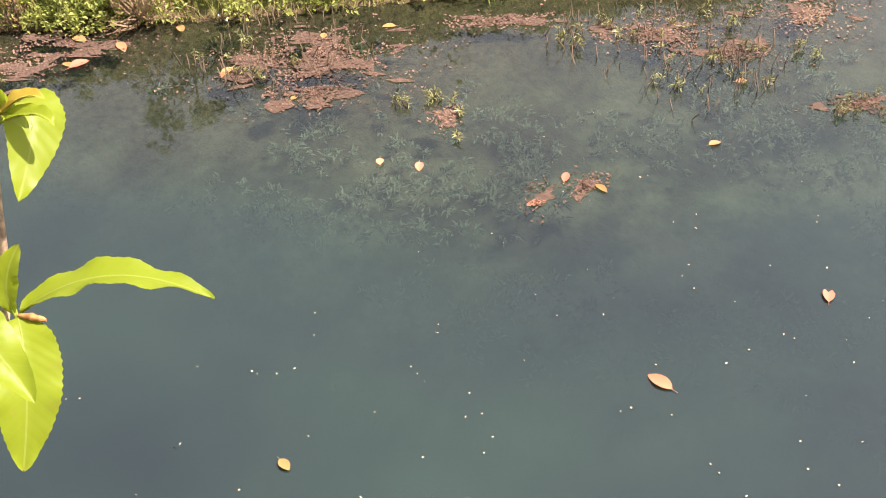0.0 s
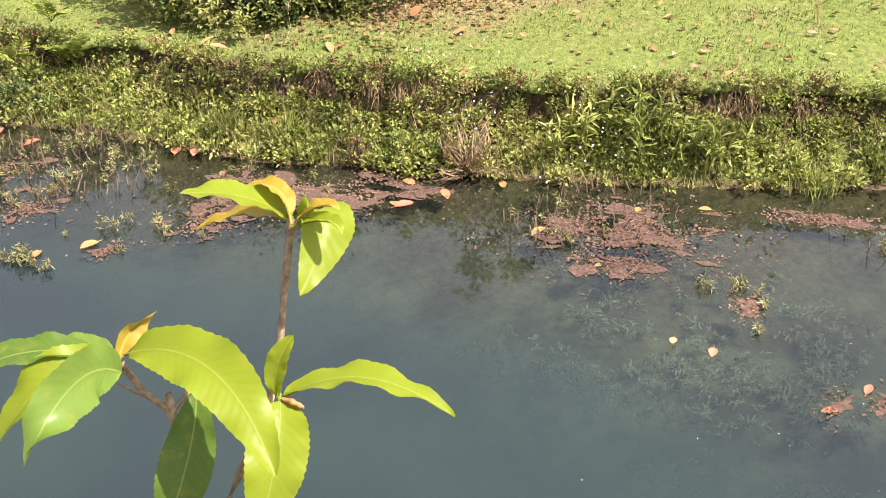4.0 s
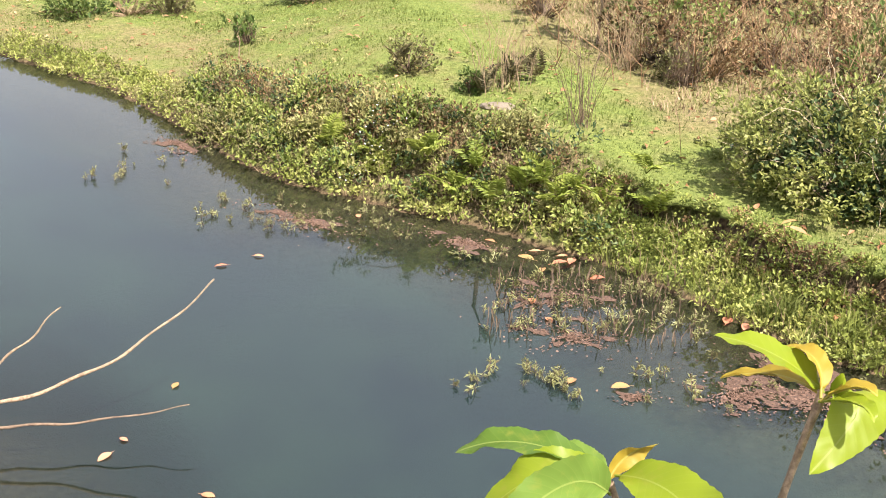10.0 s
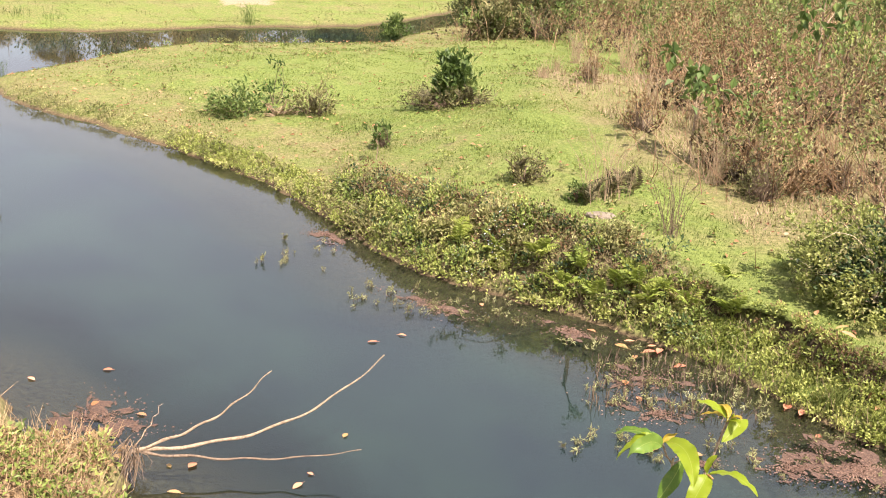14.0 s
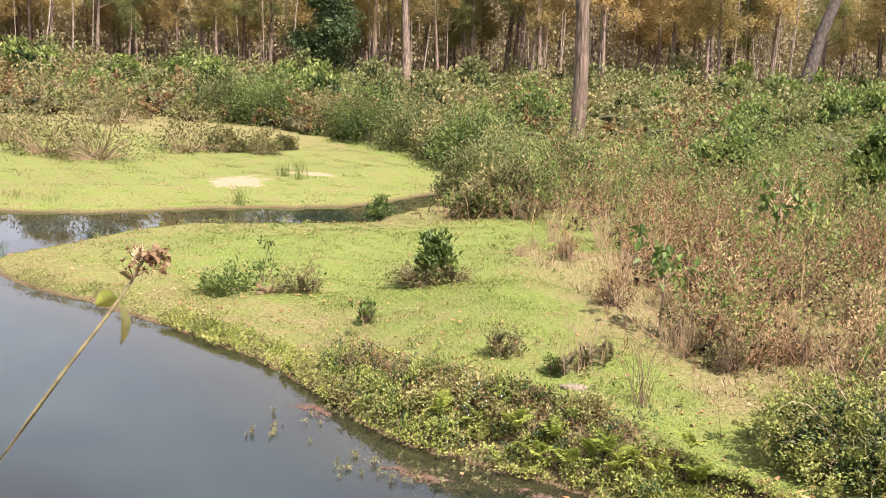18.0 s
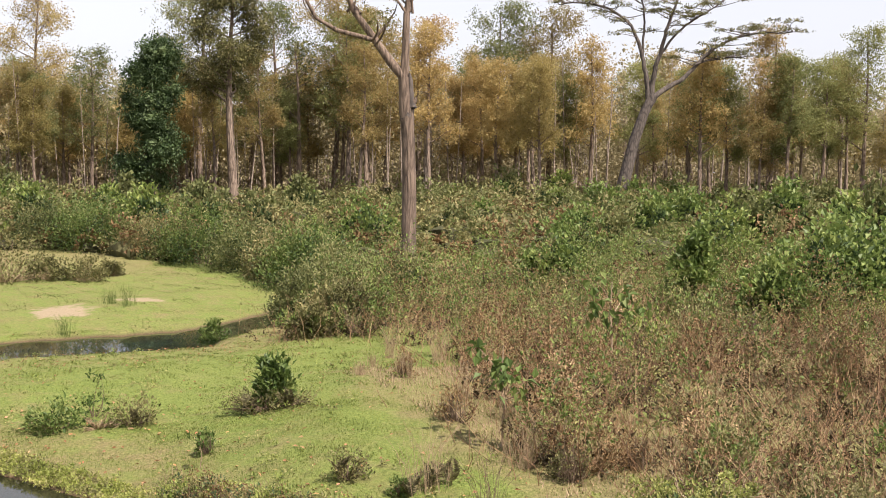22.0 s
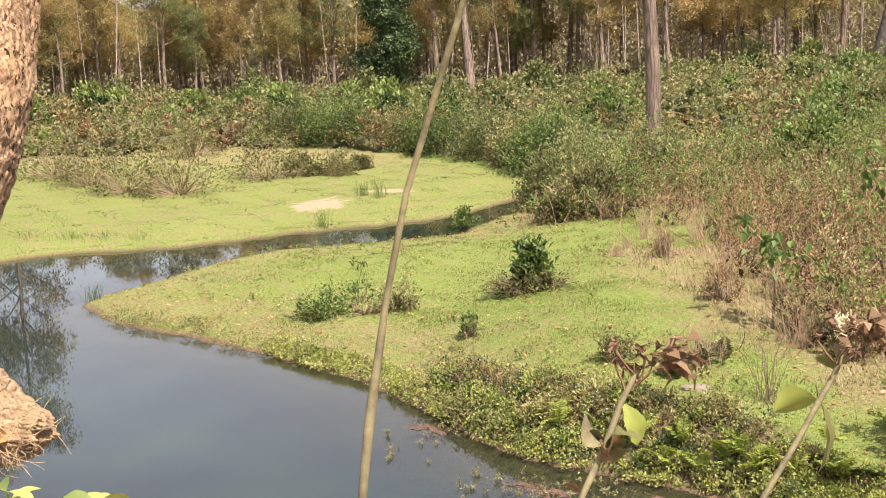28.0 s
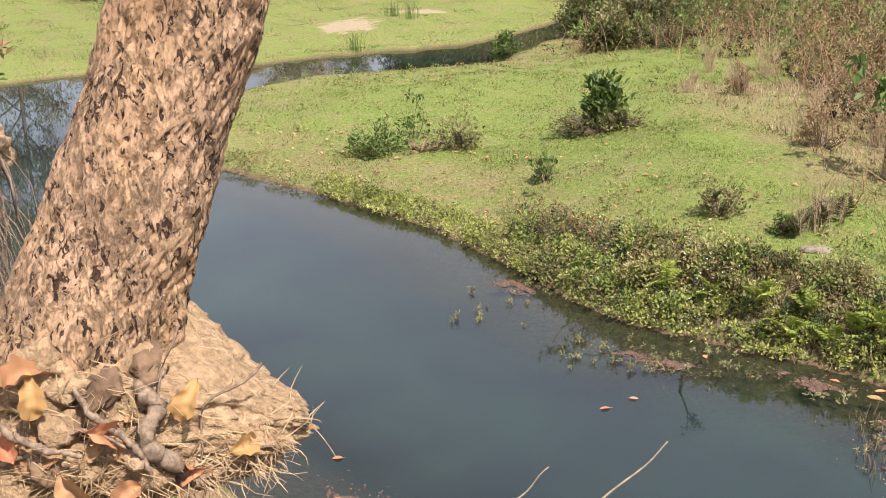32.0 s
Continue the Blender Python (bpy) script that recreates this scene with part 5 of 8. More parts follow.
def point_plants():
    M_BRAMBLE = leaf_mat("bramble_leaf", [(0.12, (0.085, 0.105, 0.026)), (0.45, (0.215, 0.245, 0.062)), (0.85, (0.38, 0.38, 0.13))], 0.4, 0.5, 0.0, 3.0)
    bramble((2.36, 9.96), -39, 1.06, 0.56, 0.74, 360, M_BRAMBLE, 201, "large tangled green bush with bare arching twigs")
    bush("bramble_bush", 3.4, 9.9, 0.7, 0.6, 0.85, M_LEAF_OLIVE, "large tangled olive bush with many dry twigs", 170, 30, 0.042, 260, M_STEM_DRY, 202, spread=0.10)
    bramble((5.3, 9.15), -30, 0.75, 0.55, 0.85, 190, M_LEAF_OLIVE, 208, "tangled green bush with dry twigs and shade below")
    bush("bramble_bush", 4.4, 9.6, 0.85, 0.6, 0.9, M_LEAF_DRY, "brown leafless bush of dry twigs with red litter below", 120, 22, 0.04, 260, M_STEM_DRY, 206, spread=0.10)
    bush("leafy_shrub", -2.45, 16.75, 0.27, 0.27, 0.74, M_LEAF_GREEN, "upright dark green shrub on the grass", 48, 20, 0.11, 12, seed=203, spread=0.2)
    bush("low_shrub", -2.5, 16.5, 0.72, 0.42, 0.3, M_LEAF_OLIVE, "low brown withered shrub round the green one", 60, 12, 0.055, 170, M_STEM_BROWN, 204, 0.2)
    bush("low_shrub", -5.55, 16.35, 0.5, 0.4, 0.42, M_LEAF_GREEN, "low straggling green shrub on the grass near the shore", 44, 16, 0.075, 40, M_STEM_BROWN, 205, 0.16)
    bush("low_shrub", -5.15, 16.9, 0.22, 0.2, 0.62, M_LEAF_GREEN, "thin upright sprig above the low shrub", 12, 10, 0.07, 12, M_STEM_BROWN, 211, 0.2)
    bush("low_shrub", -4.45, 16.5, 0.34, 0.32, 0.42, M_LEAF_OLIVE, "low brownish shrub on the grass near the shore", 34, 14, 0.06, 60, M_STEM_BROWN, 207, 0.16)
    bush("low_shrub", -4.95, 16.45, 0.35, 0.3, 0.26, M_STEM_DRY, "low heap of dry straw-coloured twigs", 16, 8, 0.03, 120, M_STEM_DRY, 212, 0.16)
    for i, (x, y, r, h, m) in enumerate(((-1.0, 12.45, 0.22, 0.34, M_LEAF_OLIVE), (-0.42, 11.95, 0.12, 0.2, M_LEAF_GREEN), (1.45, 12.6, 0.25, 0.45, M_LEAF_OLIVE), (2.2, 13.2, 0.3, 0.4, M_LEAF_DRY), (0.2, 15.0, 0.3, 0.45, M_LEAF_DRY), (-0.6, 18.4, 0.2, 0.5, M_LEAF_DRY), (-3.0, 14.6, 0.12, 0.35, M_LEAF_GREEN))):
        bush("dry_shrub", x, y, r, r, h, m, "small dry upright shrub with dark leaves on the grass", 34, 14, 0.042, 70, M_STEM_BROWN, 220 + i, group="dry shrubs on the point")
    for i, (x, y, r, h) in enumerate(((0.5, 11.2, 0.14, 0.8), (1.45, 12.6, 0.2, 0.5), (-0.15, 12.0, 0.25, 0.7), (2.3, 13.1, 0.2, 0.5), (-0.61, 18.3, 0.2, 0.7), (-0.65, 19.8, 0.16, 0.4), (-1.25, 20.3, 0.12, 0.3), (-1.35, 18.8, 0.12, 0.3), (-0.1, 20.6, 0.2, 0.8), (-1.0, 21.6, 0.15, 0.7), (0.3, 16.6, 0.2, 0.7), (0.9, 15.4, 0.2, 0.7), (3.2, 11.6, 0.25, 0.8), (4.2, 10.6, 0.25, 0.9), (1.0, 13.2, 0.2, 0.8), (-8.7, 26.3, 0.22, 0.55), (-10.35, 18.2, 0.2, 0.35), (-8.3, 30.0, 0.3, 0.7), (-8.8, 30.4, 0.25, 0.5), (-14.3, 24.4, 0.5, 0.25), (-13.4, 24.5, 0.5, 0.25), (-15.3, 24.4, 0.6, 0.3), (-12.6, 24.5, 0.4, 0.2), (-16.4, 23.9, 0.6, 0.3))):
        stalk_tuft("dry_tuft", x, y, r * 1.6, h, 30 if i == 0 else 60, M_STEM_BROWN if i in (0, 1, 3) else M_STEM_DRY if i < 15 else M_LEAF_GREEN, "tuft of dry brown stalks on the grass" if i < 15 else "green reedy tuft at the water's edge", 240 + i, "tufts on the point", 0.006, 0.7)
    bush("stream_shrub", -5.3, 26.6, 0.32, 0.3, 0.5, M_LEAF_GREEN, "small green shrub at the mouth of the stream", 40, 20, 0.09, 10, seed=209)
    # dark upright fern sprays with pale dead stalks
    rng = np.random.default_rng(57)
    M_SPRAY = leaf_mat("dark_fern", [(0.12, (0.045, 0.042, 0.02)), (0.5, (0.105, 0.092, 0.042)), (0.9, (0.20, 0.165, 0.075))], 0.25, 0.6)
    sprays = [np_mesh("frond", *frond(rng, L), M_SPRAY) for L in (0.3, 0.4)]
    for x, y, n in ((-1.1, 12.5, 5), (-0.3, 11.85, 5), (-0.08, 12.0, 5), (0.12, 12.1, 4), (1.5, 13.2, 5), (-2.75, 16.35, 6), (-2.2, 16.4, 6), (-4.4, 16.4, 5)):
        ob = thing("dark_fern", (x, y, float(ground_z((x, y))[0]) - 0.02), "dark upright withering fern spray on the grass", "fern", "dark ferns on the lawn")
        for q in range(n):
            o = part("frond", sprays[q % 2], ob)
            o.matrix_basis = pose(0, 0, 0, 0, 0, rng.uniform(0, 360)) @ pose(0.02, 0, 0, rng.uniform(-20, 20), rng.uniform(-72, -34), 0)
    # slim saplings with a few drooping leaves
    rng = np.random.default_rng(58)
    for i, (x, y, h, n) in enumerate(((0.75, 14.0, 1.25, 84), (2.6, 17.8, 1.6, 80), (-2.95, 14.0, 0.45, 20))):
        z = float(ground_z((x, y))[0])
        ob = thing("field_sapling", (x, y, z), "slim pale-stemmed sapling with drooping green leaves", "sapling", "saplings on the point")
        part("stem", np_mesh("stem", *tubes(np.array([[[0, 0, 0], [0.02, 0, h * 0.4], [-0.02, 0, h * 0.7], [0.0, 0, h]]]), np.array([[0.014, 0.012, 0.009, 0.005]]) * h, 5), M_STICK), ob)
        tips = []
        for q in range(6):
            b0 = np.array([0, 0, h * rng.uniform(0.45, 0.75)])
            e = b0 + [rng.normal(0, 0.15) * h, rng.normal(0, 0.15) * h, h * rng.uniform(0.15, 0.35)]
            part("branch", np_mesh("branch", *tubes(bent(b0[None], e[None], 4, 0.06, rng), np.linspace(0.007, 0.003, 4)[None] * h, 4), M_STICK), ob)
            tips.append(e)
        c = np.repeat(np.array(tips), n // 6 + 1, axis=0)
        part("foliage", np_mesh("foliage", *leaf_quads(c + rng.normal(0, 0.06 * h, c.shape), rng.normal(0, 0.7, c.shape) + [0, 0, -0.6], 0.13 * h ** 0.5, 0.085 * h ** 0.5, rng), M_LEAF_GREEN), ob)
    z = float(ground_z((-0.16, 11.55))[0])
    st = thing("flat_stone", (-0.16, 11.55, z), "pale flat stone lying in the grass", "stone")
    bm = bmesh.new()
    bmesh.ops.create_icosphere(bm, subdivisions=2, radius=1)
    for v in bm.verts:
        v.co *= 1 + 0.18 * noise.noise(v.co * 1.7)
        v.co = Vector((v.co.x * 0.16, v.co.y * 0.09, v.co.z * 0.045))
    me = bpy.data.meshes.new("slab")
    bm.to_mesh(me)
    me.materials.append(plain_mat("pale_stone", (0.10, 0.078, 0.054), (0.205, 0.168, 0.122)))
    part("slab", me, st)


point_plants()


def grass():
    """Short turf in single blades, thinner with distance, with broad little leaves among it."""
    rng = np.random.default_rng(61)
    def blades(name, n, box, h0, h1, w, keep, label, mat):
        q = np.stack([rng.uniform(box[0], box[1], n), rng.uniform(box[2], box[3], n)], 1)
        hz, dry, sand, soil, depth = ground_parts(q)
        ok = keep(q, hz, dry, sand) & ~inside(q, POND) & (hz > 0.03)
        q, hz = q[ok], hz[ok]
        k = len(q)
        L = rng.uniform(h0, h1, k) * (0.75 + 0.5 * wob(q, 1.9))
        L = np.maximum(L, h0 * 0.6)
        az = rng.uniform(0, 2 * np.pi, k)
        b = np.column_stack([q, hz - 0.006])
        lean = rng.uniform(0.1, 0.9, k)
        tip = b + np.stack([np.cos(az) * L * lean, np.sin(az) * L * lean, L * np.sqrt(1.05 - lean ** 2)], 1)
        s = np.stack([-np.sin(az), np.cos(az), 0 * az], 1) * (w * rng.uniform(0.6, 1.3, k))[:, None]
        v = np.stack([b - s, b + s, tip], 1).reshape(-1, 3)
        tagged(new(name, np_mesh(name, v, np.arange(3 * k).reshape(k, 3), mat)), label, "grass", kind="stuff")
    far = lambda q, hz, dry, sand: (seg_dist(q, SHORE_FAR) < 9) & (seg_dist(q, SHORE_NEAR) > 2.5) & (rng.uniform(0, 1, len(q)) > dry * 1.1) & (q[:, 1] > 5.5)
    blades("short_grass", 330000, (-10.5, 7.5, 6, 16.5), 0.018, 0.046, 0.005, far, "short sunlit green turf on the far bank", M_GRASS)
    blades("meadow_grass", 90000, (-10.5, 3, 15.5, 27), 0.016, 0.042, 0.009, far, "short green turf on the point of land", M_GRASS)
    pas = lambda q, hz, dry, sand: (seg_dist(q, SHORE_ISLE) < 14) & (q[:, 1] > 22) & (sand < 0.2)
    blades("pasture_grass", 90000, (-30, -4, 22, 42), 0.016, 0.04, 0.014, pas, "sunlit green pasture grass beyond the stream", M_PASTURE)
    dryk = lambda q, hz, dry, sand: (dry > 0.30) & (seg_dist(q, SHORE_NEAR) > 3) & (q[:, 0] > -4)
    blades("straw_grass", 90000, (-4, 14, 9, 26), 0.04, 0.16, 0.006, dryk, "dry straw-coloured grass under the thicket", M_STEM_DRY)


grass()


def lawn_litter():
    """Brown leaf scraps and low weeds strewn over the turf of the point, thickest by the water."""
    rng = np.random.default_rng(63)
    q = np.stack([rng.uniform(-10.4, 6, 14000), rng.uniform(7, 26, 14000)], 1)
    d = seg_dist(q, SHORE_FAR)
    q = q[~inside(q, POND) & (d > 0.25) & (rng.uniform(0, 1, len(q)) < 0.05 + 0.6 * np.exp(-d / 1.2))]
    q = q[seg_dist(q, SHORE_NEAR) > 3]
    c = on_ground(q, 0.025)
    lv = leaf_quads(c, np.column_stack([rng.normal(0, 1, (len(c), 2)), rng.normal(0, 0.15, len(c))]), rng.uniform(0.03, 0.085, len(c)), rng.uniform(0.02, 0.05, len(c)), rng)
    tagged(new("leaf_scraps", np_mesh("leaf_scraps", *lv, M_RUSSET)), "brown scraps of dead leaf strewn over the turf", "leaf litter", kind="stuff")
    q = np.stack([rng.normal(4.0, 0.85, 1300), rng.normal(9.25, 0.25, 1300)], 1)
    c = on_ground(q, 0.02)
    lv = leaf_quads(c, np.column_stack([rng.normal(0, 1, (len(c), 2)), rng.normal(0, 0.2, len(c))]), rng.uniform(0.02, 0.055, len(c)), rng.uniform(0.015, 0.035, len(c)), rng)
    tagged(new("bush_litter", np_mesh("bush_litter", *lv, M_RUSSET)), "red-brown dead leaves on the bare ground below the bushes", "leaf litter", kind="stuff")
    for i, (x, y, h) in enumerate(((3.75, 9.1, 0.42), (3.95, 9.15, 0.35), (4.9, 8.95, 0.4))):
        stalk_tuft("reed_tuft", x, y, 0.14, h, 12, M_BANK_GREEN, "thin upright tuft of green stalks before the bushes", 330 + i, "tufts before the bushes", 0.006, 0.35)
    q = np.stack([rng.uniform(-10.4, 5, 2600), rng.uniform(8, 25, 2600)], 1)
    d = seg_dist(q, SHORE_FAR)
    q = q[~inside(q, POND) & (d > 0.2) & (d < 8) & (seg_dist(q, SHORE_NEAR) > 3) & (wob(q, 0.7, 2.0) > -0.1)][:420]
    for name, mat, part_, label in (("turf_weeds", M_BANK_GREEN, slice(0, 200), "small green weeds standing in the turf"), ("dry_turf_weeds", M_BANK_OLIVE, slice(200, 420), "small olive weeds standing in the turf")):
        c = on_ground(q[part_], 0.02)
        tagged(new(name, np_mesh(name, *scatter_leaves(rng, c, rng.uniform(0.03, 0.09, len(c)), 16, 0.04, 0.9), mat)), label, "weeds", kind="stuff")


lawn_litter()

from mathutils.bvhtree import BVHTree

# ---- near bank ----
def near_tree():
    ob = thing("leaning_tree", (-2.70, 3.18, 2.85), "stout leaning tree with flaking reddish-brown bark on the bank", "tree")
    k, s = 330, 230
    t = np.concatenate([np.linspace(0, 0.62, 300, endpoint=False), np.linspace(0.62, 1, 30)])
    A, T = np.meshgrid(np.arange(s) / s * 2 * np.pi, t)
    H = 3.4
    z = T * H
    r = 0.186 - 0.020 * np.minimum(T * 4, 1) - 0.02 * T + (0.105 + 0.045 * np.sin(A * 4 + 0.6) + 0.03 * np.sin(A * 9)) * np.exp(-z / 0.19)
    rough, crack = np.zeros(k * s), np.zeros(k * s)
    for i, (a, q) in enumerate(zip(A.ravel(), z.ravel())):
        p = Vector((math.cos(a) * 0.17, math.sin(a) * 0.17, q))
        w = noise.noise(p * 9), noise.noise(p * 9 + Vector((7, 3, 1))), noise.noise(p * 23 + Vector((1, 9, 4)))
        g = Vector((p.x * 36 + 1.3 * w[0] + 0.9 * w[2], p.y * 36 + 1.3 * w[1] + 0.9 * w[2], p.z * 15 + 1.5 * w[0] + 0.5 * w[2]))
        d, c = noise.voronoi(g)
        gap = d[1] - d[0]
        cut = max(0.0, 1 - gap / 0.16) * min(1.0, max(0.0, 0.55 + 1.6 * noise.noise(p * 14 + Vector((3, 1, 5)))))
        flake = noise.noise(c[0] * 5.3)
        fine = noise.noise(Vector((p.x * 70, p.y * 70, p.z * 38)))
        grit = noise.noise(Vector((p.x * 160, p.y * 160, p.z * 95)))
        chip = max(0.0, noise.noise(Vector((p.x * 74 + 1.5 * w[1] + w[2], p.y * 74 + w[0], p.z * 31 + w[2]))) - 0.12)
        rough[i] = -0.005 * cut ** 0.7 + 0.0035 * flake - 0.012 * chip * max(0.0, 0.3 + 2.0 * w[0]) + 0.0056 * fine + 0.0036 * grit + 0.010 * noise.noise(p * 8)
        crack[i] = min(1.0, 0.55 * cut + 1.2 * chip * max(0.0, 0.3 + 2.0 * w[0]) + 0.4 * max(0.0, -fine))
    r = r + rough.reshape(k, s)
    cx = 0.40 * z - 0.5 * (np.maximum(z - 0.8, 0) ** 2 / 1.4 * (z < 1.5) + (np.maximum(z - 1.5, 0) + 0.35) * (z >= 1.5))
    cy = 0.17 * z
    v = np.stack([cx + r * np.cos(A), cy + r * np.sin(A), z - 0.12], -1).reshape(-1, 3)
    i = np.arange(k - 1)[:, None] * s
    j = np.arange(s)[None, :]
    f = np.stack([i + j, i + (j + 1) % s, i + s + (j + 1) % s, i + s + j], -1).reshape(-1, 4)
    me = np_mesh("trunk", v, f, M_BARK_NEAR, True)
    me.attributes.new("crack", "FLOAT", "POINT").data.foreach_set("value", crack.astype(np.float32))
    part("trunk", me, ob)
    rng = np.random.default_rng(43)
    lines, rad = [], []
    for a, ln, r0, dz in ((-1.75, 0.5, 0.024, -0.16), (-2.3, 0.6, 0.035, -0.2), (-2.9, 0.6, 0.03, -0.2)):
        u = np.linspace(0, 1, 10)
        lines.append(np.stack([np.cos(a + 0.4 * np.sin(u * 4)) * (0.14 + u * ln), np.sin(a + 0.3 * np.sin(u * 5)) * (0.14 + u * ln), 0.02 + dz * u ** 1.3 + 0.03 * np.sin(u * 7 + a)], 1))
        rad.append(r0 * (1 - 0.75 * u))
    for ln, rd in zip(lines, rad):
        part("root", np_mesh("root", *tubes(ln[None], rd[None], 8), M_BARK_FAR, True), ob, "grey gnarled exposed root")


near_tree()


SURFACES, MOUND_LEAVES = [], []


def lump(name, at, size, mat, label, category, seed, amp=0.16, scale=1.6, sub=5, shear=0.0, crumb=1.0):
    ob = thing(name, at, label, category)
    bm = bmesh.new()
    bmesh.ops.create_icosphere(bm, subdivisions=sub, radius=1)
    o = Vector((seed * 3.1, seed * 1.7, 0))
    for v in bm.verts:
        n = v.co.copy()
        d = amp * noise.noise(n * scale + o) + amp * 0.4 * noise.noise(n * scale * 3 + o) + amp * 0.14 * crumb * noise.noise(n * scale * 8 + o) + amp * 0.09 * crumb * noise.noise(n * scale * 18 + o) + amp * 0.16 * noise.noise(n * scale * 27 + o) + amp * 0.16 * noise.noise(n * scale * 36 + o) - amp * 0.5 * crumb * max(0.0, noise.noise(n * scale * 5.5 + o * 2) - 0.18)
        v.co = Vector((n.x * size[0], n.y * size[1], n.z * size[2])) * (1 + d)
        if shear:
            g = min(max(v.co.x, 0.0) / size[0], 1.1)
            v.co = Vector((v.co.x, v.co.y * (1 - 0.5 * g), v.co.z * (1 - 0.6 * g) - shear * g))
    me = bpy.data.meshes.new("earth")
    bm.to_mesh(me)
    bm.free()
    me.materials.append(mat)
    for p in me.polygons:
        p.use_smooth = True
    part("earth", me, ob)
    SURFACES.append(([Vector(at) + v.co for v in me.vertices], [tuple(q.vertices) for q in me.polygons]))
    return ob


def near_bank():
    # dark soil for some clods; on the undercut lumps it paints their shade
    M_SOIL_DARK = soil_mat("dark_and_shaded_soil", (0.05, 0.03, 0.018), (0.15, 0.09, 0.05), (0.26, 0.17, 0.10), 12, 0.03)
    M_SOIL_MID = soil_mat("brown_soil", (0.05, 0.03, 0.017), (0.23, 0.148, 0.08), (0.44, 0.31, 0.18), 34, 0.04)
    rng = np.random.default_rng(45)
    lump("earth_mound", (-2.555, 3.27, 2.88), (0.45, 0.34, 0.235), M_SOIL, "sandy orange earth mound at the tree's foot", "mound", 1, 0.14, 2.2, 6, 0.07, 2.3)
    crumbling = lump("earth_mound", (-2.86, 3.02, 2.62), (0.42, 0.36, 0.30), M_SOIL_MID, "crumbling sandy earth bank with roots and litter", "mound", 2, 0.22, 2.2, 6, 0.0, 2.6)
    lump("earth_mound", (-2.50, 2.98, 2.40), (0.30, 0.28, 0.36), M_SOIL_DARK, "undercut earth face below the tree, its shade put into the colour", "mound", 4, 0.26, 2.0, 6, 0.0, 2.4)
    far_bank = [lump("eroded_bank", (-5.3, 6.2, 2.55), (0.5, 0.6, 0.42), M_SOIL, "eroded earth bank with overhanging turf and roots", "bank", 3, 0.3), lump("eroded_bank", (-5.5, 6.0, 1.42), (0.55, 0.6, 0.95), M_SOIL_DARK, "undercut earth bank above the water, coloured dark for its shade", "bank", 5, 0.3)]
    for ob in far_bank:
        for q in range(7):
            a = -1.6 + 0.5 * q
            u = np.linspace(0, 1, 12)
            ln = np.stack([0.46 * np.cos(a) + 0.12 * np.cos(a) * u + 0.03 * np.sin(u * 7 + q), 0.54 * np.sin(a) + 0.12 * np.sin(a) * u + 0.03 * np.sin(u * 5 + 2 * q), 0.25 - (0.3 + 0.08 * q) * u], 1)
            part("root", np_mesh("root", *tubes(ln[None], 0.016 * (1 - 0.7 * u)[None], 6), M_BARK_FAR, True), ob, "grey root hanging from the bank")
    for q, (x, y, z, r) in enumerate(((-5.0, 5.9, 2.85, 0.3), (-5.5, 6.5, 2.9, 0.4), (-5.2, 6.3, 1.5, 0.35))):
        k = 70
        c = np.array([x, y, z]) + rng.normal(0, r * 0.5, (k, 3))
        tagged(new("bank_litter", np_mesh("bank_litter", *scatter_leaves(rng, c, rng.uniform(0.06, 0.14, k), 20, 0.05), (M_LEAF_DRY, M_LEAF_GREEN, M_LEAF_DRY)[q])), "withered weeds overhanging the eroded bank", "undergrowth", kind="stuff")
    # fibres and roots that hang down the undercut face
    n = 700
    a = rng.uniform(-2.4, 0.6, n)
    rr = rng.uniform(0.85, 1.08, n)
    b = np.stack([-5.35 + 0.5 * np.cos(a) * rr, 6.15 + 0.58 * np.sin(a) * rr, rng.uniform(2.2, 2.75, n)], 1)
    e = b + np.stack([rng.normal(0.04, 0.07, n), rng.normal(-0.04, 0.07, n), -rng.uniform(0.15, 0.75, n)], 1)
    tagged(new("hanging_roots", np_mesh("hanging_roots", *tubes(bent(b, e, 5, 0.1, rng), rng.uniform(0.002, 0.006, (n, 1)) * np.array([1, 0.9, 0.8, 0.6, 0.3]), 4), M_STICK_DARK)), "brown roots and fibres hanging down the undercut bank", "roots", kind="stuff")
    # straw, rootlets and dry grass over the mounds and the spur
    trees = [BVHTree.FromPolygons(vs, fs) for vs, fs in SURFACES[:3]]
    def surface(n, eye, lo, hi):
        """Points on the mounds as they lie open towards a place, with their normals."""
        pts, nrm = [], []
        for q in range(n):
            aim = Vector((rng.uniform(lo[0], hi[0]), rng.uniform(lo[1], hi[1]), rng.uniform(lo[2], hi[2])))
            best = None
            for tr in trees:
                h, nn, _, d = tr.ray_cast(eye, (aim - eye).normalized())
                if h is not None and (best is None or d < best[2]):
                    best = (h, nn, d)
            if best:
                pts.append(best[0])
                nrm.append(best[1])
        return np.array(pts), np.array(nrm)
    b, nm = surface(13000, Vector((-1.6, 1.0, 4.2)), (-3.25, 2.9, 2.1), (-2.0, 3.3, 3.1))
    n = len(b)
    keep = ((b[:, 2] < 2.88) | (rng.uniform(0, 1, n) < 0.16)) & ((b[:, 0] < -2.36) | (rng.uniform(0, 1, n) < 0.35))
    b, nm = b[keep], nm[keep]
    n = len(b)
    way = np.column_stack([rng.normal(0.1, 1, n), rng.normal(0, 1, n), rng.normal(-0.15, 0.5, n)])
    way = way - nm * (np.sum(way * nm, axis=1) - 0.12)[:, None]
    ln = rng.uniform(0.03, 0.12, n) * np.where(b[:, 0] > -2.36, 0.75, 1.0)
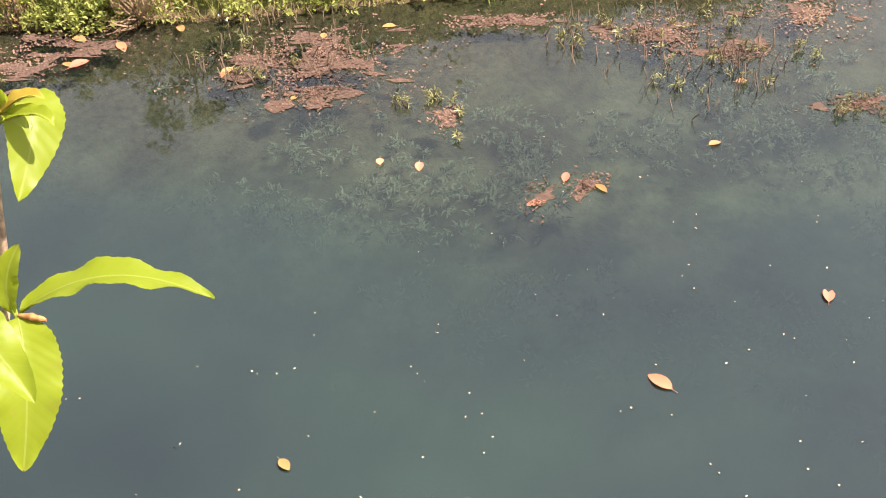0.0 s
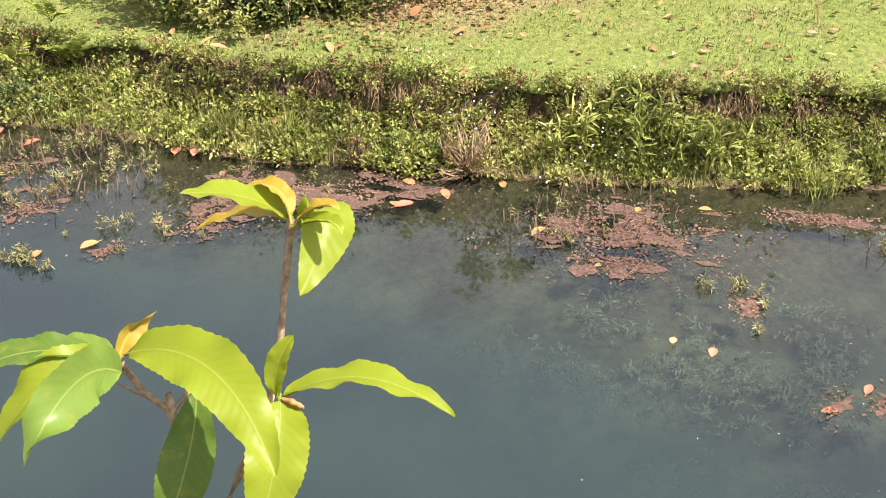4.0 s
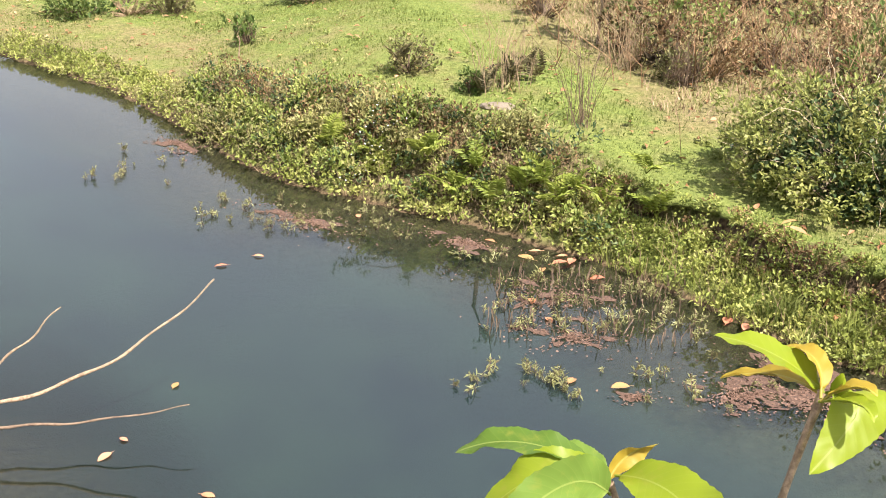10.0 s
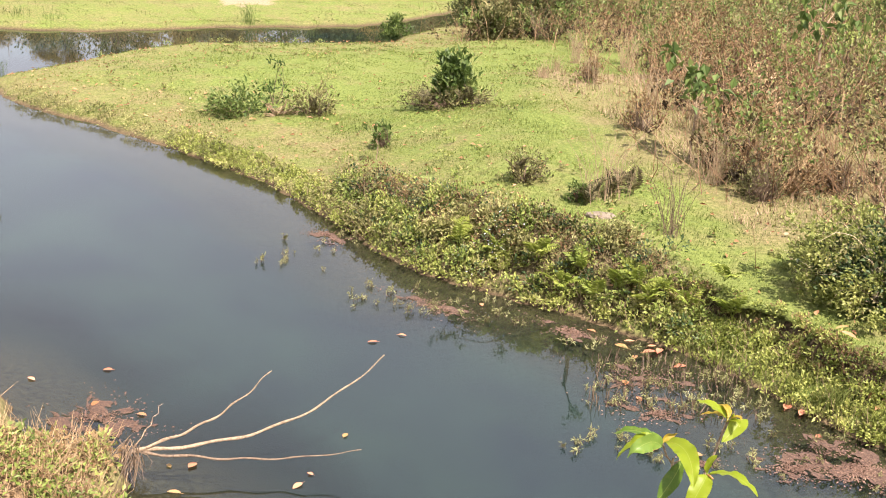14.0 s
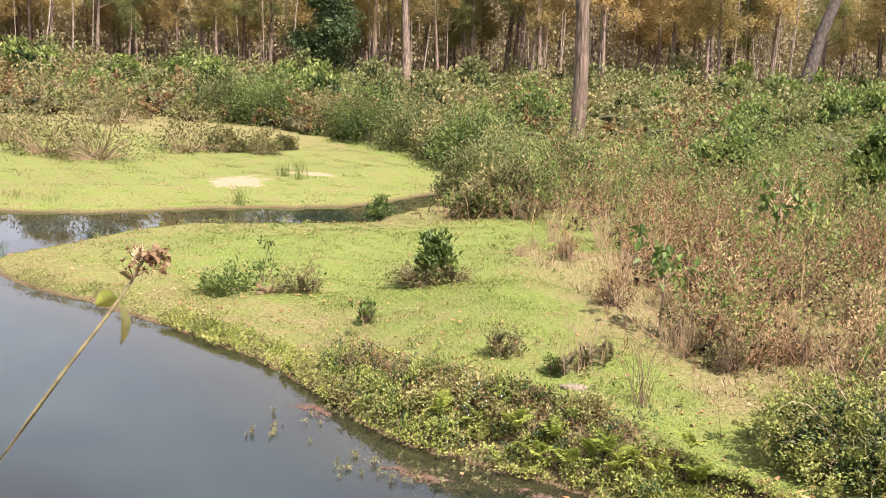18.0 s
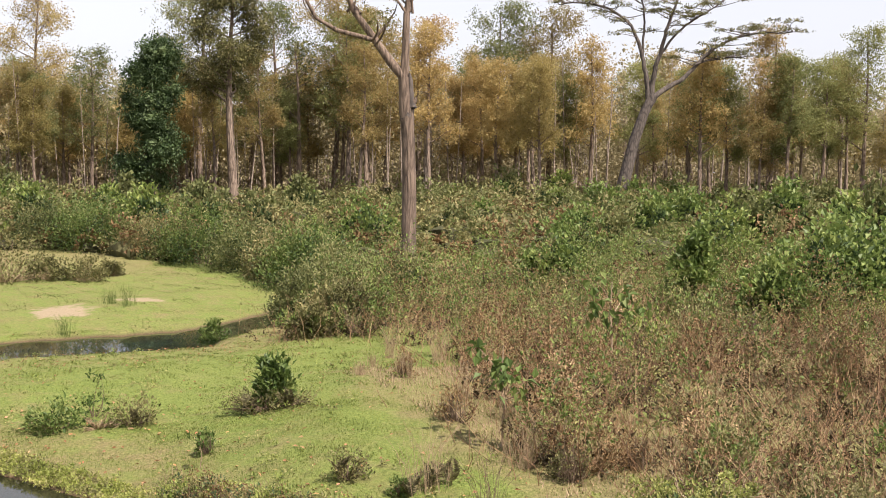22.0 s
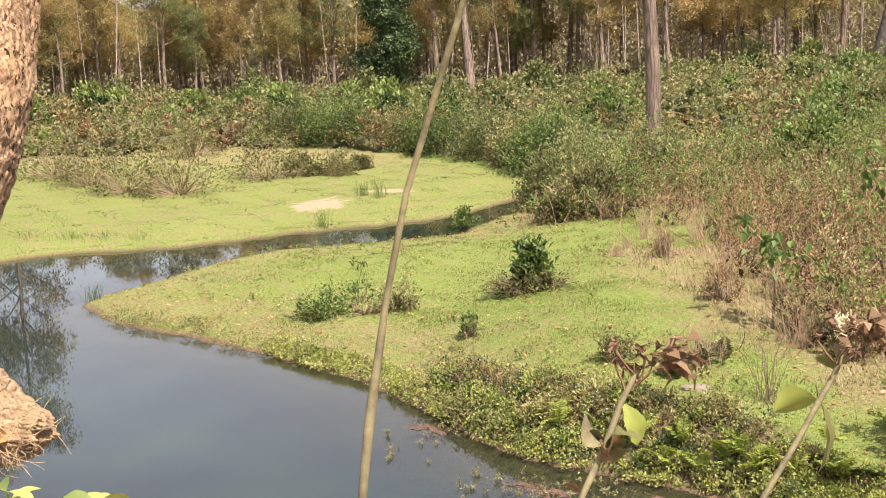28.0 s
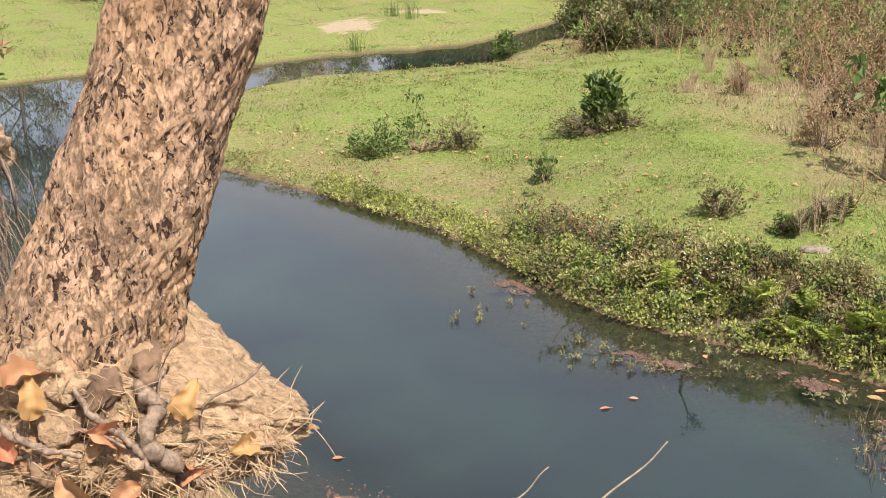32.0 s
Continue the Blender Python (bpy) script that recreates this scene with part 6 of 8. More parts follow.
    st = tubes(bent(b, b + unit(way) * ln[:, None] + [0, 0, 0.01], 4, 0.12, rng), np.full((n, 1), 0.0011) * np.array([1, 1, 0.7, 0.4]), 3)
    tagged(new("straw", np_mesh("straw", *st, M_STRAW)), "straw and dry rootlets strewn over the earth mound", "straw", kind="stuff")
    # matted dead grass down the crumbling face
    b, nm = surface(9000, Vector((-1.4, 1.1, 4.0)), (-3.3, 2.9, 2.1), (-2.1, 3.2, 2.9))
    mat_ = (b[:, 2] < 2.84) & (wob(b[:, :2] * 6 + b[:, 2:] * 5, 1.0) > -0.25)
    b, nm = b[mat_], nm[mat_]
    n = len(b)
    way = np.column_stack([rng.normal(0.35, 0.7, n), rng.normal(-0.1, 0.5, n), rng.normal(-0.7, 0.5, n)]) + nm * 0.35
    ln = rng.uniform(0.05, 0.17, n) * np.where(b[:, 0] > -2.4, 0.5, 1.0)
    st = tubes(bent(b, b + unit(way) * ln[:, None], 4, 0.16, rng), rng.uniform(0.0008, 0.0017, (n, 1)) * np.array([1, 1, 0.7, 0.4]), 3)
    half = len(st[1]) // 2
    tagged(new("dead_grass", np_mesh("dead_grass", st[0], st[1][:half], M_STEM_DRY)), "matted brown dead grass hanging down the crumbling bank", "dead grass", kind="stuff")
    tagged(new("dead_grass", np_mesh("dead_grass", st[0], st[1][half:], M_STRAW)), "pale dead grass hanging down the crumbling bank", "dead grass", kind="stuff")
    n = 2600
    a = rng.uniform(-2.6, 0.9, n)
    b = np.stack([-2.50 + 0.27 * np.cos(a) * rng.uniform(0.8, 1.1, n), 2.98 + 0.26 * np.sin(a), rng.uniform(2.2, 2.66, n)], 1)
    way = np.stack([np.cos(a) + rng.normal(0, 0.5, n), np.sin(a) + rng.normal(0, 0.5, n), rng.normal(-0.5, 0.5, n)], 1)
    st = tubes(bent(b, b + unit(way) * rng.uniform(0.05, 0.19, n)[:, None], 4, 0.15, rng), np.full((n, 1), 0.0011) * np.array([1, 1, 0.7, 0.3]), 3)
    tagged(new("rootlets", np_mesh("rootlets", *st, M_STRAW)), "dry rootlets hanging from the undercut bank", "rootlets", kind="stuff")
    # clods broken from the crumbling face
    kinds = []
    for q in range(6):
        bm = bmesh.new()
        bmesh.ops.create_icosphere(bm, subdivisions=3, radius=1)
        for v in bm.verts:
            c = v.co.copy()
            o = Vector((q * 4.7, q * 2.3, 1))
            d_ = 0.55 * noise.noise(c * 1.3 + o) + 0.3 * noise.noise(c * 3.1 + o) + 0.12 * noise.noise(c * 7 + o)
            v.co = Vector((c.x * 1.25, c.y * 0.9, c.z * 0.62)) * (1 + d_)
        me = bpy.data.meshes.new("clod")
        bm.to_mesh(me)
        bm.free()
        me.materials.append(M_SOIL_DARK if q == 0 else M_SOIL)
        for p in me.polygons:
            p.use_smooth = True
        kinds.append(me)
    cp, cn = surface(230, Vector((-1.36, 1.18, 3.93)), (-3.4, 3.0, 2.3), (-2.36, 3.2, 3.06))
    for a_, n_ in zip(cp, cn):
        s_ = 0.008 + 0.05 * rng.uniform(0, 1) ** 2.6
        o = part("clod", kinds[rng.integers(0, 6)], crumbling)
        o.matrix_basis = Matrix.Translation(Vector(a_) + Vector(n_) * s_ * 0.15 - crumbling.location) @ Vector(n_).to_track_quat("Z", "Y").to_matrix().to_4x4() @ pose(0, 0, 0, rng.normal(0, 25), rng.normal(0, 25), rng.uniform(0, 360)) @ Matrix.Diagonal((s_, s_, s_, 1))
    # roots that cross the crumbling face
    rb, rn = surface(7, Vector((-1.36, 1.18, 3.93)), (-3.05, 3.0, 2.4), (-2.2, 3.2, 2.95))
    M_ROOT = plain_mat("grey_root", (0.07, 0.047, 0.03), (0.24, 0.168, 0.11), 60)
    rt = thing("root_tangle", (0, 0, 0), "grey gnarled roots crossing the crumbling earth face", "roots")
    for q, (a_, n_) in enumerate(zip(rb, rn)):
        u = np.linspace(0, 1, 18)[:, None]
        d_ = np.array([rng.normal(0.3, 1), rng.normal(0, 0.5), rng.normal(-0.6, 0.6)])
        d_ = unit(d_ - n_ * (d_ @ n_))
        s_ = np.cross(n_, d_)
        ln2 = a_ + d_ * (u - 0.5) * rng.uniform(0.2, 0.5) + s_ * (0.04 * np.sin(u * 6 + q) + 0.012 * np.sin(u * 17 + 2 * q)) + n_ * (0.004 - 0.08 * (u - 0.5) ** 2)
        part("root", np_mesh("root", *tubes(ln2[None], rng.uniform(0.003, 0.009) * (1 - 0.6 * u.T), 6), M_ROOT, True), rt)
    for nm, pts, rad, words in (("root", ((-2.40, 3.10, 2.99), (-2.365, 3.06, 2.985), (-2.335, 3.07, 2.955), (-2.355, 3.02, 2.925), (-2.335, 3.01, 2.885), (-2.30, 3.04, 2.85), (-2.31, 3.07, 2.79)), (0.010, 0.017, 0.019, 0.016, 0.020, 0.017, 0.008), "thick pale gnarled root bent over the edge"),
                               ("root", ((-2.47, 2.99, 3.02), (-2.42, 2.955, 2.985), (-2.395, 2.985, 2.945), (-2.35, 2.985, 2.905), (-2.33, 2.99, 2.85)), (0.004, 0.007, 0.008, 0.007, 0.004), "grey root running down the face"),
                               ("root", ((-2.62, 2.92, 3.00), (-2.56, 2.90, 2.965), (-2.50, 2.90, 2.94), (-2.43, 2.92, 2.92)), (0.005, 0.008, 0.008, 0.004), "grey root running down the face")):
        pts = np.array(pts)
        q = np.linspace(0, len(pts) - 1, 40)
        ln3 = np.stack([np.interp(q, np.arange(len(pts)), pts[:, c]) for c in range(3)], 1)
        for _ in range(5):
            ln3[1:-1] = (ln3[:-2] + 2 * ln3[1:-1] + ln3[2:]) / 4
        r3 = np.interp(q, np.arange(len(pts)), rad) * (1 + 0.16 * np.sin(q * 7.0) + 0.10 * np.sin(q * 17.0 + 1))
        part(nm, np_mesh(nm, *tubes((ln3 + rng.normal(0, 0.0015, ln3.shape))[None], r3[None], 12), M_ROOT, True), rt, words)
    # withered leaves caught on the mound
    lp, ln_ = surface(36, Vector((-1.36, 1.18, 3.93)), (-3.3, 3.0, 2.35), (-2.4, 3.2, 2.98))
    MOUND_LEAVES.extend((tuple(a_), tuple(b_)) for a_, b_ in zip(lp, ln_))
    # dry weeds on the spur by the water
    q = np.stack([rng.normal(-3.2, 0.45, 1900), rng.normal(6.1, 0.55, 1900)], 1)
    q = q[~inside(q, POND)]
    b = on_ground(q, -0.01)
    n = len(b)
    h = rng.uniform(0.05, 0.22, n)
    tip = b + np.stack([rng.normal(0, 0.5, n) * h, rng.normal(0, 0.5, n) * h, h], 1)
    tagged(new("spur_stalks", np_mesh("spur_stalks", *tubes(bent(b, tip, 3, 0.12, rng), np.full((n, 1), 0.0022) * np.array([1, 0.8, 0.4]), 3), M_STRAW)), "dry stalks and straw on the near spur of bank", "dry stalks", kind="stuff")
    for name, mat, k, label in (("spur_herbs", M_BANK_GREEN, 260, "green and yellow herbs on the near spur of bank"), ("spur_litter", M_LEAF_DRY, 170, "brown withered herbs on the near spur of bank")):
        c = b[rng.integers(0, n, k)] + [0, 0, 0.03]
        tagged(new(name, np_mesh(name, *scatter_leaves(rng, c, rng.uniform(0.05, 0.1, k), 16, 0.035), mat)), label, "undergrowth", kind="stuff")
    q = np.stack([rng.normal(-4.8, 0.6, 900), rng.normal(6.1, 0.6, 900)], 1)
    q = q[~inside(q, POND) & (q[:, 1] < 6.7)]
    c = on_ground(q, 0.05)[:160]
    tagged(new("bank_weeds", np_mesh("bank_weeds", *scatter_leaves(rng, c, rng.uniform(0.08, 0.2, len(c)), 26, 0.05), M_LEAF_GREEN)), "green weeds along the near bank behind the tree", "undergrowth", kind="stuff")
    # pale sticks that lean out over the water
    base = np.array([-2.86, 6.72, 0.16])
    ob = thing("bare_branch", tuple(base), "bare pale branch forking low over the water from the bank", "branch")
    for i, (tip, r0, bow) in enumerate((((-1.385, 7.30, 0.74), 0.017, (0.12, 0, -0.14)), ((-1.465, 7.06, 0.18), 0.013, (0.05, 0, -0.05)), ((-2.045, 7.02, 0.68), 0.014, (0.06, 0, -0.05)), ((-2.73, 6.92, 0.42), 0.006, (0.02, 0, 0.02)))):
        u = np.linspace(0, 1, 44)[:, None]
        ln = (np.array(tip) - base) * u + np.array(bow) * np.sin(np.pi * u) + 0.006 * np.sin(u * np.array([23, 31, 27]) + i)
        rr = 0.8 * r0 * (1 - 0.72 * u[:, 0]) * (1 + 0.10 * np.sin(u[:, 0] * 40) + 0.10 * np.sin(u[:, 0] * 97 + i))
        part("stick", np_mesh("stick", *tubes(ln[None], rr[None], 7), M_STICK_DARK if i == 1 else M_STICK, True), ob)
    k = 60
    b = np.tile([0, 0, 0.02], (k, 1)) + rng.normal(0, 0.03, (k, 3))
    e = b + np.stack([rng.normal(0.0, 0.08, k), rng.normal(-0.1, 0.08, k), rng.uniform(-0.22, -0.05, k)], 1)
    tagged(part("root_clump", np_mesh("root_clump", *tubes(bent(b, e, 4, 0.15, rng), np.full((k, 4), 0.004) * np.array([1, 0.9, 0.6, 0.3]), 4), M_STEM_BROWN), ob), kind="stuff")

# ---- the planted far bank ----
def along(line, n, rng, lo, hi):
    """Random points on the land side of a shore line, between lo and hi metres from it."""
    line = np.array(line, float)
    seg = np.diff(line, axis=0)
    ln = np.linalg.norm(seg, axis=1)
    i = rng.choice(len(seg), n, p=ln / ln.sum())
    t = rng.uniform(0, 1, n)
    nrm = np.stack([seg[i, 1], -seg[i, 0]], 1) / ln[i, None]
    return line[i] + seg[i] * t[:, None] + nrm * rng.uniform(lo, hi, n)[:, None]


BANK = [p for p in SHORE_FAR if -9.6 < p[0] < 6.6 and p[1] < 18]


def bank_cover():
    rng = np.random.default_rng(71)
    # low leafy cover: lime herbs at the foot, olive and brown undershrubs above, dark green leaves low down painted in
    # as shade
    sets = (("lime_herbs", M_LEAF_LIME, 1000, -0.05, 0.36, (-6, 6.6), 0.03, 0.08, 20, 0.034, "bright green low herbs along the waterline"),
            ("olive_undershrub", M_BANK_OLIVE, 300, 0.05, 0.78, (-3.3, 0.6), 0.05, 0.13, 34, 0.036, "dense olive undershrub covering the bank"),
            ("brown_undershrub", M_LEAF_DRY, 230, 0.3, 0.85, (-3.0, 0.4), 0.05, 0.13, 26, 0.03, "withered brown undershrub on the bank"),
            ("green_undershrub", M_BANK_GREEN, 180, 0.0, 0.5, (-3.2, 0.8), 0.05, 0.12, 32, 0.042, "fresh green leafy undershrub on the bank"),
            ("scarp_herbs", M_LEAF_LIME, 520, 0.08, 0.42, (0.7, 6.6), 0.03, 0.075, 24, 0.03, "small green herbs hanging over the earth step"),
            ("scarp_litter", M_BANK_GREEN, 170, 0.2, 0.5, (0.6, 6.6), 0.03, 0.07, 22, 0.024, "olive herbs overhanging the earth step"),
            ("lime_sprigs", M_LEAF_LIME, 130, 0.12, 0.72, (-3.2, 0.7), 0.035, 0.08, 22, 0.034, "bright green sprigs through the bank's undergrowth"),
            ("undershrub_shade", M_LEAF_DARK, 130, 0.05, 0.8, (-3.2, 0.7), 0.05, 0.12, 26, 0.04, "low leaves coloured dark as shade in the bank's undergrowth"),
            ("lip_herbs", M_BANK_OLIVE, 260, -0.03, 0.35, (-9.6, -3.0), 0.05, 0.10, 14, 0.035, "low weeds along the lip of the point"))
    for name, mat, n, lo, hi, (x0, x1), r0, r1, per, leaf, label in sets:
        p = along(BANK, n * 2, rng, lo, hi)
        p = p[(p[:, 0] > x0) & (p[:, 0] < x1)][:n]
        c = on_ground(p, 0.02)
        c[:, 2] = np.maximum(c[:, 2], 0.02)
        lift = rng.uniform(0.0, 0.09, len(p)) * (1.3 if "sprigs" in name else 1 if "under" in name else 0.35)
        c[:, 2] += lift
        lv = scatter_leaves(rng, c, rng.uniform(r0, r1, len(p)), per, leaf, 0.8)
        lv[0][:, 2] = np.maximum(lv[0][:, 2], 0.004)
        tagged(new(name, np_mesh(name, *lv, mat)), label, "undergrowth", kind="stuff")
    # rounded undershrubs that make the bank lumpy
    q = along([v for v in BANK if -3.3 < v[0] < 0.55], 20, rng, 0.12, 0.8)
    for i, (x, y) in enumerate(q):
        m, words = ((M_BANK_OLIVE, "olive"), (M_BANK_OLIVE, "olive"), (M_BANK_GREEN, "green"), (M_LEAF_LIME, "bright green"))[i % 4]
        r = rng.uniform(0.12, 0.24)
        bush("bank_shrub", x, y, r, r, r * rng.uniform(0.9, 1.3), m, f"low rounded {words} shrub crowding the bank", 36, 20, 0.042, 18, M_STEM_BROWN, 600 + i, 0.2, group="shrubs crowding the bank")
    q = along([v for v in BANK if 1.5 < v[0] < 6.6], 22, rng, 0.06, 0.34)
    for i, (x, y) in enumerate(q):
        r = rng.uniform(0.07, 0.13)
        bush("bank_herb", x, y, r, r, r * rng.uniform(0.9, 1.3), (M_LEAF_LIME, M_BANK_GREEN, M_BANK_OLIVE)[i % 3], "leafy herb clump at the foot of the earth step", 22, 18, 0.038, 8, seed=640 + i, spread=0.2, group="herb clumps at the earth step")
    p = along(BANK, 5200, rng, -0.02, 0.9)
    p = p[(p[:, 0] > -3.4) & ((p[:, 0] < 0.4) | (step_off(p) < 0.02))]
    b = on_ground(p, -0.02)
    h = rng.uniform(0.05, 0.24, len(p))
    tip = b + np.stack([rng.normal(0, 0.4, len(p)) * h, rng.normal(0, 0.4, len(p)) * h, h], 1)
    tagged(new("bank_stalks", np_mesh("bank_stalks", *tubes(bent(b, tip, 3, 0.1, rng), np.full((len(p), 1), 0.0022) * np.array([1, 0.8, 0.4]), 3), M_STEM_DRY)), "thin dry stalks through the bank's undergrowth", "dry stalks", kind="stuff")
    # ragged turf brow that juts over the earth step in broken lengths
    line = np.array([v for v in BANK if v[0] > 0.5], float)
    seg = np.diff(line, axis=0)
    ln = np.linalg.norm(seg, axis=1)
    u = np.arange(0, ln.sum(), 0.03)
    at = np.concatenate([[0], np.cumsum(ln)])
    k = np.clip(np.searchsorted(at, u, "right") - 1, 0, len(seg) - 1)
    foot = line[k] + seg[k] * ((u - at[k]) / ln[k])[:, None]
    nrm = np.stack([seg[k, 1], -seg[k, 0]], 1) / ln[k, None]
    nrm = np.stack([np.convolve(np.pad(nrm[:, c], 8, "edge"), np.ones(17) / 17, "valid") for c in (0, 1)], 1)
    steps = np.linspace(0.1, 0.9, 81)
    off = np.stack([step_off(foot + nrm * d) for d in steps], 1)
    back = steps[np.argmax(off > 0.10, axis=1)]
    keep = (wob(foot, 2.1, 3.0) > -0.35) & (off.max(1) > 0.10)
    jut = 0.07 + 0.05 * wob(foot, 6.0, 1.0) + rng.uniform(-0.02, 0.03, len(u))
    inner, outer = foot + nrm * (back + 0.04)[:, None], foot + nrm * (back - jut)[:, None]
    zi = ground_z(inner)
    rows = [np.column_stack([inner, zi + 0.004]), np.column_stack([foot + nrm * (back - jut * 0.5)[:, None], zi - 0.004]), np.column_stack([outer, zi - 0.035 + rng.uniform(-0.02, 0.01, len(u))]), np.column_stack([foot + nrm * (back - 0.01)[:, None], zi - 0.075])]
    v = np.stack(rows, 1).reshape(-1, 3)
    a = np.arange(len(u) - 1)
    a = a[keep[:-1] & keep[1:]] * 4
    f = np.concatenate([np.stack([a + q, a + 4 + q, a + 5 + q, a + 1 + q], 1) for q in range(3)])
    tagged(new("turf_brow", np_mesh("turf_brow", v, f, M_GROUND, True)), "ragged overhanging turf along the earth step", "turf", kind="stuff")
    # turf that hangs over the brow of the earth step
    p = along(BANK, 40000, rng, 0.2, 0.8)
    k = step_off(p)
    p = p[(p[:, 0] > 0.6) & (k > 0.06) & (k < 0.13)]
    b = on_ground(p, 0.0)
    b[:, 2] = np.maximum(b[:, 2], ground_z(p + 0.1 * np.array([0.55, 0.83])) - 0.03)
    h = rng.uniform(0.03, 0.09, len(p))
    out = -unit(np.column_stack([p - (p + 0.0), np.zeros(len(p))]) + np.array([0.55, 0.83, 0]))
    tip = b + (out * rng.uniform(0.1, 1.0, (len(p), 1)) + rng.normal(0, 0.5, b.shape)) * h[:, None] + [0, 0, 0.012]
    side = unit(np.cross(tip - b, [0, 0, 1.0])) * 0.004
    v = np.stack([b - side, b + side, tip], 1).reshape(-1, 3)
    tagged(new("hanging_turf", np_mesh("hanging_turf", v, np.arange(len(v)).reshape(-1, 3), M_GRASS)), "fringe of turf hanging over the earth step", "turf", kind="stuff")
    # crumbling face of the step: brown root fringe, dry scraps and small herbs, with gaps
    p = along(BANK, 60000, rng, 0.1, 0.85)
    k = step_off(p)
    p = p[(p[:, 0] > 0.5) & (k > -0.03) & (k < 0.11)]
    gap = wob(p, 2.3, 6.0) + 0.5 * wob(p, 6.1, 2.0)
    q = p[gap > 0.35][:2000]
    inw = np.array([0.55, 0.83])
    b = on_ground(q, 0.0)
    b[:, 2] = np.maximum(b[:, 2], ground_z(q + 0.10 * inw) - rng.uniform(0.01, 0.10, len(q)))
    drop = np.column_stack([-inw[None] * rng.uniform(0.0, 0.05, (len(q), 1)) + rng.normal(0, 0.018, (len(q), 2)), -rng.uniform(0.03, 0.10, len(q))])
    st = tubes(bent(b - [0.02, 0.03, 0], b + drop - [0.02, 0.03, 0], 3, 0.12, rng), rng.uniform(0.0015, 0.004, (len(q), 1)) * np.array([1, 0.8, 0.3]), 3)
    half = len(st[1]) // 2
    M_FRINGE = plain_mat("root_fringe", (0.09, 0.058, 0.03), (0.27, 0.18, 0.095), 30)
    tagged(new("root_fringe", np_mesh("root_fringe", st[0], st[1][:half], M_FRINGE)), "dark brown roots and soil hanging from the earth step", "roots", kind="stuff")
    tagged(new("root_fringe", np_mesh("root_fringe", st[0], st[1][half:], M_STRAW)), "dry brown rootlets hanging from the earth step", "roots", kind="stuff")
    for name, mat, n, leaf, label in (("step_scraps", M_LEAF_DRY, 260, 0.024, "crumbs of brown turf and dead leaf on the earth step"), ("step_leaves", M_LEAF_LIME, 330, 0.028, "small fresh green herbs growing on the earth step"), ("step_sprigs", M_BANK_GREEN, 160, 0.03, "green sprigs growing out of the earth step")):
        c = on_ground(p[rng.integers(0, len(p), n)], 0.03) - [0.03, 0.045, 0]
        tagged(new(name, np_mesh(name, *scatter_leaves(rng, c, rng.uniform(0.03, 0.06, n), 18, leaf, 0.8), mat)), label, "undergrowth", kind="stuff")
    # fine grass between the herbs at the foot of the step
    p = along(BANK, 16000, rng, -0.03, 0.42)
    p = p[(p[:, 0] > 0.6) & (wob(p, 2.7, 3.0) > -0.35) & (step_off(p) < 0.0)]
    b = on_ground(p, -0.005)
    b[:, 2] = np.maximum(b[:, 2], 0.0)
    h = rng.uniform(0.05, 0.15, len(p))
    tip = b + np.column_stack([rng.normal(0, 0.45, (len(p), 2)) * h[:, None], h])
    side = unit(np.column_stack([rng.normal(0, 1, (len(p), 2)), np.zeros(len(p))])) * 0.003
    v = np.stack([b - side, b + side, tip], 1).reshape(-1, 3)
    tagged(new("bank_grass", np_mesh("bank_grass", v, np.arange(len(v)).reshape(-1, 3), M_LEAF_LIME)), "fine bright grass between the herbs at the waterline", "grass", kind="stuff")
    # white florets in the dark herbs
    for name, (cx, cy), n in (("white_florets", (-1.1, 10.85), 46), ("white_florets", (3.6, 7.35), 60), ("white_florets", (2.9, 8.0), 30)):
        q = np.array([cx, cy]) + rng.normal(0, 0.17, (n, 2))
        c = on_ground(q, 0.17) + np.column_stack([np.zeros((n, 2)), rng.uniform(-0.03, 0.1, n)])
        fl = leaf_quads(c, rng.normal(0, 1, (n, 3)), 0.014, 0.013, rng)
        tagged(new(name, np_mesh(name, *fl, plain_mat("floret_white", (0.62, 0.62, 0.66), (0.8, 0.8, 0.82)))), "tiny white florets among the dark bank herbs", "flowers", kind="stuff")


bank_cover()


def ferns():
    rng = np.random.default_rng(73)
    M_FERN = leaf_mat("fern_leaf", [(0.15, (0.14, 0.19, 0.03)), (0.5, (0.25, 0.30, 0.055)), (0.85, (0.38, 0.39, 0.10))], 0.45, 0.5)
    fr = [np_mesh("frond", *frond(rng, L), M_FERN) for L in (0.22, 0.28, 0.33)]
    spots = ((-0.46, 10.45, 0.08), (0.02, 10.32, 0.16), (0.23, 10.2, 0.2), (-0.10, 10.25, 0.12), (0.92, 10.0, 0.28), (0.45, 10.12, 0.2), (0.64, 9.98, 0.2), (-0.70, 10.7, 0.2), (-0.26, 10.52, 0.2), (0.33, 10.08, 0.16), (1.0, 9.8, 0.2), (-1.5, 11.1, 0.2), (-1.1, 10.9, 0.18))
    for x, y, lift in spots:
        z = float(ground_z((x, y))[0])
        ob = thing("fern", (x, y, max(z, 0.02)), "bright yellow-green fern on the bank above the water", "fern", "ferns on the bank")
        for q in range(rng.integers(4, 7)):
            o = part("frond", fr[rng.integers(0, 3)], ob)
            o.matrix_basis = Matrix.Translation((0, 0, lift * 0.5)) @ pose(0, 0, 0, rng.uniform(-25, 25), rng.uniform(-55, -8), rng.uniform(0, 360) if q > 1 else rng.uniform(230, 310))


ferns()


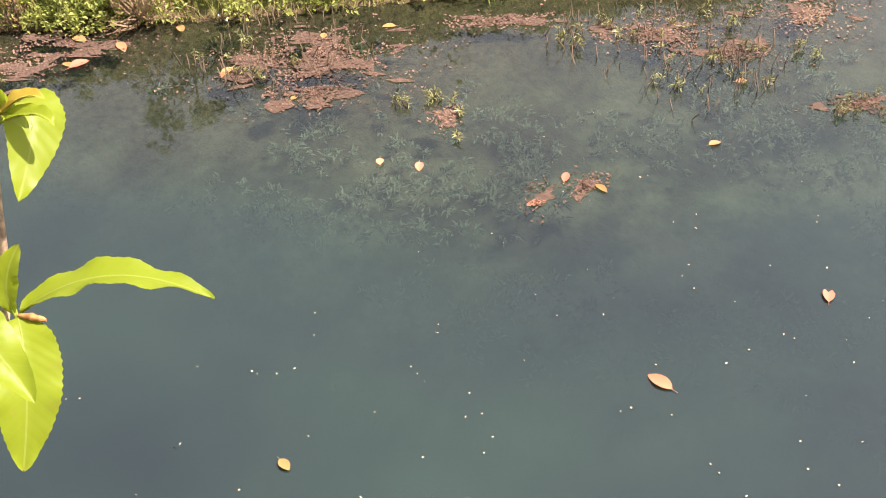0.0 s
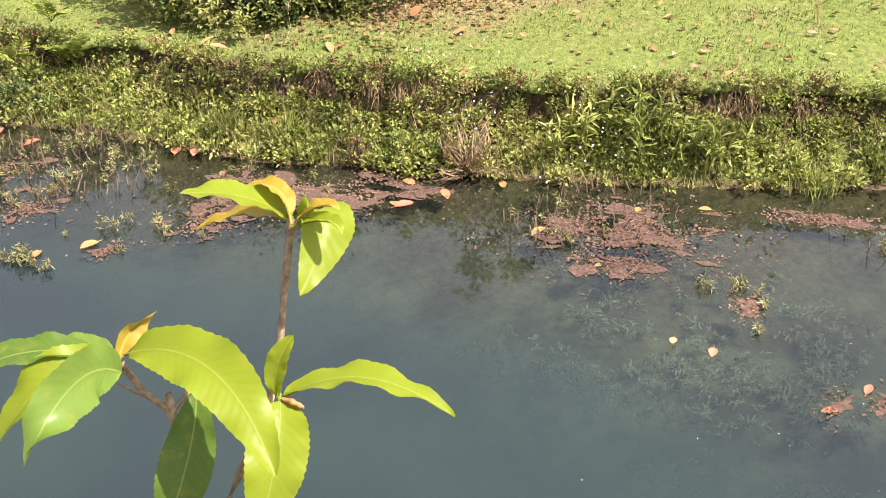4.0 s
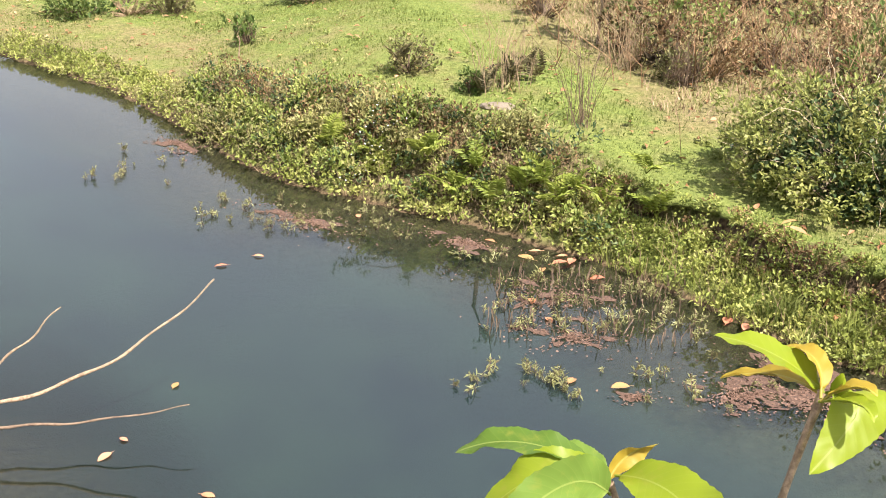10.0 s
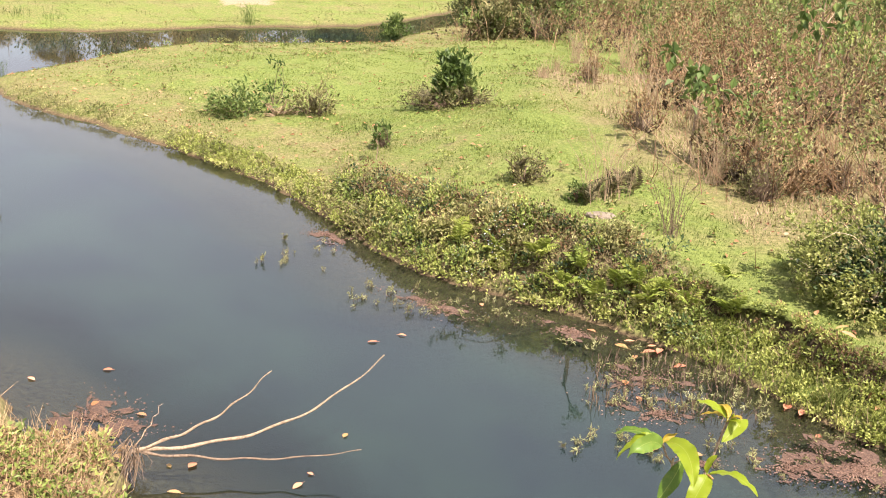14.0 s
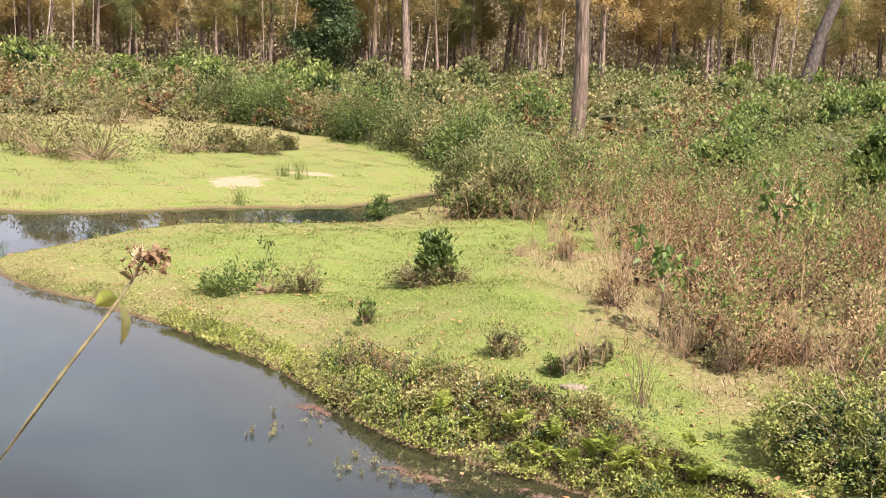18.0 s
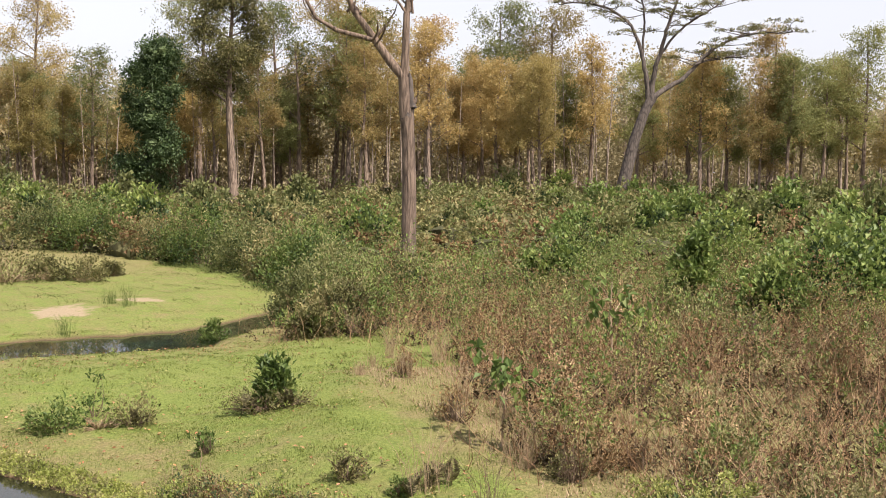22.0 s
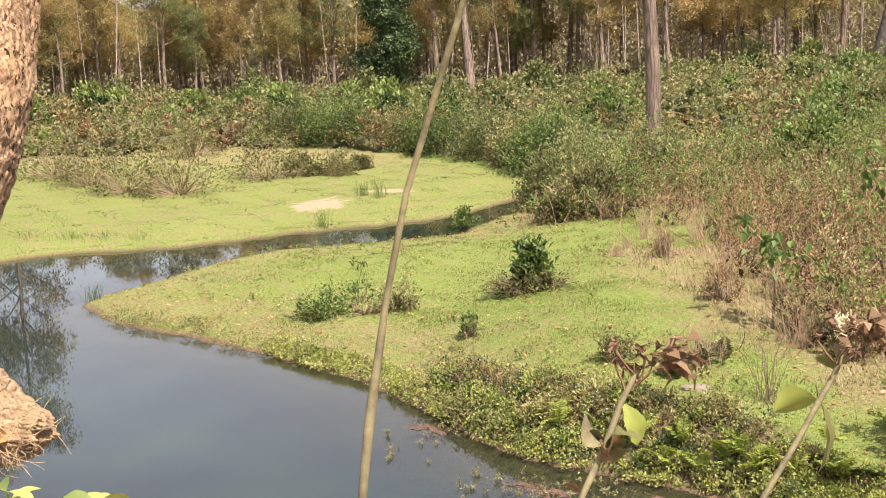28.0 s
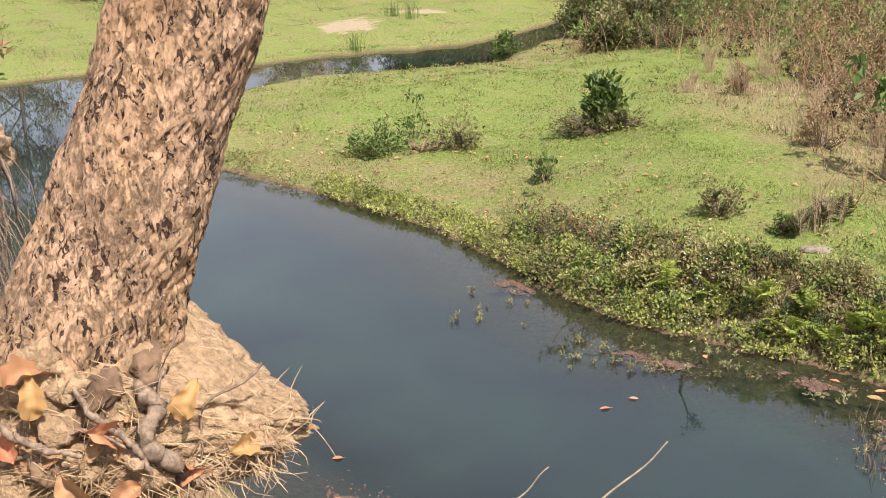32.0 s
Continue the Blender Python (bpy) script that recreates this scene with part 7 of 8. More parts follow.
def bank_plants():
    for i, (x, y, h, n) in enumerate(((1.68, 8.72, 0.22, 130), (2.0, 8.5, 0.2, 110), (4.9, 6.55, 0.18, 120), (4.5, 6.62, 0.16, 110), (2.35, 8.3, 0.18, 70), (5.15, 6.4, 0.17, 90), (1.45, 9.05, 0.14, 60))):
        stalk_tuft("grass_tuft", x, y, 0.22, h, n, M_LEAF_LIME if i % 2 else M_GRASS, "arching tuft of fresh green grass at the waterline", 300 + i, "grass tufts at the waterline", 0.008, 0.9)
    rng = np.random.default_rng(77)
    # tall leafy herbs: upright stems with long pointed leaves
    for x, y, n, h in ((3.8, 7.25, 9, 0.36), (3.45, 7.45, 7, 0.26), (3.95, 7.1, 7, 0.3), (3.7, 7.35, 8, 0.34), (4.15, 7.0, 5, 0.22)):
        z = float(ground_z((x, y))[0])
        ob = thing("leafy_herb", (x, y, z - 0.02), "clump of tall fresh green herb with long pointed leaves", "herb", "tall herbs on the bank")
        b = np.column_stack([rng.normal(0, 0.07, (n, 2)), np.zeros(n)])
        tip = b + np.column_stack([rng.normal(0, 0.06, (n, 2)), h * rng.uniform(0.7, 1.1, n)])
        for st in range(n):
            part("stem", np_mesh("stem", *tubes(bent(b[st:st + 1], tip[st:st + 1], 4, 0.05, rng), np.full((1, 4), 0.003), 5), M_LEAF_LIME), ob)
        k = 16
        i = np.repeat(np.arange(n), k)
        u = rng.uniform(0.25, 1.0, len(i))[:, None]
        pos = b[i] * (1 - u) + tip[i] * u
        part("foliage", np_mesh("foliage", *leaf_quads(pos, rng.normal(0, 0.8, (len(i), 3)) + [0, 0, 0.5], rng.uniform(0.07, 0.12, len(i)), 0.02, rng), M_LEAF_LIME), ob)
    bush("dry_bank_shrub", 2.85, 7.75, 0.26, 0.24, 0.30, M_LEAF_DRY, "brown twiggy shrub on the bank at the waterline", 60, 10, 0.022, 160, M_STEM_DRY, 320)
    bush("dry_bank_shrub", 3.05, 7.3, 0.20, 0.16, 0.12, M_LEAF_OLIVE, "low greyish twiggy weed standing in the shallows", 40, 8, 0.02, 120, M_STEM_DRY, 321)
    bush("dry_bank_shrub", 2.3, 8.15, 0.12, 0.12, 0.2, M_LEAF_DRY, "small rust-brown withered herb at the waterline", 20, 10, 0.025, 40, M_STEM_BROWN, 322)
    bush("yellow_herb", 2.55, 7.95, 0.2, 0.18, 0.2, M_LEAF_LIME, "yellowing leafy herb on the bank", 50, 16, 0.035, 10, seed=323)


bank_plants()

# ---- on the water ----
def water_weeds():
    """Emergent weeds: a short stem above the water with whorls of narrow leaves; seven kinds, copied."""
    rng = np.random.default_rng(81)
    M_WEED = leaf_mat("weed_leaf", [(0.1, (0.10, 0.075, 0.038)), (0.45, (0.20, 0.20, 0.075)), (0.85, (0.38, 0.38, 0.18))], 0.3, 0.45)
    kinds = []
    for i in range(7):
        ob = thing("water_weed", (0, 0, -5), "small water weed with narrow pale leaves standing in the shallows", "water weed", "water weeds")
        n = 2 + i % 3
        b = np.column_stack([rng.normal(0, 0.022, (n, 2)), np.full(n, -0.05)])
        h = rng.uniform(0.05, 0.12, n)
        tip = b + np.column_stack([rng.normal(0, 0.03, (n, 2)), h + 0.05])
        part("stem", np_mesh("stem", *tubes(bent(b, tip, 3, 0.1, rng), np.full((n, 3), 0.0035), 4), M_STEM_BROWN), ob)
        k = 7
        j = np.repeat(np.arange(n), k)
        u = rng.uniform(0.55, 1.0, len(j))[:, None]
        part("foliage", np_mesh("foliage", *leaf_quads(b[j] * (1 - u) + tip[j] * u, rng.normal(0, 0.8, (len(j), 3)) + [0, 0, 0.35], rng.uniform(0.045, 0.085, len(j)), 0.016, rng), M_WEED), ob)
        kinds.append(ob)
    zones = (((-0.25, 1.05), (7.7, 8.05), 34), ((-0.15, 1.2), (8.45, 9.45), 80), ((-2.4, -0.8), (9.85, 10.6), 40), ((-3.5, -2.3), (10.7, 12.0), 22), ((4.3, 5.4), (4.9, 6.0), 34), ((3.25, 3.5), (5.65, 6.1), 9), ((4.75, 5.1), (4.35, 4.6), 8), ((1.2, 2.0), (7.5, 8.4), 12), ((2.7, 3.2), (6.7, 7.2), 9), ((-0.8, 0.4), (9.5, 10.0), 10))
    m = 0
    for (x0, x1), (y0, y1), n in zones:
        done = 0
        while done < n:
            x, y = rng.uniform(x0, x1), rng.uniform(y0, y1)
            if not inside(np.array([[x, y]]), POND)[0]:
                x, y = x - 0.1, y - 0.2
                if not inside(np.array([[x, y]]), POND)[0]:
                    done += 1
                    continue
            s = rng.uniform(0.34, 0.66)
            mat = Matrix.Translation((x, y, 0)) @ pose(0, 0, 0, 0, 0, rng.uniform(0, 360))
            if m < len(kinds):
                kinds[m].matrix_basis = mat
                kinds[m].scale = (s, s, s)
            else:
                c = copy_thing(kinds[rng.integers(0, len(kinds))], mat)
                c.scale = (s, s, s)
            m += 1
            done += 1
    # dead dark stems standing among the weeds
    n = 420
    q = np.concatenate([np.stack([rng.uniform(-0.1, 1.15, n // 2), rng.uniform(8.4, 9.4, n // 2)], 1), np.stack([rng.uniform(4.2, 5.3, n // 4), rng.uniform(4.9, 6.1, n // 4)], 1), np.stack([rng.uniform(2.7, 3.6, n // 4), rng.uniform(6.5, 7.3, n // 4)], 1)])
    b = np.column_stack([q, np.full(len(q), -0.04)])
    tip = b + np.column_stack([rng.normal(0, 0.025, (len(q), 2)), rng.uniform(0.07, 0.15, len(q))])
    tagged(new("dead_stems", np_mesh("dead_stems", *tubes(bent(b, tip, 3, 0.08, rng), np.full((len(q), 3), 0.0035), 3), M_STEM_BROWN)), "short dark dead stems standing in the shallows", "dead stems", kind="stuff")


water_weeds()


def floating_mats():
    """Rafts of brown floating weed: thousands of small scraps, dense in the middle and ragged at the rim, over a thin torn film."""
    rng = np.random.default_rng(83)
    M_SCRAP = leaf_mat("weed_scrap", [(0.1, (0.055, 0.034, 0.024)), (0.45, (0.135, 0.08, 0.056)), (0.75, (0.215, 0.135, 0.098)), (0.95, (0.22, 0.19, 0.10))], 0.1, 0.8)
    for x, y, rx, ry, turn, n, label in ((3.25, 6.75, 0.55, 0.35, -35, 2600, "large"), (3.05, 6.45, 0.28, 0.2, -30, 900, "small"), (1.75, 7.95, 0.62, 0.35, -35, 2300, "large"), (2.35, 7.75, 0.4, 0.2, -30, 900, "long"), (4.8, 5.65, 0.5, 0.3, -45, 1100, "thin"), (4.9, 5.25, 0.35, 0.2, -45, 800, "thin"), (4.92, 4.48, 0.2, 0.14, -40, 500, "small"), (4.25, 6.35, 0.5, 0.12, -32, 800, "long"), (3.37, 5.82, 0.14, 0.1, 30, 240, "small"),
                                         (1.35, 7.85, 0.32, 0.16, 0, 900, "small"), (0.72, 7.78, 0.13, 0.08, 0, 280, "small"), (0.4, 8.45, 0.4, 0.2, 0, 700, "thin"), (0.3, 9.0, 0.5, 0.35, 0, 800, "thin"), (-0.3, 9.85, 0.4, 0.14, -25, 700, "long"), (-1.5, 10.1, 0.6, 0.22, -25, 900, "thin"), (-2.95, 11.75, 0.35, 0.2, -45, 900, "small"), (-3.4, 7.35, 0.42, 0.35, 0, 1300, "large"), (3.2, 5.05, 0.14, 0.07, 20, 260, "small"), (3.42, 4.97, 0.16, 0.07, 0, 260, "small"), (5.6, 5.2, 0.4, 0.3, -40, 900, "thin")):
        ob = thing("weed_raft", (x, y, 0.003), f"{label} raft of reddish-brown floating weed on the pond", "floating weed", "rafts of floating weed")
        a = rng.uniform(0, 2 * np.pi, n)
        rim = 1 + 0.25 * np.sin(a * 3 + x) + 0.18 * np.sin(a * 7 + y) + 0.1 * np.sin(a * 13)
        r = np.minimum(np.abs(rng.normal(0, 0.55, n)), 1.4) * rim
        q = np.stack([np.cos(a) * r * rx, np.sin(a) * r * ry], 1)
        c, s = math.cos(radians(turn)), math.sin(radians(turn))
        q = q @ np.array([[c, s], [-s, c]])
        hole = wob(q + [x, y], 9.0) > -0.45
        q = q[hole]
        ok = inside(q + [x, y], POND)
        q = q[ok]
        n2 = len(q)
        na, nr = 56, 16
        aa, rr = np.meshgrid(np.arange(na) / na * 2 * np.pi, np.linspace(0, 0.95, nr))
        rimm = 1 + 0.25 * np.sin(aa * 3 + x) + 0.18 * np.sin(aa * 7 + y) + 0.1 * np.sin(aa * 13)
        fq = np.stack([np.cos(aa) * rr * rimm * rx, np.sin(aa) * rr * rimm * ry], -1).reshape(-1, 2) @ np.array([[c, s], [-s, c]])
        ii = np.arange(nr - 1)[:, None] * na
        jj = np.arange(na)[None, :]
        ff = np.stack([ii + jj, ii + (jj + 1) % na, ii + na + (jj + 1) % na, ii + na + jj], -1).reshape(-1, 4)
        mid = fq[ff].mean(1) + [x, y]
        rel = rr.ravel()[ff].mean(1)
        ff = ff[(wob(mid, 8.0) + 0.7 * wob(mid, 19.0, 3.0) > -0.2 + 1.1 * rel ** 2 + (0.45 if label == "thin" else 0.0)) & inside(mid, POND)]
        if len(ff):
            tagged(part("film", np_mesh("film", np.column_stack([fq, 0.001 + 0.002 * wob(fq, 30.0)]), ff, M_MAT, True), ob), kind="stuff")
        pos = np.column_stack([q, rng.uniform(0.0, 0.005, n2)])
        tagged(part("scrap_layer", np_mesh("scrap_layer", *leaf_quads(pos, np.column_stack([rng.normal(0, 1, (n2, 2)), rng.normal(0, 0.12, n2)]), rng.uniform(0.008, 0.026, n2), rng.uniform(0.006, 0.018, n2), rng, fold=0.05), M_SCRAP), ob), kind="stuff")


floating_mats()


def leaf_blade_mesh(name, length, width, mat, curl=0.15, cup=0.12, k=9, wavy=0.0, drop=0.0, seed=0, shape=0.9, teeth=0.0, bare=False):
    """A broad ovate leaf: a grid along the midrib, five across, folded at the rib, curled to the tip, with a thin stalk."""
    rng = np.random.default_rng(seed)
    t = np.linspace(0, 1, k)
    w = width * np.sin(np.pi * t ** shape) ** 0.75
    w[0] = w[-1] = width * 0.02
    w = w * (1 + teeth * np.where(np.arange(k) % 2, 1, -1))
    u = np.array([-0.5, -0.25, 0, 0.25, 0.5])
    T, U = np.meshgrid(t, u, indexing="ij")
    X = T * length
    Y = U * w[:, None]
    Z = cup * np.abs(U) * 2 * w[:, None] + curl * length * (T - T ** 2 * 1.2) - drop * length * T ** 2 + wavy * length * np.sin(T * 17 + U * 5 + seed) * np.abs(U)
    Y = Y + wavy * 0.3 * length * np.sin(T * 23 + seed) * U
    v = np.stack([X, Y, Z], -1).reshape(-1, 3)
    i = np.arange(k - 1)[:, None] * 5
    j = np.arange(4)[None, :]
    f = np.stack([i + j, i + j + 1, i + 6 + j, i + 5 + j], -1).reshape(-1, 4)
    st = tubes(np.array([[[-0.22 * length, 0, -0.01 * length], [-0.1 * length, 0, 0], [0.02 * length, 0, 0]]]), np.full((1, 3), 0.012 * length), 4)
    if bare:
        return np_mesh(name, v, f, mat, True), np_mesh("leaf_stalk", *st, mat, True)
    return np_mesh(name, *join((v, f), st), mat, True)


RUSSET_KINDS = [leaf_blade_mesh("dry_leaf", 0.13 + 0.012 * i, 0.085 + 0.007 * (i % 3), M_RUSSET, 0.25 + 0.1 * i, 0.3 + 0.2 * (i % 2), 13, 0.08, seed=20 + i) for i in range(5)]
LEAF_KINDS = [leaf_blade_mesh("dry_leaf", 0.13 + 0.012 * i, 0.078 + 0.007 * (i % 3), M_FALLEN, 0.03 + 0.03 * i, 0.08 + 0.06 * (i % 2), 9, 0.012, seed=i) for i in range(5)]


def dry_leaf(x, y, z, rng, size, label, group, tilt=6):
    ob = new("fallen_leaf", LEAF_KINDS[rng.integers(0, 5)])
    ob.matrix_basis = Matrix.Translation((x, y, z)) @ pose(0, 0, 0, rng.normal(0, tilt), rng.normal(0, tilt), rng.uniform(0, 360)) @ Matrix.Diagonal((size, size, size, 1))
    tagged(ob, label, "leaf", group)


def floating_leaves():
    rng = np.random.default_rng(87)
    clear = ((3.18, 5.02), (3.45, 4.94), (3.36, 5.05), (2.67, 3.91), (1.44, 4.63), (4.08, 4.78), (3.0, 5.62), (2.89, 5.77), (2.91, 6.47), (3.43, 6.86), (2.89, 6.94), (3.5, 3.78), (3.32, 7.35), (2.29, 7.52), (3.81, 6.69), (4.66, 5.04))
    weed = ((2.45, 7.81), (2.6, 7.59), (2.95, 7.53), (0.71, 7.88), (0.38, 7.86), (1.49, 8.78), (0.23, 9.78), (0.34, 9.7), (0.45, 9.67), (0.24, 9.47), (0.54, 9.32), (0.26, 8.69), (0.17, 8.96), (1.56, 8.39), (1.35, 8.76), (2.27, 7.52), (-0.1, 9.89), (0.3, 9.55), (0.18, 9.6))
    near = ((-1.71, 9.38), (-1.84, 9.19), (-1.7, 7.52), (-1.76, 6.98), (-1.29, 6.59), (-1.12, 10.23), (-3.64, 8.13), (-4.1, 7.81), (-3.51, 7.61), (-3.17, 7.5), (-3.22, 6.96), (-3.15, 6.88), (-3.33, 7.16), (-2.66, 6.85), (-2.53, 6.95), (-2.48, 6.57), (-1.8, 6.87), (-3.05, 7.0))
    for x, y in clear:
        dry_leaf(x, y, 0.006, rng, rng.uniform(0.4, 0.68), "pale orange dry leaf floating on the pond", "leaves floating on the pond", 3)
    for x, y in weed:
        dry_leaf(x, y, 0.008, rng, rng.uniform(0.5, 0.8), "orange-brown dry leaf floating among the weeds", "leaves floating among the weeds", 4)
    for x, y in near:
        dry_leaf(x, y, 0.006, rng, rng.uniform(0.35, 0.6), "pale tan dry leaf floating by the near bank", "leaves floating by the near bank", 3)
    # specks of petal and seed drifting on the surface
    n = 170
    q = np.stack([rng.uniform(0.4, 4.2, n), rng.uniform(2.9, 5.4, n)], 1)
    pos = np.column_stack([q, np.full(n, 0.004)])
    tagged(new("drifting_specks", np_mesh("drifting_specks", *leaf_quads(pos, np.column_stack([rng.normal(0, 1, (n, 2)), np.zeros(n)]), rng.uniform(0.004, 0.014, n), rng.uniform(0.004, 0.009, n), rng, fold=0.02), M_STEM_PALE)), "pale specks of seed and petal drifting on the water", "specks", kind="stuff")
    # weed below the surface
    n = 950
    c = np.column_stack([rng.uniform(1.6, 6.2, n), rng.uniform(2.9, 7.2, n), np.zeros(n)])
    c = c[(wob(c, 1.6) > -0.1) & inside(c[:, :2], POND) & (c[:, 0] + 0.4 * c[:, 1] > 4.4)]
    c[:, 2] = rng.uniform(-0.24, -0.10, len(c))
    lv = scatter_leaves(rng, c, rng.uniform(0.05, 0.2, len(c)), 60, 0.038, 0.2, 0.3)
    lv[0][:, 2] = np.minimum(lv[0][:, 2], -0.015)
    M_SUNK = leaf_mat("sunken_leaf", [(0.12, (0.16, 0.18, 0.12)), (0.5, (0.27, 0.29, 0.20)), (0.9, (0.40, 0.41, 0.30))], 0.2, 0.8)
    tagged(new("sunken_weed", np_mesh("sunken_weed", *lv, M_SUNK)), "pale feathery weed below the surface of the pond", "water weed", kind="stuff")
    # leaves dropped on the land
    spots = along(BANK, 150, rng, 0.3, 2.4)
    for x, y in spots:
        if not inside(np.array([[x, y]]), POND)[0]:
            dry_leaf(x, y, float(ground_z((x, y))[0]) + 0.03, rng, rng.uniform(0.25, 0.5), "curled orange-brown leaf lying on the grassy bank", "leaves fallen on the bank", 18)
    for x, y in ((1.72, 9.3), (1.62, 9.6), (1.85, 9.15), (2.45, 8.95), (1.95, 8.8), (1.9, 8.7), (2.0, 8.62), (1.88, 8.78), (3.35, 8.75), (3.1, 9.1), (3.6, 8.9)):
        dry_leaf(x, y, float(ground_z((x, y))[0]) + 0.03, rng, rng.uniform(0.5, 0.8), "rust-orange dry leaf lying at the bank's bare edge", "leaves at the bare edge", 25)


floating_leaves()


def litter():
    rng = np.random.default_rng(47)
    for at_, nm in MOUND_LEAVES:
        ob = new("fallen_leaf", RUSSET_KINDS[rng.integers(0, 5)])
        s = rng.uniform(0.35, 0.8) if at_[0] < -2.45 else rng.uniform(0.2, 0.4)
        ob.matrix_basis = Matrix.Translation(Vector(at_) + Vector(nm) * 0.016) @ Vector(nm).to_track_quat("Z", "Y").to_matrix().to_4x4() @ pose(0, 0, 0, rng.normal(0, 22), rng.normal(0, 22), rng.uniform(0, 360)) @ Matrix.Diagonal((s, s, s, 1))
        tagged(ob, "curled russet leaf caught on the earth mound", "leaf", "leaf litter on the mound")
    M_ORANGE = leaf_mat("orange_leaf", [(0.1, (0.24, 0.09, 0.045)), (0.5, (0.38, 0.15, 0.075)), (0.9, (0.46, 0.24, 0.12))], 0.2, 0.6)
    M_YELLOW = leaf_mat("yellow_leaf", [(0.1, (0.26, 0.15, 0.06)), (0.5, (0.38, 0.23, 0.09)), (0.9, (0.46, 0.30, 0.14))], 0.25, 0.6)
    for i, (x, y, z, size, mat, words, turn) in enumerate(((-2.585, 2.94, 3.03, 1.0, M_RUSSET, "russet", 20), (-2.53, 2.925, 2.985, 0.9, M_YELLOW, "tan", 80), (-2.434, 2.94, 2.96, 0.95, M_ORANGE, "orange-red", -15), (-2.305, 3.085, 2.92, 0.9, M_YELLOW, "ochre", 60), (-2.22, 3.115, 2.84, 0.8, M_YELLOW, "yellow", 10),
                                                           (-2.265, 3.085, 2.815, 0.9, M_ORANGE, "faded pink", 140), (-2.47, 2.90, 2.885, 0.9, M_RUSSET, "russet", -60), (-2.35, 2.98, 2.83, 0.8, M_RUSSET, "brown", 200), (-2.56, 2.90, 2.90, 0.8, M_ORANGE, "rust", 110))):
        ob = new("fallen_leaf", leaf_blade_mesh("dry_leaf", 0.13, 0.075, mat, 0.55, 0.75, 21, 0.16, 0.25, 700 + i))
        ob.matrix_basis = Matrix.Translation((x, y, z)) @ Vector((0.5, -0.6, 0.62)).to_track_quat("Z", "Y").to_matrix().to_4x4() @ pose(0, 0, 0, rng.normal(0, 28), rng.normal(0, 28), turn) @ Matrix.Diagonal((size * 0.72, size * 0.72, size * 0.72, 1))
        tagged(ob, f"large curled {words} dry leaf lying against the mound", "leaf", "large leaves on the mound")
    q = np.stack([rng.uniform(-4.2, -0.6, 70), rng.uniform(0.4, 3.6, 70)], 1)
    for x, y in q:
        if not inside(np.array([[x, y]]), POND)[0]:
            dry_leaf(x, y, float(ground_z((x, y))[0]) + 0.02, rng, rng.uniform(0.7, 1.3), "curled dry leaf lying on the bare near bank", "leaf litter on the near bank", 25)


near_bank()
litter()


def blade_between(ob, name, base, tip, width, mat, seed, roll=0.0, curl=0.10, drop=0.08, label="", cup=0.22):
    base, tip = Vector(base), Vector(tip)
    d = tip - base
    me, stalk = leaf_blade_mesh(name, d.length, width, mat, curl, cup, 37, 0.022, drop, seed, 1.25, 0.025, True)
    o = part(name, me, ob, label)
    part("leaf_stalk", stalk, o)
    q = d.to_track_quat("X", "Z").to_matrix().to_4x4()
    o.matrix_basis = Matrix.Translation(base - ob.location) @ q @ pose(0, 0, 0, roll, 0, 0)
    return o


def blade_curve(ob, name, base, ctrl, tip, width, mat, side, fold, shape, seed):
    """A leaf along a bowed midrib: folded at the rib, finely toothed and wavy at the rim, with a short stalk."""
    rng = np.random.default_rng(seed)
    k, u = 41, np.linspace(-0.5, 0.5, 9)
    t = np.linspace(0, 1, k)[:, None]
    p0, p1, p2 = np.array(base), np.array(ctrl), np.array(tip)
    rib = p0 * (1 - t) ** 2 + 2 * p1 * t * (1 - t) + p2 * t ** 2
    ln = np.linalg.norm(np.diff(rib, axis=0), axis=1).sum()
    tan = unit(np.gradient(rib, axis=0))
    sd = np.array(side) - tan * (tan @ np.array(side))[:, None]
    sd = unit(sd)
    nor = np.cross(tan, sd)
    nor = nor * np.where(nor[:, 2:3].mean() < 0, -1.0, 1.0)
    w = width * np.sin(np.pi * t[:, 0] ** shape) ** 0.62
    w[0], w[-1] = width * 0.03, width * 0.02
    w = w * (1 + 0.022 * np.where(np.arange(k) % 2, 1, -1))
    ph = rng.uniform(0, 6, 4)
    wave = 0.017 * ln * np.sin(t * 15 + ph[0] + 3 * np.sign(u)) * (np.abs(u) * 2) ** 2 + 0.009 * ln * np.sin(t * 31 + ph[1]) * (np.abs(u) * 2) ** 3
    v = rib[:, None] + sd[:, None] * (w[:, None] * u)[..., None] + nor[:, None] * (fold * np.abs(u) * 2 * w[:, None] + wave)[..., None]
    n = len(u)
    a = np.arange(k - 1)[:, None] * n
    b = np.arange(n - 1)[None, :]
    f = np.stack([a + b, a + b + 1, a + n + 1 + b, a + n + b], -1).reshape(-1, 4)
    at = Vector(base)
    me = np_mesh(name, v.reshape(-1, 3) - np.array(base), f, mat, True)
    flat = np.stack([np.broadcast_to(t * ln, (k, n)), np.broadcast_to(w[:, None] * u, (k, n)), np.zeros((k, n))], -1)
    me.attributes.new("blade", "FLOAT_VECTOR", "POINT").data.foreach_set("vector", flat.astype(np.float32).ravel())
    o = part(name, me, ob)
    o.location = at - ob.location
    rl = np.array([rib[0] - tan[0] * 0.006, rib[0], rib[6], rib[14], rib[24], rib[34]]) - np.array(base) - nor[0] * 0.0004
    part("midrib", np_mesh("midrib", *tubes(rl[None], np.array([[0.0011, 0.0010, 0.0008, 0.0006, 0.0004, 0.0002]]), 5), mat, True), o)
    return o


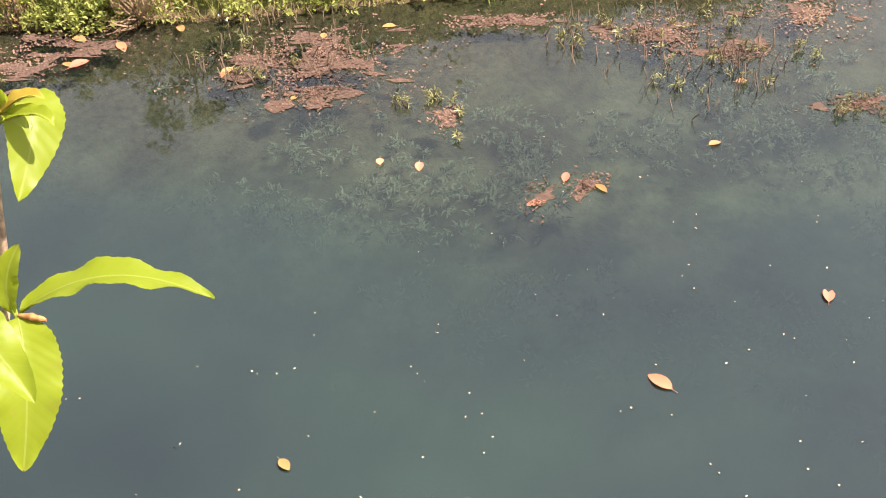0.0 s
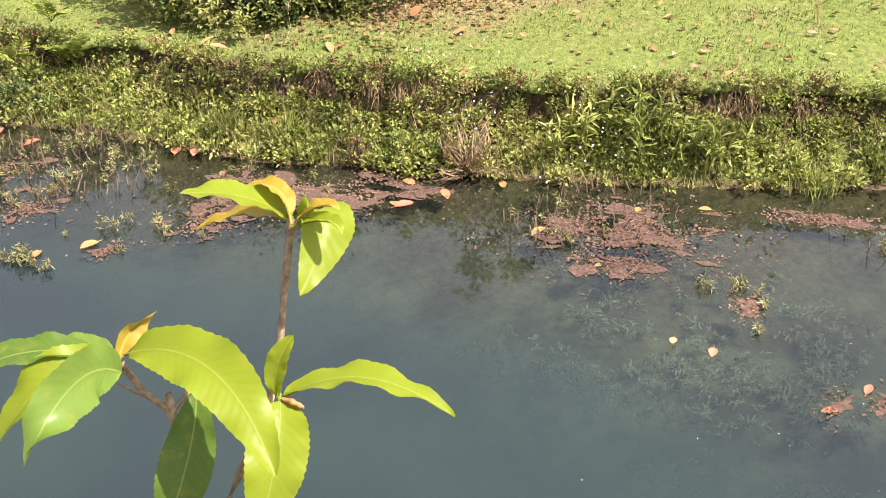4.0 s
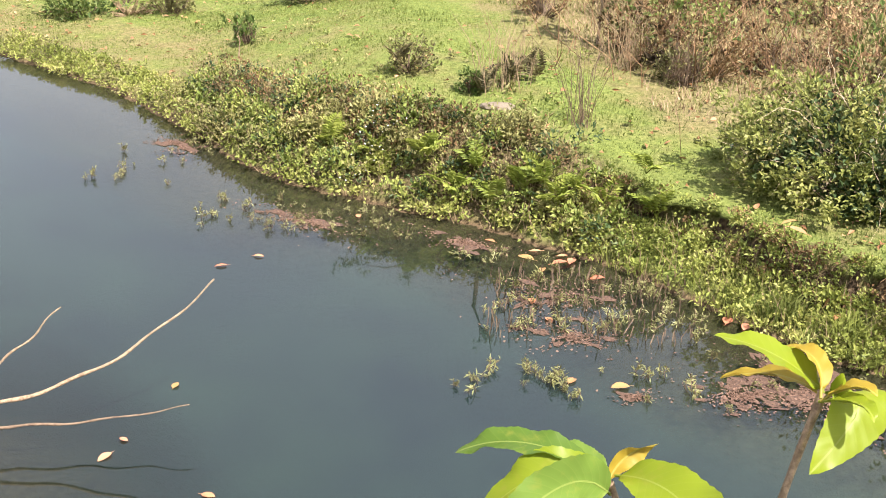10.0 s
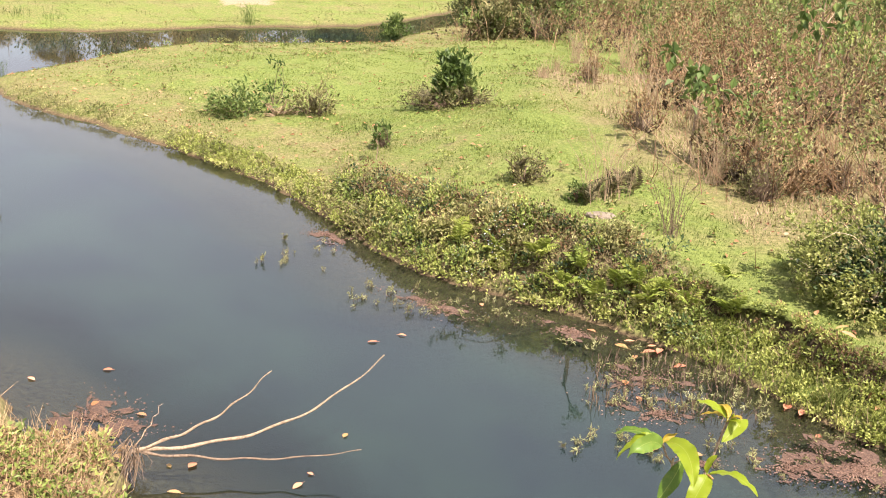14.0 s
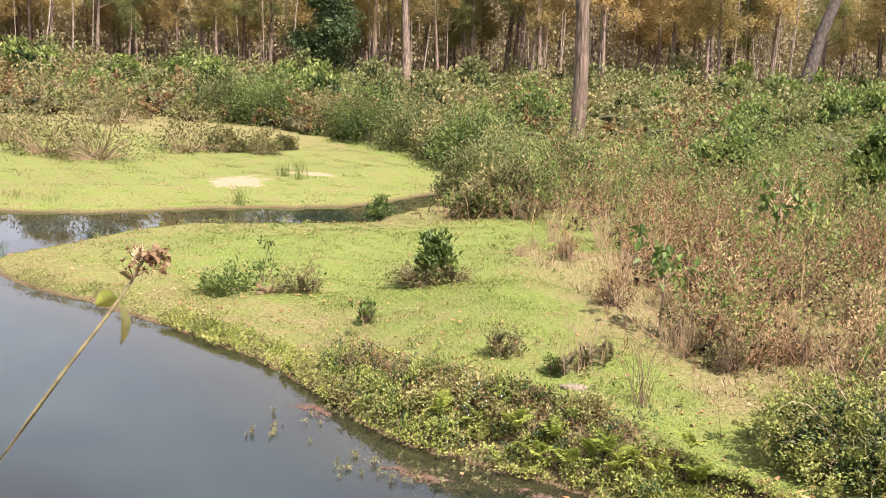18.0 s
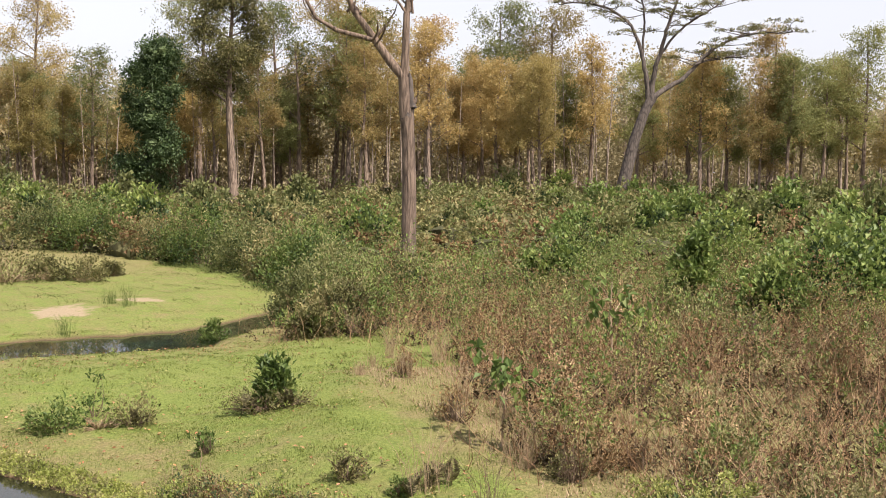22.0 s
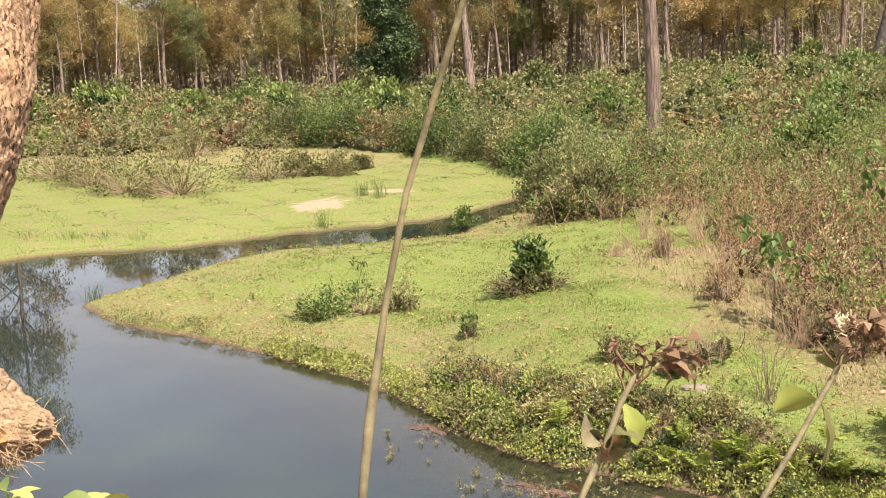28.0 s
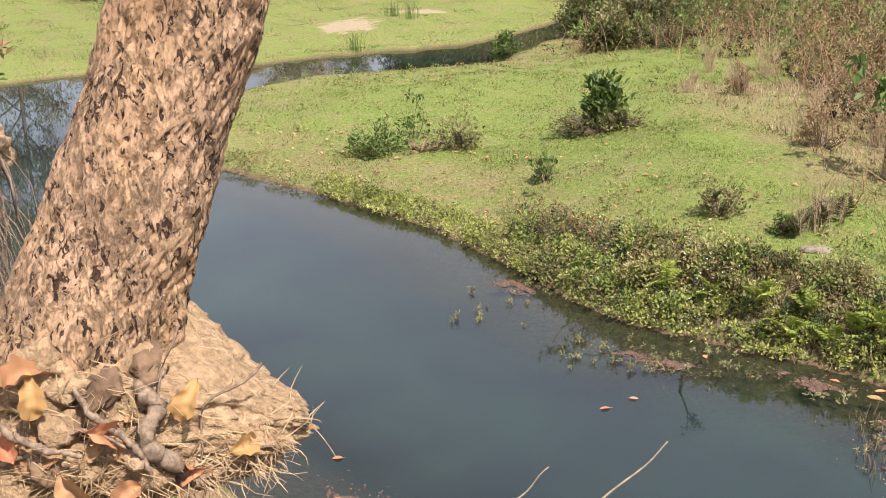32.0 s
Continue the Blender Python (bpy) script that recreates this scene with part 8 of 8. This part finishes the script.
def bank_sapling():
    """The young broad-leaved tree whose top stands before the camera at first."""
    M_LIME = leaf_mat("sapling_leaf", [(0.1, (0.19, 0.255, 0.014)), (0.5, (0.25, 0.315, 0.020)), (0.9, (0.31, 0.36, 0.03))], 0.5, 0.42, veins=True)
    M_GREEN = leaf_mat("sapling_leaf_green", [(0.1, (0.12, 0.20, 0.03)), (0.5, (0.16, 0.25, 0.045)), (0.9, (0.21, 0.29, 0.06))], 0.42, 0.40, veins=True)
    M_DARK = leaf_mat("sapling_leaf_dark", [(0.1, (0.06, 0.12, 0.014)), (0.5, (0.10, 0.165, 0.022)), (0.9, (0.15, 0.21, 0.03))], 0.4, 0.42, veins=True)
    M_GOLD = leaf_mat("sapling_leaf_gold", [(0.1, (0.30, 0.215, 0.02)), (0.5, (0.36, 0.26, 0.035)), (0.9, (0.40, 0.30, 0.07))], 0.4, 0.5, veins=True)
    M_BRACT = plain_mat("sapling_bract", (0.26, 0.10, 0.03), (0.42, 0.20, 0.07), 200)
    M_TWIG = plain_mat("sapling_twig", (0.13, 0.09, 0.055), (0.36, 0.26, 0.17), 160)
    foot = (0.42, 1.25, float(ground_z((0.42, 1.25))[0]) - 0.05)
    ob = thing("sapling", foot, "young sapling with glossy lime-green leaves and slim brown stems", "sapling")
    f = np.array(foot)
    def stem(name, pts, rad, mat=M_TWIG):
        """A twig through a few points, rounded off and knotted where leaves once stood."""
        pts = np.array(pts, float) - f
        s = np.concatenate([[0], np.cumsum(np.linalg.norm(np.diff(pts, axis=0), axis=1))])
        q = np.unique(np.concatenate([s, np.linspace(0, s[-1], 60)]))
        ln = np.stack([np.interp(q, s, pts[:, c]) for c in range(3)], 1)
        for _ in range(3):
            ln[1:-1] = (ln[:-2] + 2 * ln[1:-1] + ln[2:]) / 4
        r = np.interp(q, s, rad) * (1 + 0.06 * np.sin(q * 900) + 0.28 * np.exp(-((q % 0.031 - 0.015) / 0.0018) ** 2))
        part(name, np_mesh(name, *tubes(ln[None], r[None], 9), mat, True), ob)
    stem("stem", [foot, (0.34, 2.0, 1.3), (0.17, 2.84, 2.22), (0.1577, 2.9286, 2.4085), (0.1633, 2.9255, 2.4266), (0.2165, 2.9195, 2.5222), (0.2246, 2.931, 2.5626), (0.2367, 2.945, 2.6003), (0.2456, 2.9555, 2.6271), (0.2491, 2.9579, 2.6369)],
         [0.012, 0.010, 0.005, 0.0034, 0.0032, 0.0028, 0.0025, 0.0026, 0.0027, 0.0032])
    stem("side_stem", [(0.17, 2.84, 2.22), (0.1333, 2.8981, 2.4461), (0.1425, 2.911, 2.5172), (0.1428, 2.9183, 2.5365), (0.1403, 2.9212, 2.5384), (0.1285, 2.931, 2.548), (0.1215, 2.9406, 2.5629), (0.1189, 2.9424, 2.5690)], [0.0042, 0.0031, 0.0028, 0.0031, 0.0024, 0.0022, 0.0022, 0.0026])
    stem("fork_twig", [(0.1428, 2.9183, 2.5365), (0.151, 2.9204, 2.5422), (0.161, 2.9242, 2.5496)], [0.0019, 0.0015, 0.0012])
    stem("bare_twig", [(0.1154, 2.9498, 2.5481), (0.1232, 2.9403, 2.5452), (0.1312, 2.9305, 2.5439)], [0.0008, 0.0009, 0.0012])
    stem("twig_stub", [(0.1426, 2.918, 2.5359), (0.143, 2.921, 2.542), (0.1432, 2.9238, 2.548)], [0.0028, 0.0026, 0.0024])
    stem("bract", [(0.2168, 2.9141, 2.5244), (0.222, 2.907, 2.5245), (0.2278, 2.8997, 2.5229)], [0.0012, 0.0026, 0.0010], M_BRACT)
    for i, (p, c, q, w, m, side, fold, shape) in enumerate((
            ((0.2475, 2.9603, 2.6388), (0.2202, 2.9777, 2.6593), (0.1817, 2.9861, 2.6587), 0.030, M_LIME, (0.56, 0.83, -0.04), 0.12, 0.8),
            ((0.2465, 2.9645, 2.6344), (0.2292, 3.0065, 2.6311), (0.197, 3.0225, 2.6086), 0.015, M_GOLD, (0.68, 0.73, 0.1), 0.2, 1.1),
            ((0.247, 2.9551, 2.6407), (0.2503, 2.975, 2.6609), (0.2287, 2.9935, 2.6502), 0.016, M_GOLD, (0.75, 0.66, -0.02), 0.25, 0.9),
            ((0.2489, 2.959, 2.6381), (0.2521, 2.9698, 2.6461), (0.25, 2.985, 2.6555), 0.007, M_LIME, (0.99, 0.06, 0.11), 0.2, 1),
            ((0.2542, 2.9613, 2.6362), (0.2922, 2.9512, 2.6526), (0.2359, 2.9134, 2.6035), 0.039, M_LIME, (0.96, -0.17, -0.24), 0.1, 0.85),
            ((0.2493, 2.9469, 2.6406), (0.2645, 2.9428, 2.6565), (0.2728, 2.9282, 2.6526), 0.013, M_GOLD, (0.6, 0.8, -0.04), 0.25, 0.9),
            ((0.2484, 2.9455, 2.6382), (0.2667, 2.9254, 2.6533), (0.2676, 2.9109, 2.6437), 0.012, M_LIME, (0.68, 0.73, -0.01), 0.3, 0.9),
            ((0.2148, 2.916, 2.5254), (0.2136, 2.9257, 2.5469), (0.2326, 2.9232, 2.5676), 0.017, M_LIME, (0.71, -0.66, 0.23), 0.15, 1),
            ((0.2205, 2.9179, 2.5231), (0.2743, 2.8983, 2.5578), (0.3128, 2.8392, 2.527), 0.028, M_LIME, (0.51, 0.86, -0.04), 0.12, 0.85),
            ((0.2158, 2.914, 2.5235), (0.2028, 2.8768, 2.5095), (0.176, 2.8642, 2.4527), 0.043, M_LIME, (0.96, -0.26, -0.13), 0.1, 0.8),
            ((0.1245, 2.9431, 2.5741), (0.1786, 2.8948, 2.6073), (0.1814, 2.8182, 2.5433), 0.042, M_LIME, (0.83, 0.38, 0.41), 0.08, 0.85),
            ((0.1185, 2.9437, 2.5703), (0.1262, 2.9573, 2.5853), (0.1495, 2.9558, 2.5924), 0.014, M_GOLD, (0.96, 0.23, 0.14), 0.3, 1),
            ((0.1159, 2.9326, 2.5686), (0.0888, 2.9151, 2.6037), (0.0451, 2.8753, 2.559), 0.039, M_GREEN, (0.59, 0.63, 0.5), 0.1, 0.85),
            ((0.1144, 2.9451, 2.5724), (0.0605, 2.9661, 2.5954), (0.0157, 2.9661, 2.5681), 0.028, M_DARK, (0.0, 1.0, 0.07), 0.12, 0.9),
            ((0.1167, 2.9543, 2.5688), (0.0962, 2.9779, 2.5728), (0.073, 2.9839, 2.5606), 0.023, M_GREEN, (0.0, 1.0, 0.07), 0.12, 0.9),
            ((0.1133, 2.9401, 2.5734), (0.068, 2.9425, 2.5909), (0.0241, 2.9183, 2.5317), 0.034, M_LIME, (0.5, 0.73, 0.46), 0.12, 0.85),
            ((0.1616, 2.9239, 2.5496), (0.1574, 2.9022, 2.5264), (0.1185, 2.8771, 2.471), 0.036, M_DARK, (0.95, -0.32, -0.04), 0.12, 1.5),
            )):
        blade_curve(ob, "leaf", p, c, q, w, m, side, fold, shape, 400 + i)


bank_sapling()


def near_weeds():
    rng = np.random.default_rng(91)
    M_FLOWER = leaf_mat("withered_flower", [(0.1, (0.09, 0.05, 0.026)), (0.5, (0.21, 0.13, 0.07)), (0.9, (0.48, 0.38, 0.24))], 0.4, 0.7)
    M_STALK = plain_mat("weed_stalk", (0.07, 0.06, 0.03), (0.2, 0.17, 0.08), 90)
    M_FLUFF = plain_mat("seed_fluff", (0.50, 0.40, 0.24), (0.72, 0.62, 0.42), 300)
    for i, (line, foot, fluff, wide) in enumerate((
            (((-0.1708, 0.6974, 3.7651), (-0.1741, 0.6958, 3.7594), (-0.1776, 0.6939, 3.7517), (-0.1839, 0.6908, 3.741), (-0.1922, 0.6848, 3.7273), (-0.2091, 0.6739, 3.7014), (-0.2226, 0.6621, 3.6778)), (-0.50, 0.50), True, 1.0),
            (((-0.24, 0.6194, 3.7755), (-0.2463, 0.6175, 3.773), (-0.2519, 0.6147, 3.7628), (-0.2566, 0.6087, 3.7508), (-0.2638, 0.6028, 3.7361), (-0.269, 0.5942, 3.7212), (-0.2732, 0.5853, 3.7018)), (-0.40, 0.48), False, 0.62))):
        gz = float(ground_z(foot)[0])
        ob = thing("withered_weed", (*foot, gz), "withered weed stalk with a curled brown and cream seed head" if fluff else "withered weed stalk with dark curled leaves and brown head", "weed", "withered weeds on the brink")
        o = np.array([*foot, gz])
        ln = np.array(line) - o
        low = np.array([[0, 0, 0], ln[-1] + (ln[-1] - ln[0]) * 1.6])
        pts = np.concatenate([low, ln[::-1]])
        part("stalk", np_mesh("stalk", *tubes(pts[None], np.array([[0.003, 0.0022, 0.0013, 0.0013, 0.0011, 0.0012, 0.0010, 0.0009, 0.0007]]), 7), M_STALK, True), ob)
        hd = ln[0]
        n = int(60 * wide)
        pos = hd + np.clip(rng.normal(0, 0.0034, (n, 3)), -0.007, 0.007) * [1.5 * wide, 1, 0.8] + [0.004, 0, 0]
        tagged(part("seed_head", np_mesh("seed_head", *leaf_quads(pos, rng.normal(0, 0.7, (n, 3)) + [0.7, 0.1, -0.1], rng.uniform(0.005, 0.0095, n), rng.uniform(0.003, 0.0055, n), rng, fold=0.5), M_FLOWER), ob, "curled brown dry bracts"), kind="stuff")
        if fluff:
            n = 200
            b0 = hd + rng.normal(0, 0.0012, (n, 3)) + [-0.003, 0, 0.002]
            e0 = b0 + unit(rng.normal(0, 0.6, (n, 3)) + [-0.1, 0, 0.55]) * rng.uniform(0.002, 0.0055, (n, 1))
            part("fluff", np_mesh("fluff", *tubes(bent(b0, e0, 3, 0.15, rng), np.full((n, 3), 0.00022), 3), M_FLUFF), ob, "pale cream seed fluff")
        k = 9
        u = rng.uniform(0.1, 1, k)[:, None]
        b0 = hd * u + ln[2] * (1 - u)
        e0 = b0 + np.stack([rng.normal(-0.004, 0.005, k), rng.normal(0, 0.004, k), rng.uniform(0.003, 0.011, k)], 1)
        tagged(part("bud_spray", np_mesh("bud_spray", *join(tubes(bent(b0, e0, 3, 0.1, rng), np.full((k, 3), 0.0004), 4), leaf_quads(np.repeat(e0, 5, axis=0), rng.normal(0, 0.5, (k * 5, 3)) + [0, 0, 0.6], 0.0038, 0.0024, rng, fold=0.5)), M_FLOWER), ob), kind="stuff")
        node, low_node = Vector(line[3]), Vector(line[4])
        if fluff:
            blade_between(ob, "leaf", node, node + Vector((0.004, 0, -0.028)), 0.008, M_LEAF_OLIVE, 430, 20, 0.3, 0.1, "dark curled hanging leaf")
            blade_between(ob, "leaf", node, node + Vector((-0.016, 0.004, -0.004)), 0.013, M_LEAF_LIME, 440, 60, 0.3, 0.1)
            blade_between(ob, "leaf", Vector(line[2]), Vector(line[2]) + Vector((-0.007, 0, 0.006)), 0.006, M_LEAF_OLIVE, 441, 60, 0.3, 0.1)
        else:
            for q in range(7):
                a = q * 2.3
                blade_between(ob, "leaf", node, node + Vector((0.009 * math.cos(a), 0.006 * math.sin(a), 0.006 - 0.004 * (q % 4))), 0.008, (M_LEAF_OLIVE, M_STALK, M_LEAF_DRY)[q % 3], 450 + q, 40 * q, 0.6, 0.4, "dark curled withered leaf")
            blade_between(ob, "leaf", Vector(line[2]), Vector(line[2]) + Vector((0.006, 0, -0.014)), 0.008, M_LEAF_LIME, 460, 50, 0.3, 0.1)
            blade_between(ob, "leaf", low_node, low_node + Vector((-0.006, 0, 0.004)), 0.004, M_LEAF_DRY, 461, 50, 0.3, 0.1)
    gz = float(ground_z((-0.42, 0.42))[0])
    ob = thing("bare_stalk", (-0.42, 0.42, gz), "single bare brown jointed weed stalk", "weed")
    o = np.array([-0.42, 0.42, gz])
    t = np.linspace(0, 1, 40)
    ln = np.array([[np.interp(u, (0, 0.8, 0.86, 0.91, 0.95, 1), q) for q in ((-0.42, -0.287, -0.284, -0.281, -0.275, -0.262), (0.42, 0.415, 0.423, 0.437, 0.440, 0.437), (gz, 3.74, 3.784, 3.825, 3.852, 3.886))] for u in t]) - o
    rr = 0.0013 * (1 - 0.6 * t) * (1 + 0.5 * (np.abs(((t * 14) % 1) - 0.5) < 0.08))
    part("stalk", np_mesh("stalk", *tubes(ln[None], rr[None], 8), M_STALK, True), ob)
    # green shoots at the brink
    for i, (x, y, z) in enumerate(((-1.076, 1.504, 3.36), (-0.941, 1.479, 3.36), (-0.427, 0.739, 3.652), (-0.475, 0.745, 3.630))):
        gz = float(ground_z((x, y))[0])
        ob = thing("green_shoot", (x, y, gz), "fresh green toothed-leaf shoot at the bank's brink", "shoot", "green shoots at the brink")
        part("stem", np_mesh("stem", *tubes(np.array([[[0.02, -0.05, 0], [0.01, -0.02, (z - gz) * 0.6], [0, 0, z - gz]]]), np.array([[0.004, 0.003, 0.0016]]) * (0.6 if i >= 2 else 1), 5), M_LEAF_GREEN, True), ob)
        for q in range(7):
            az = q * 2.4 + i
            dz = -0.02 * (q // 2)
            ln = rng.uniform(0.035, 0.06) * (0.55 if i >= 2 else 1)
            p0 = Vector((x, y, z + dz))
            blade_between(ob, "leaf", p0, p0 + Vector((math.cos(az) * ln, math.sin(az) * ln, rng.uniform(-0.015, 0.02))), ln * 0.6, M_LEAF_LIME if q % 3 == 0 else M_LEAF_GREEN, 460 + i * 9 + q, rng.uniform(-20, 20), 0.2, 0.12)


near_weeds()
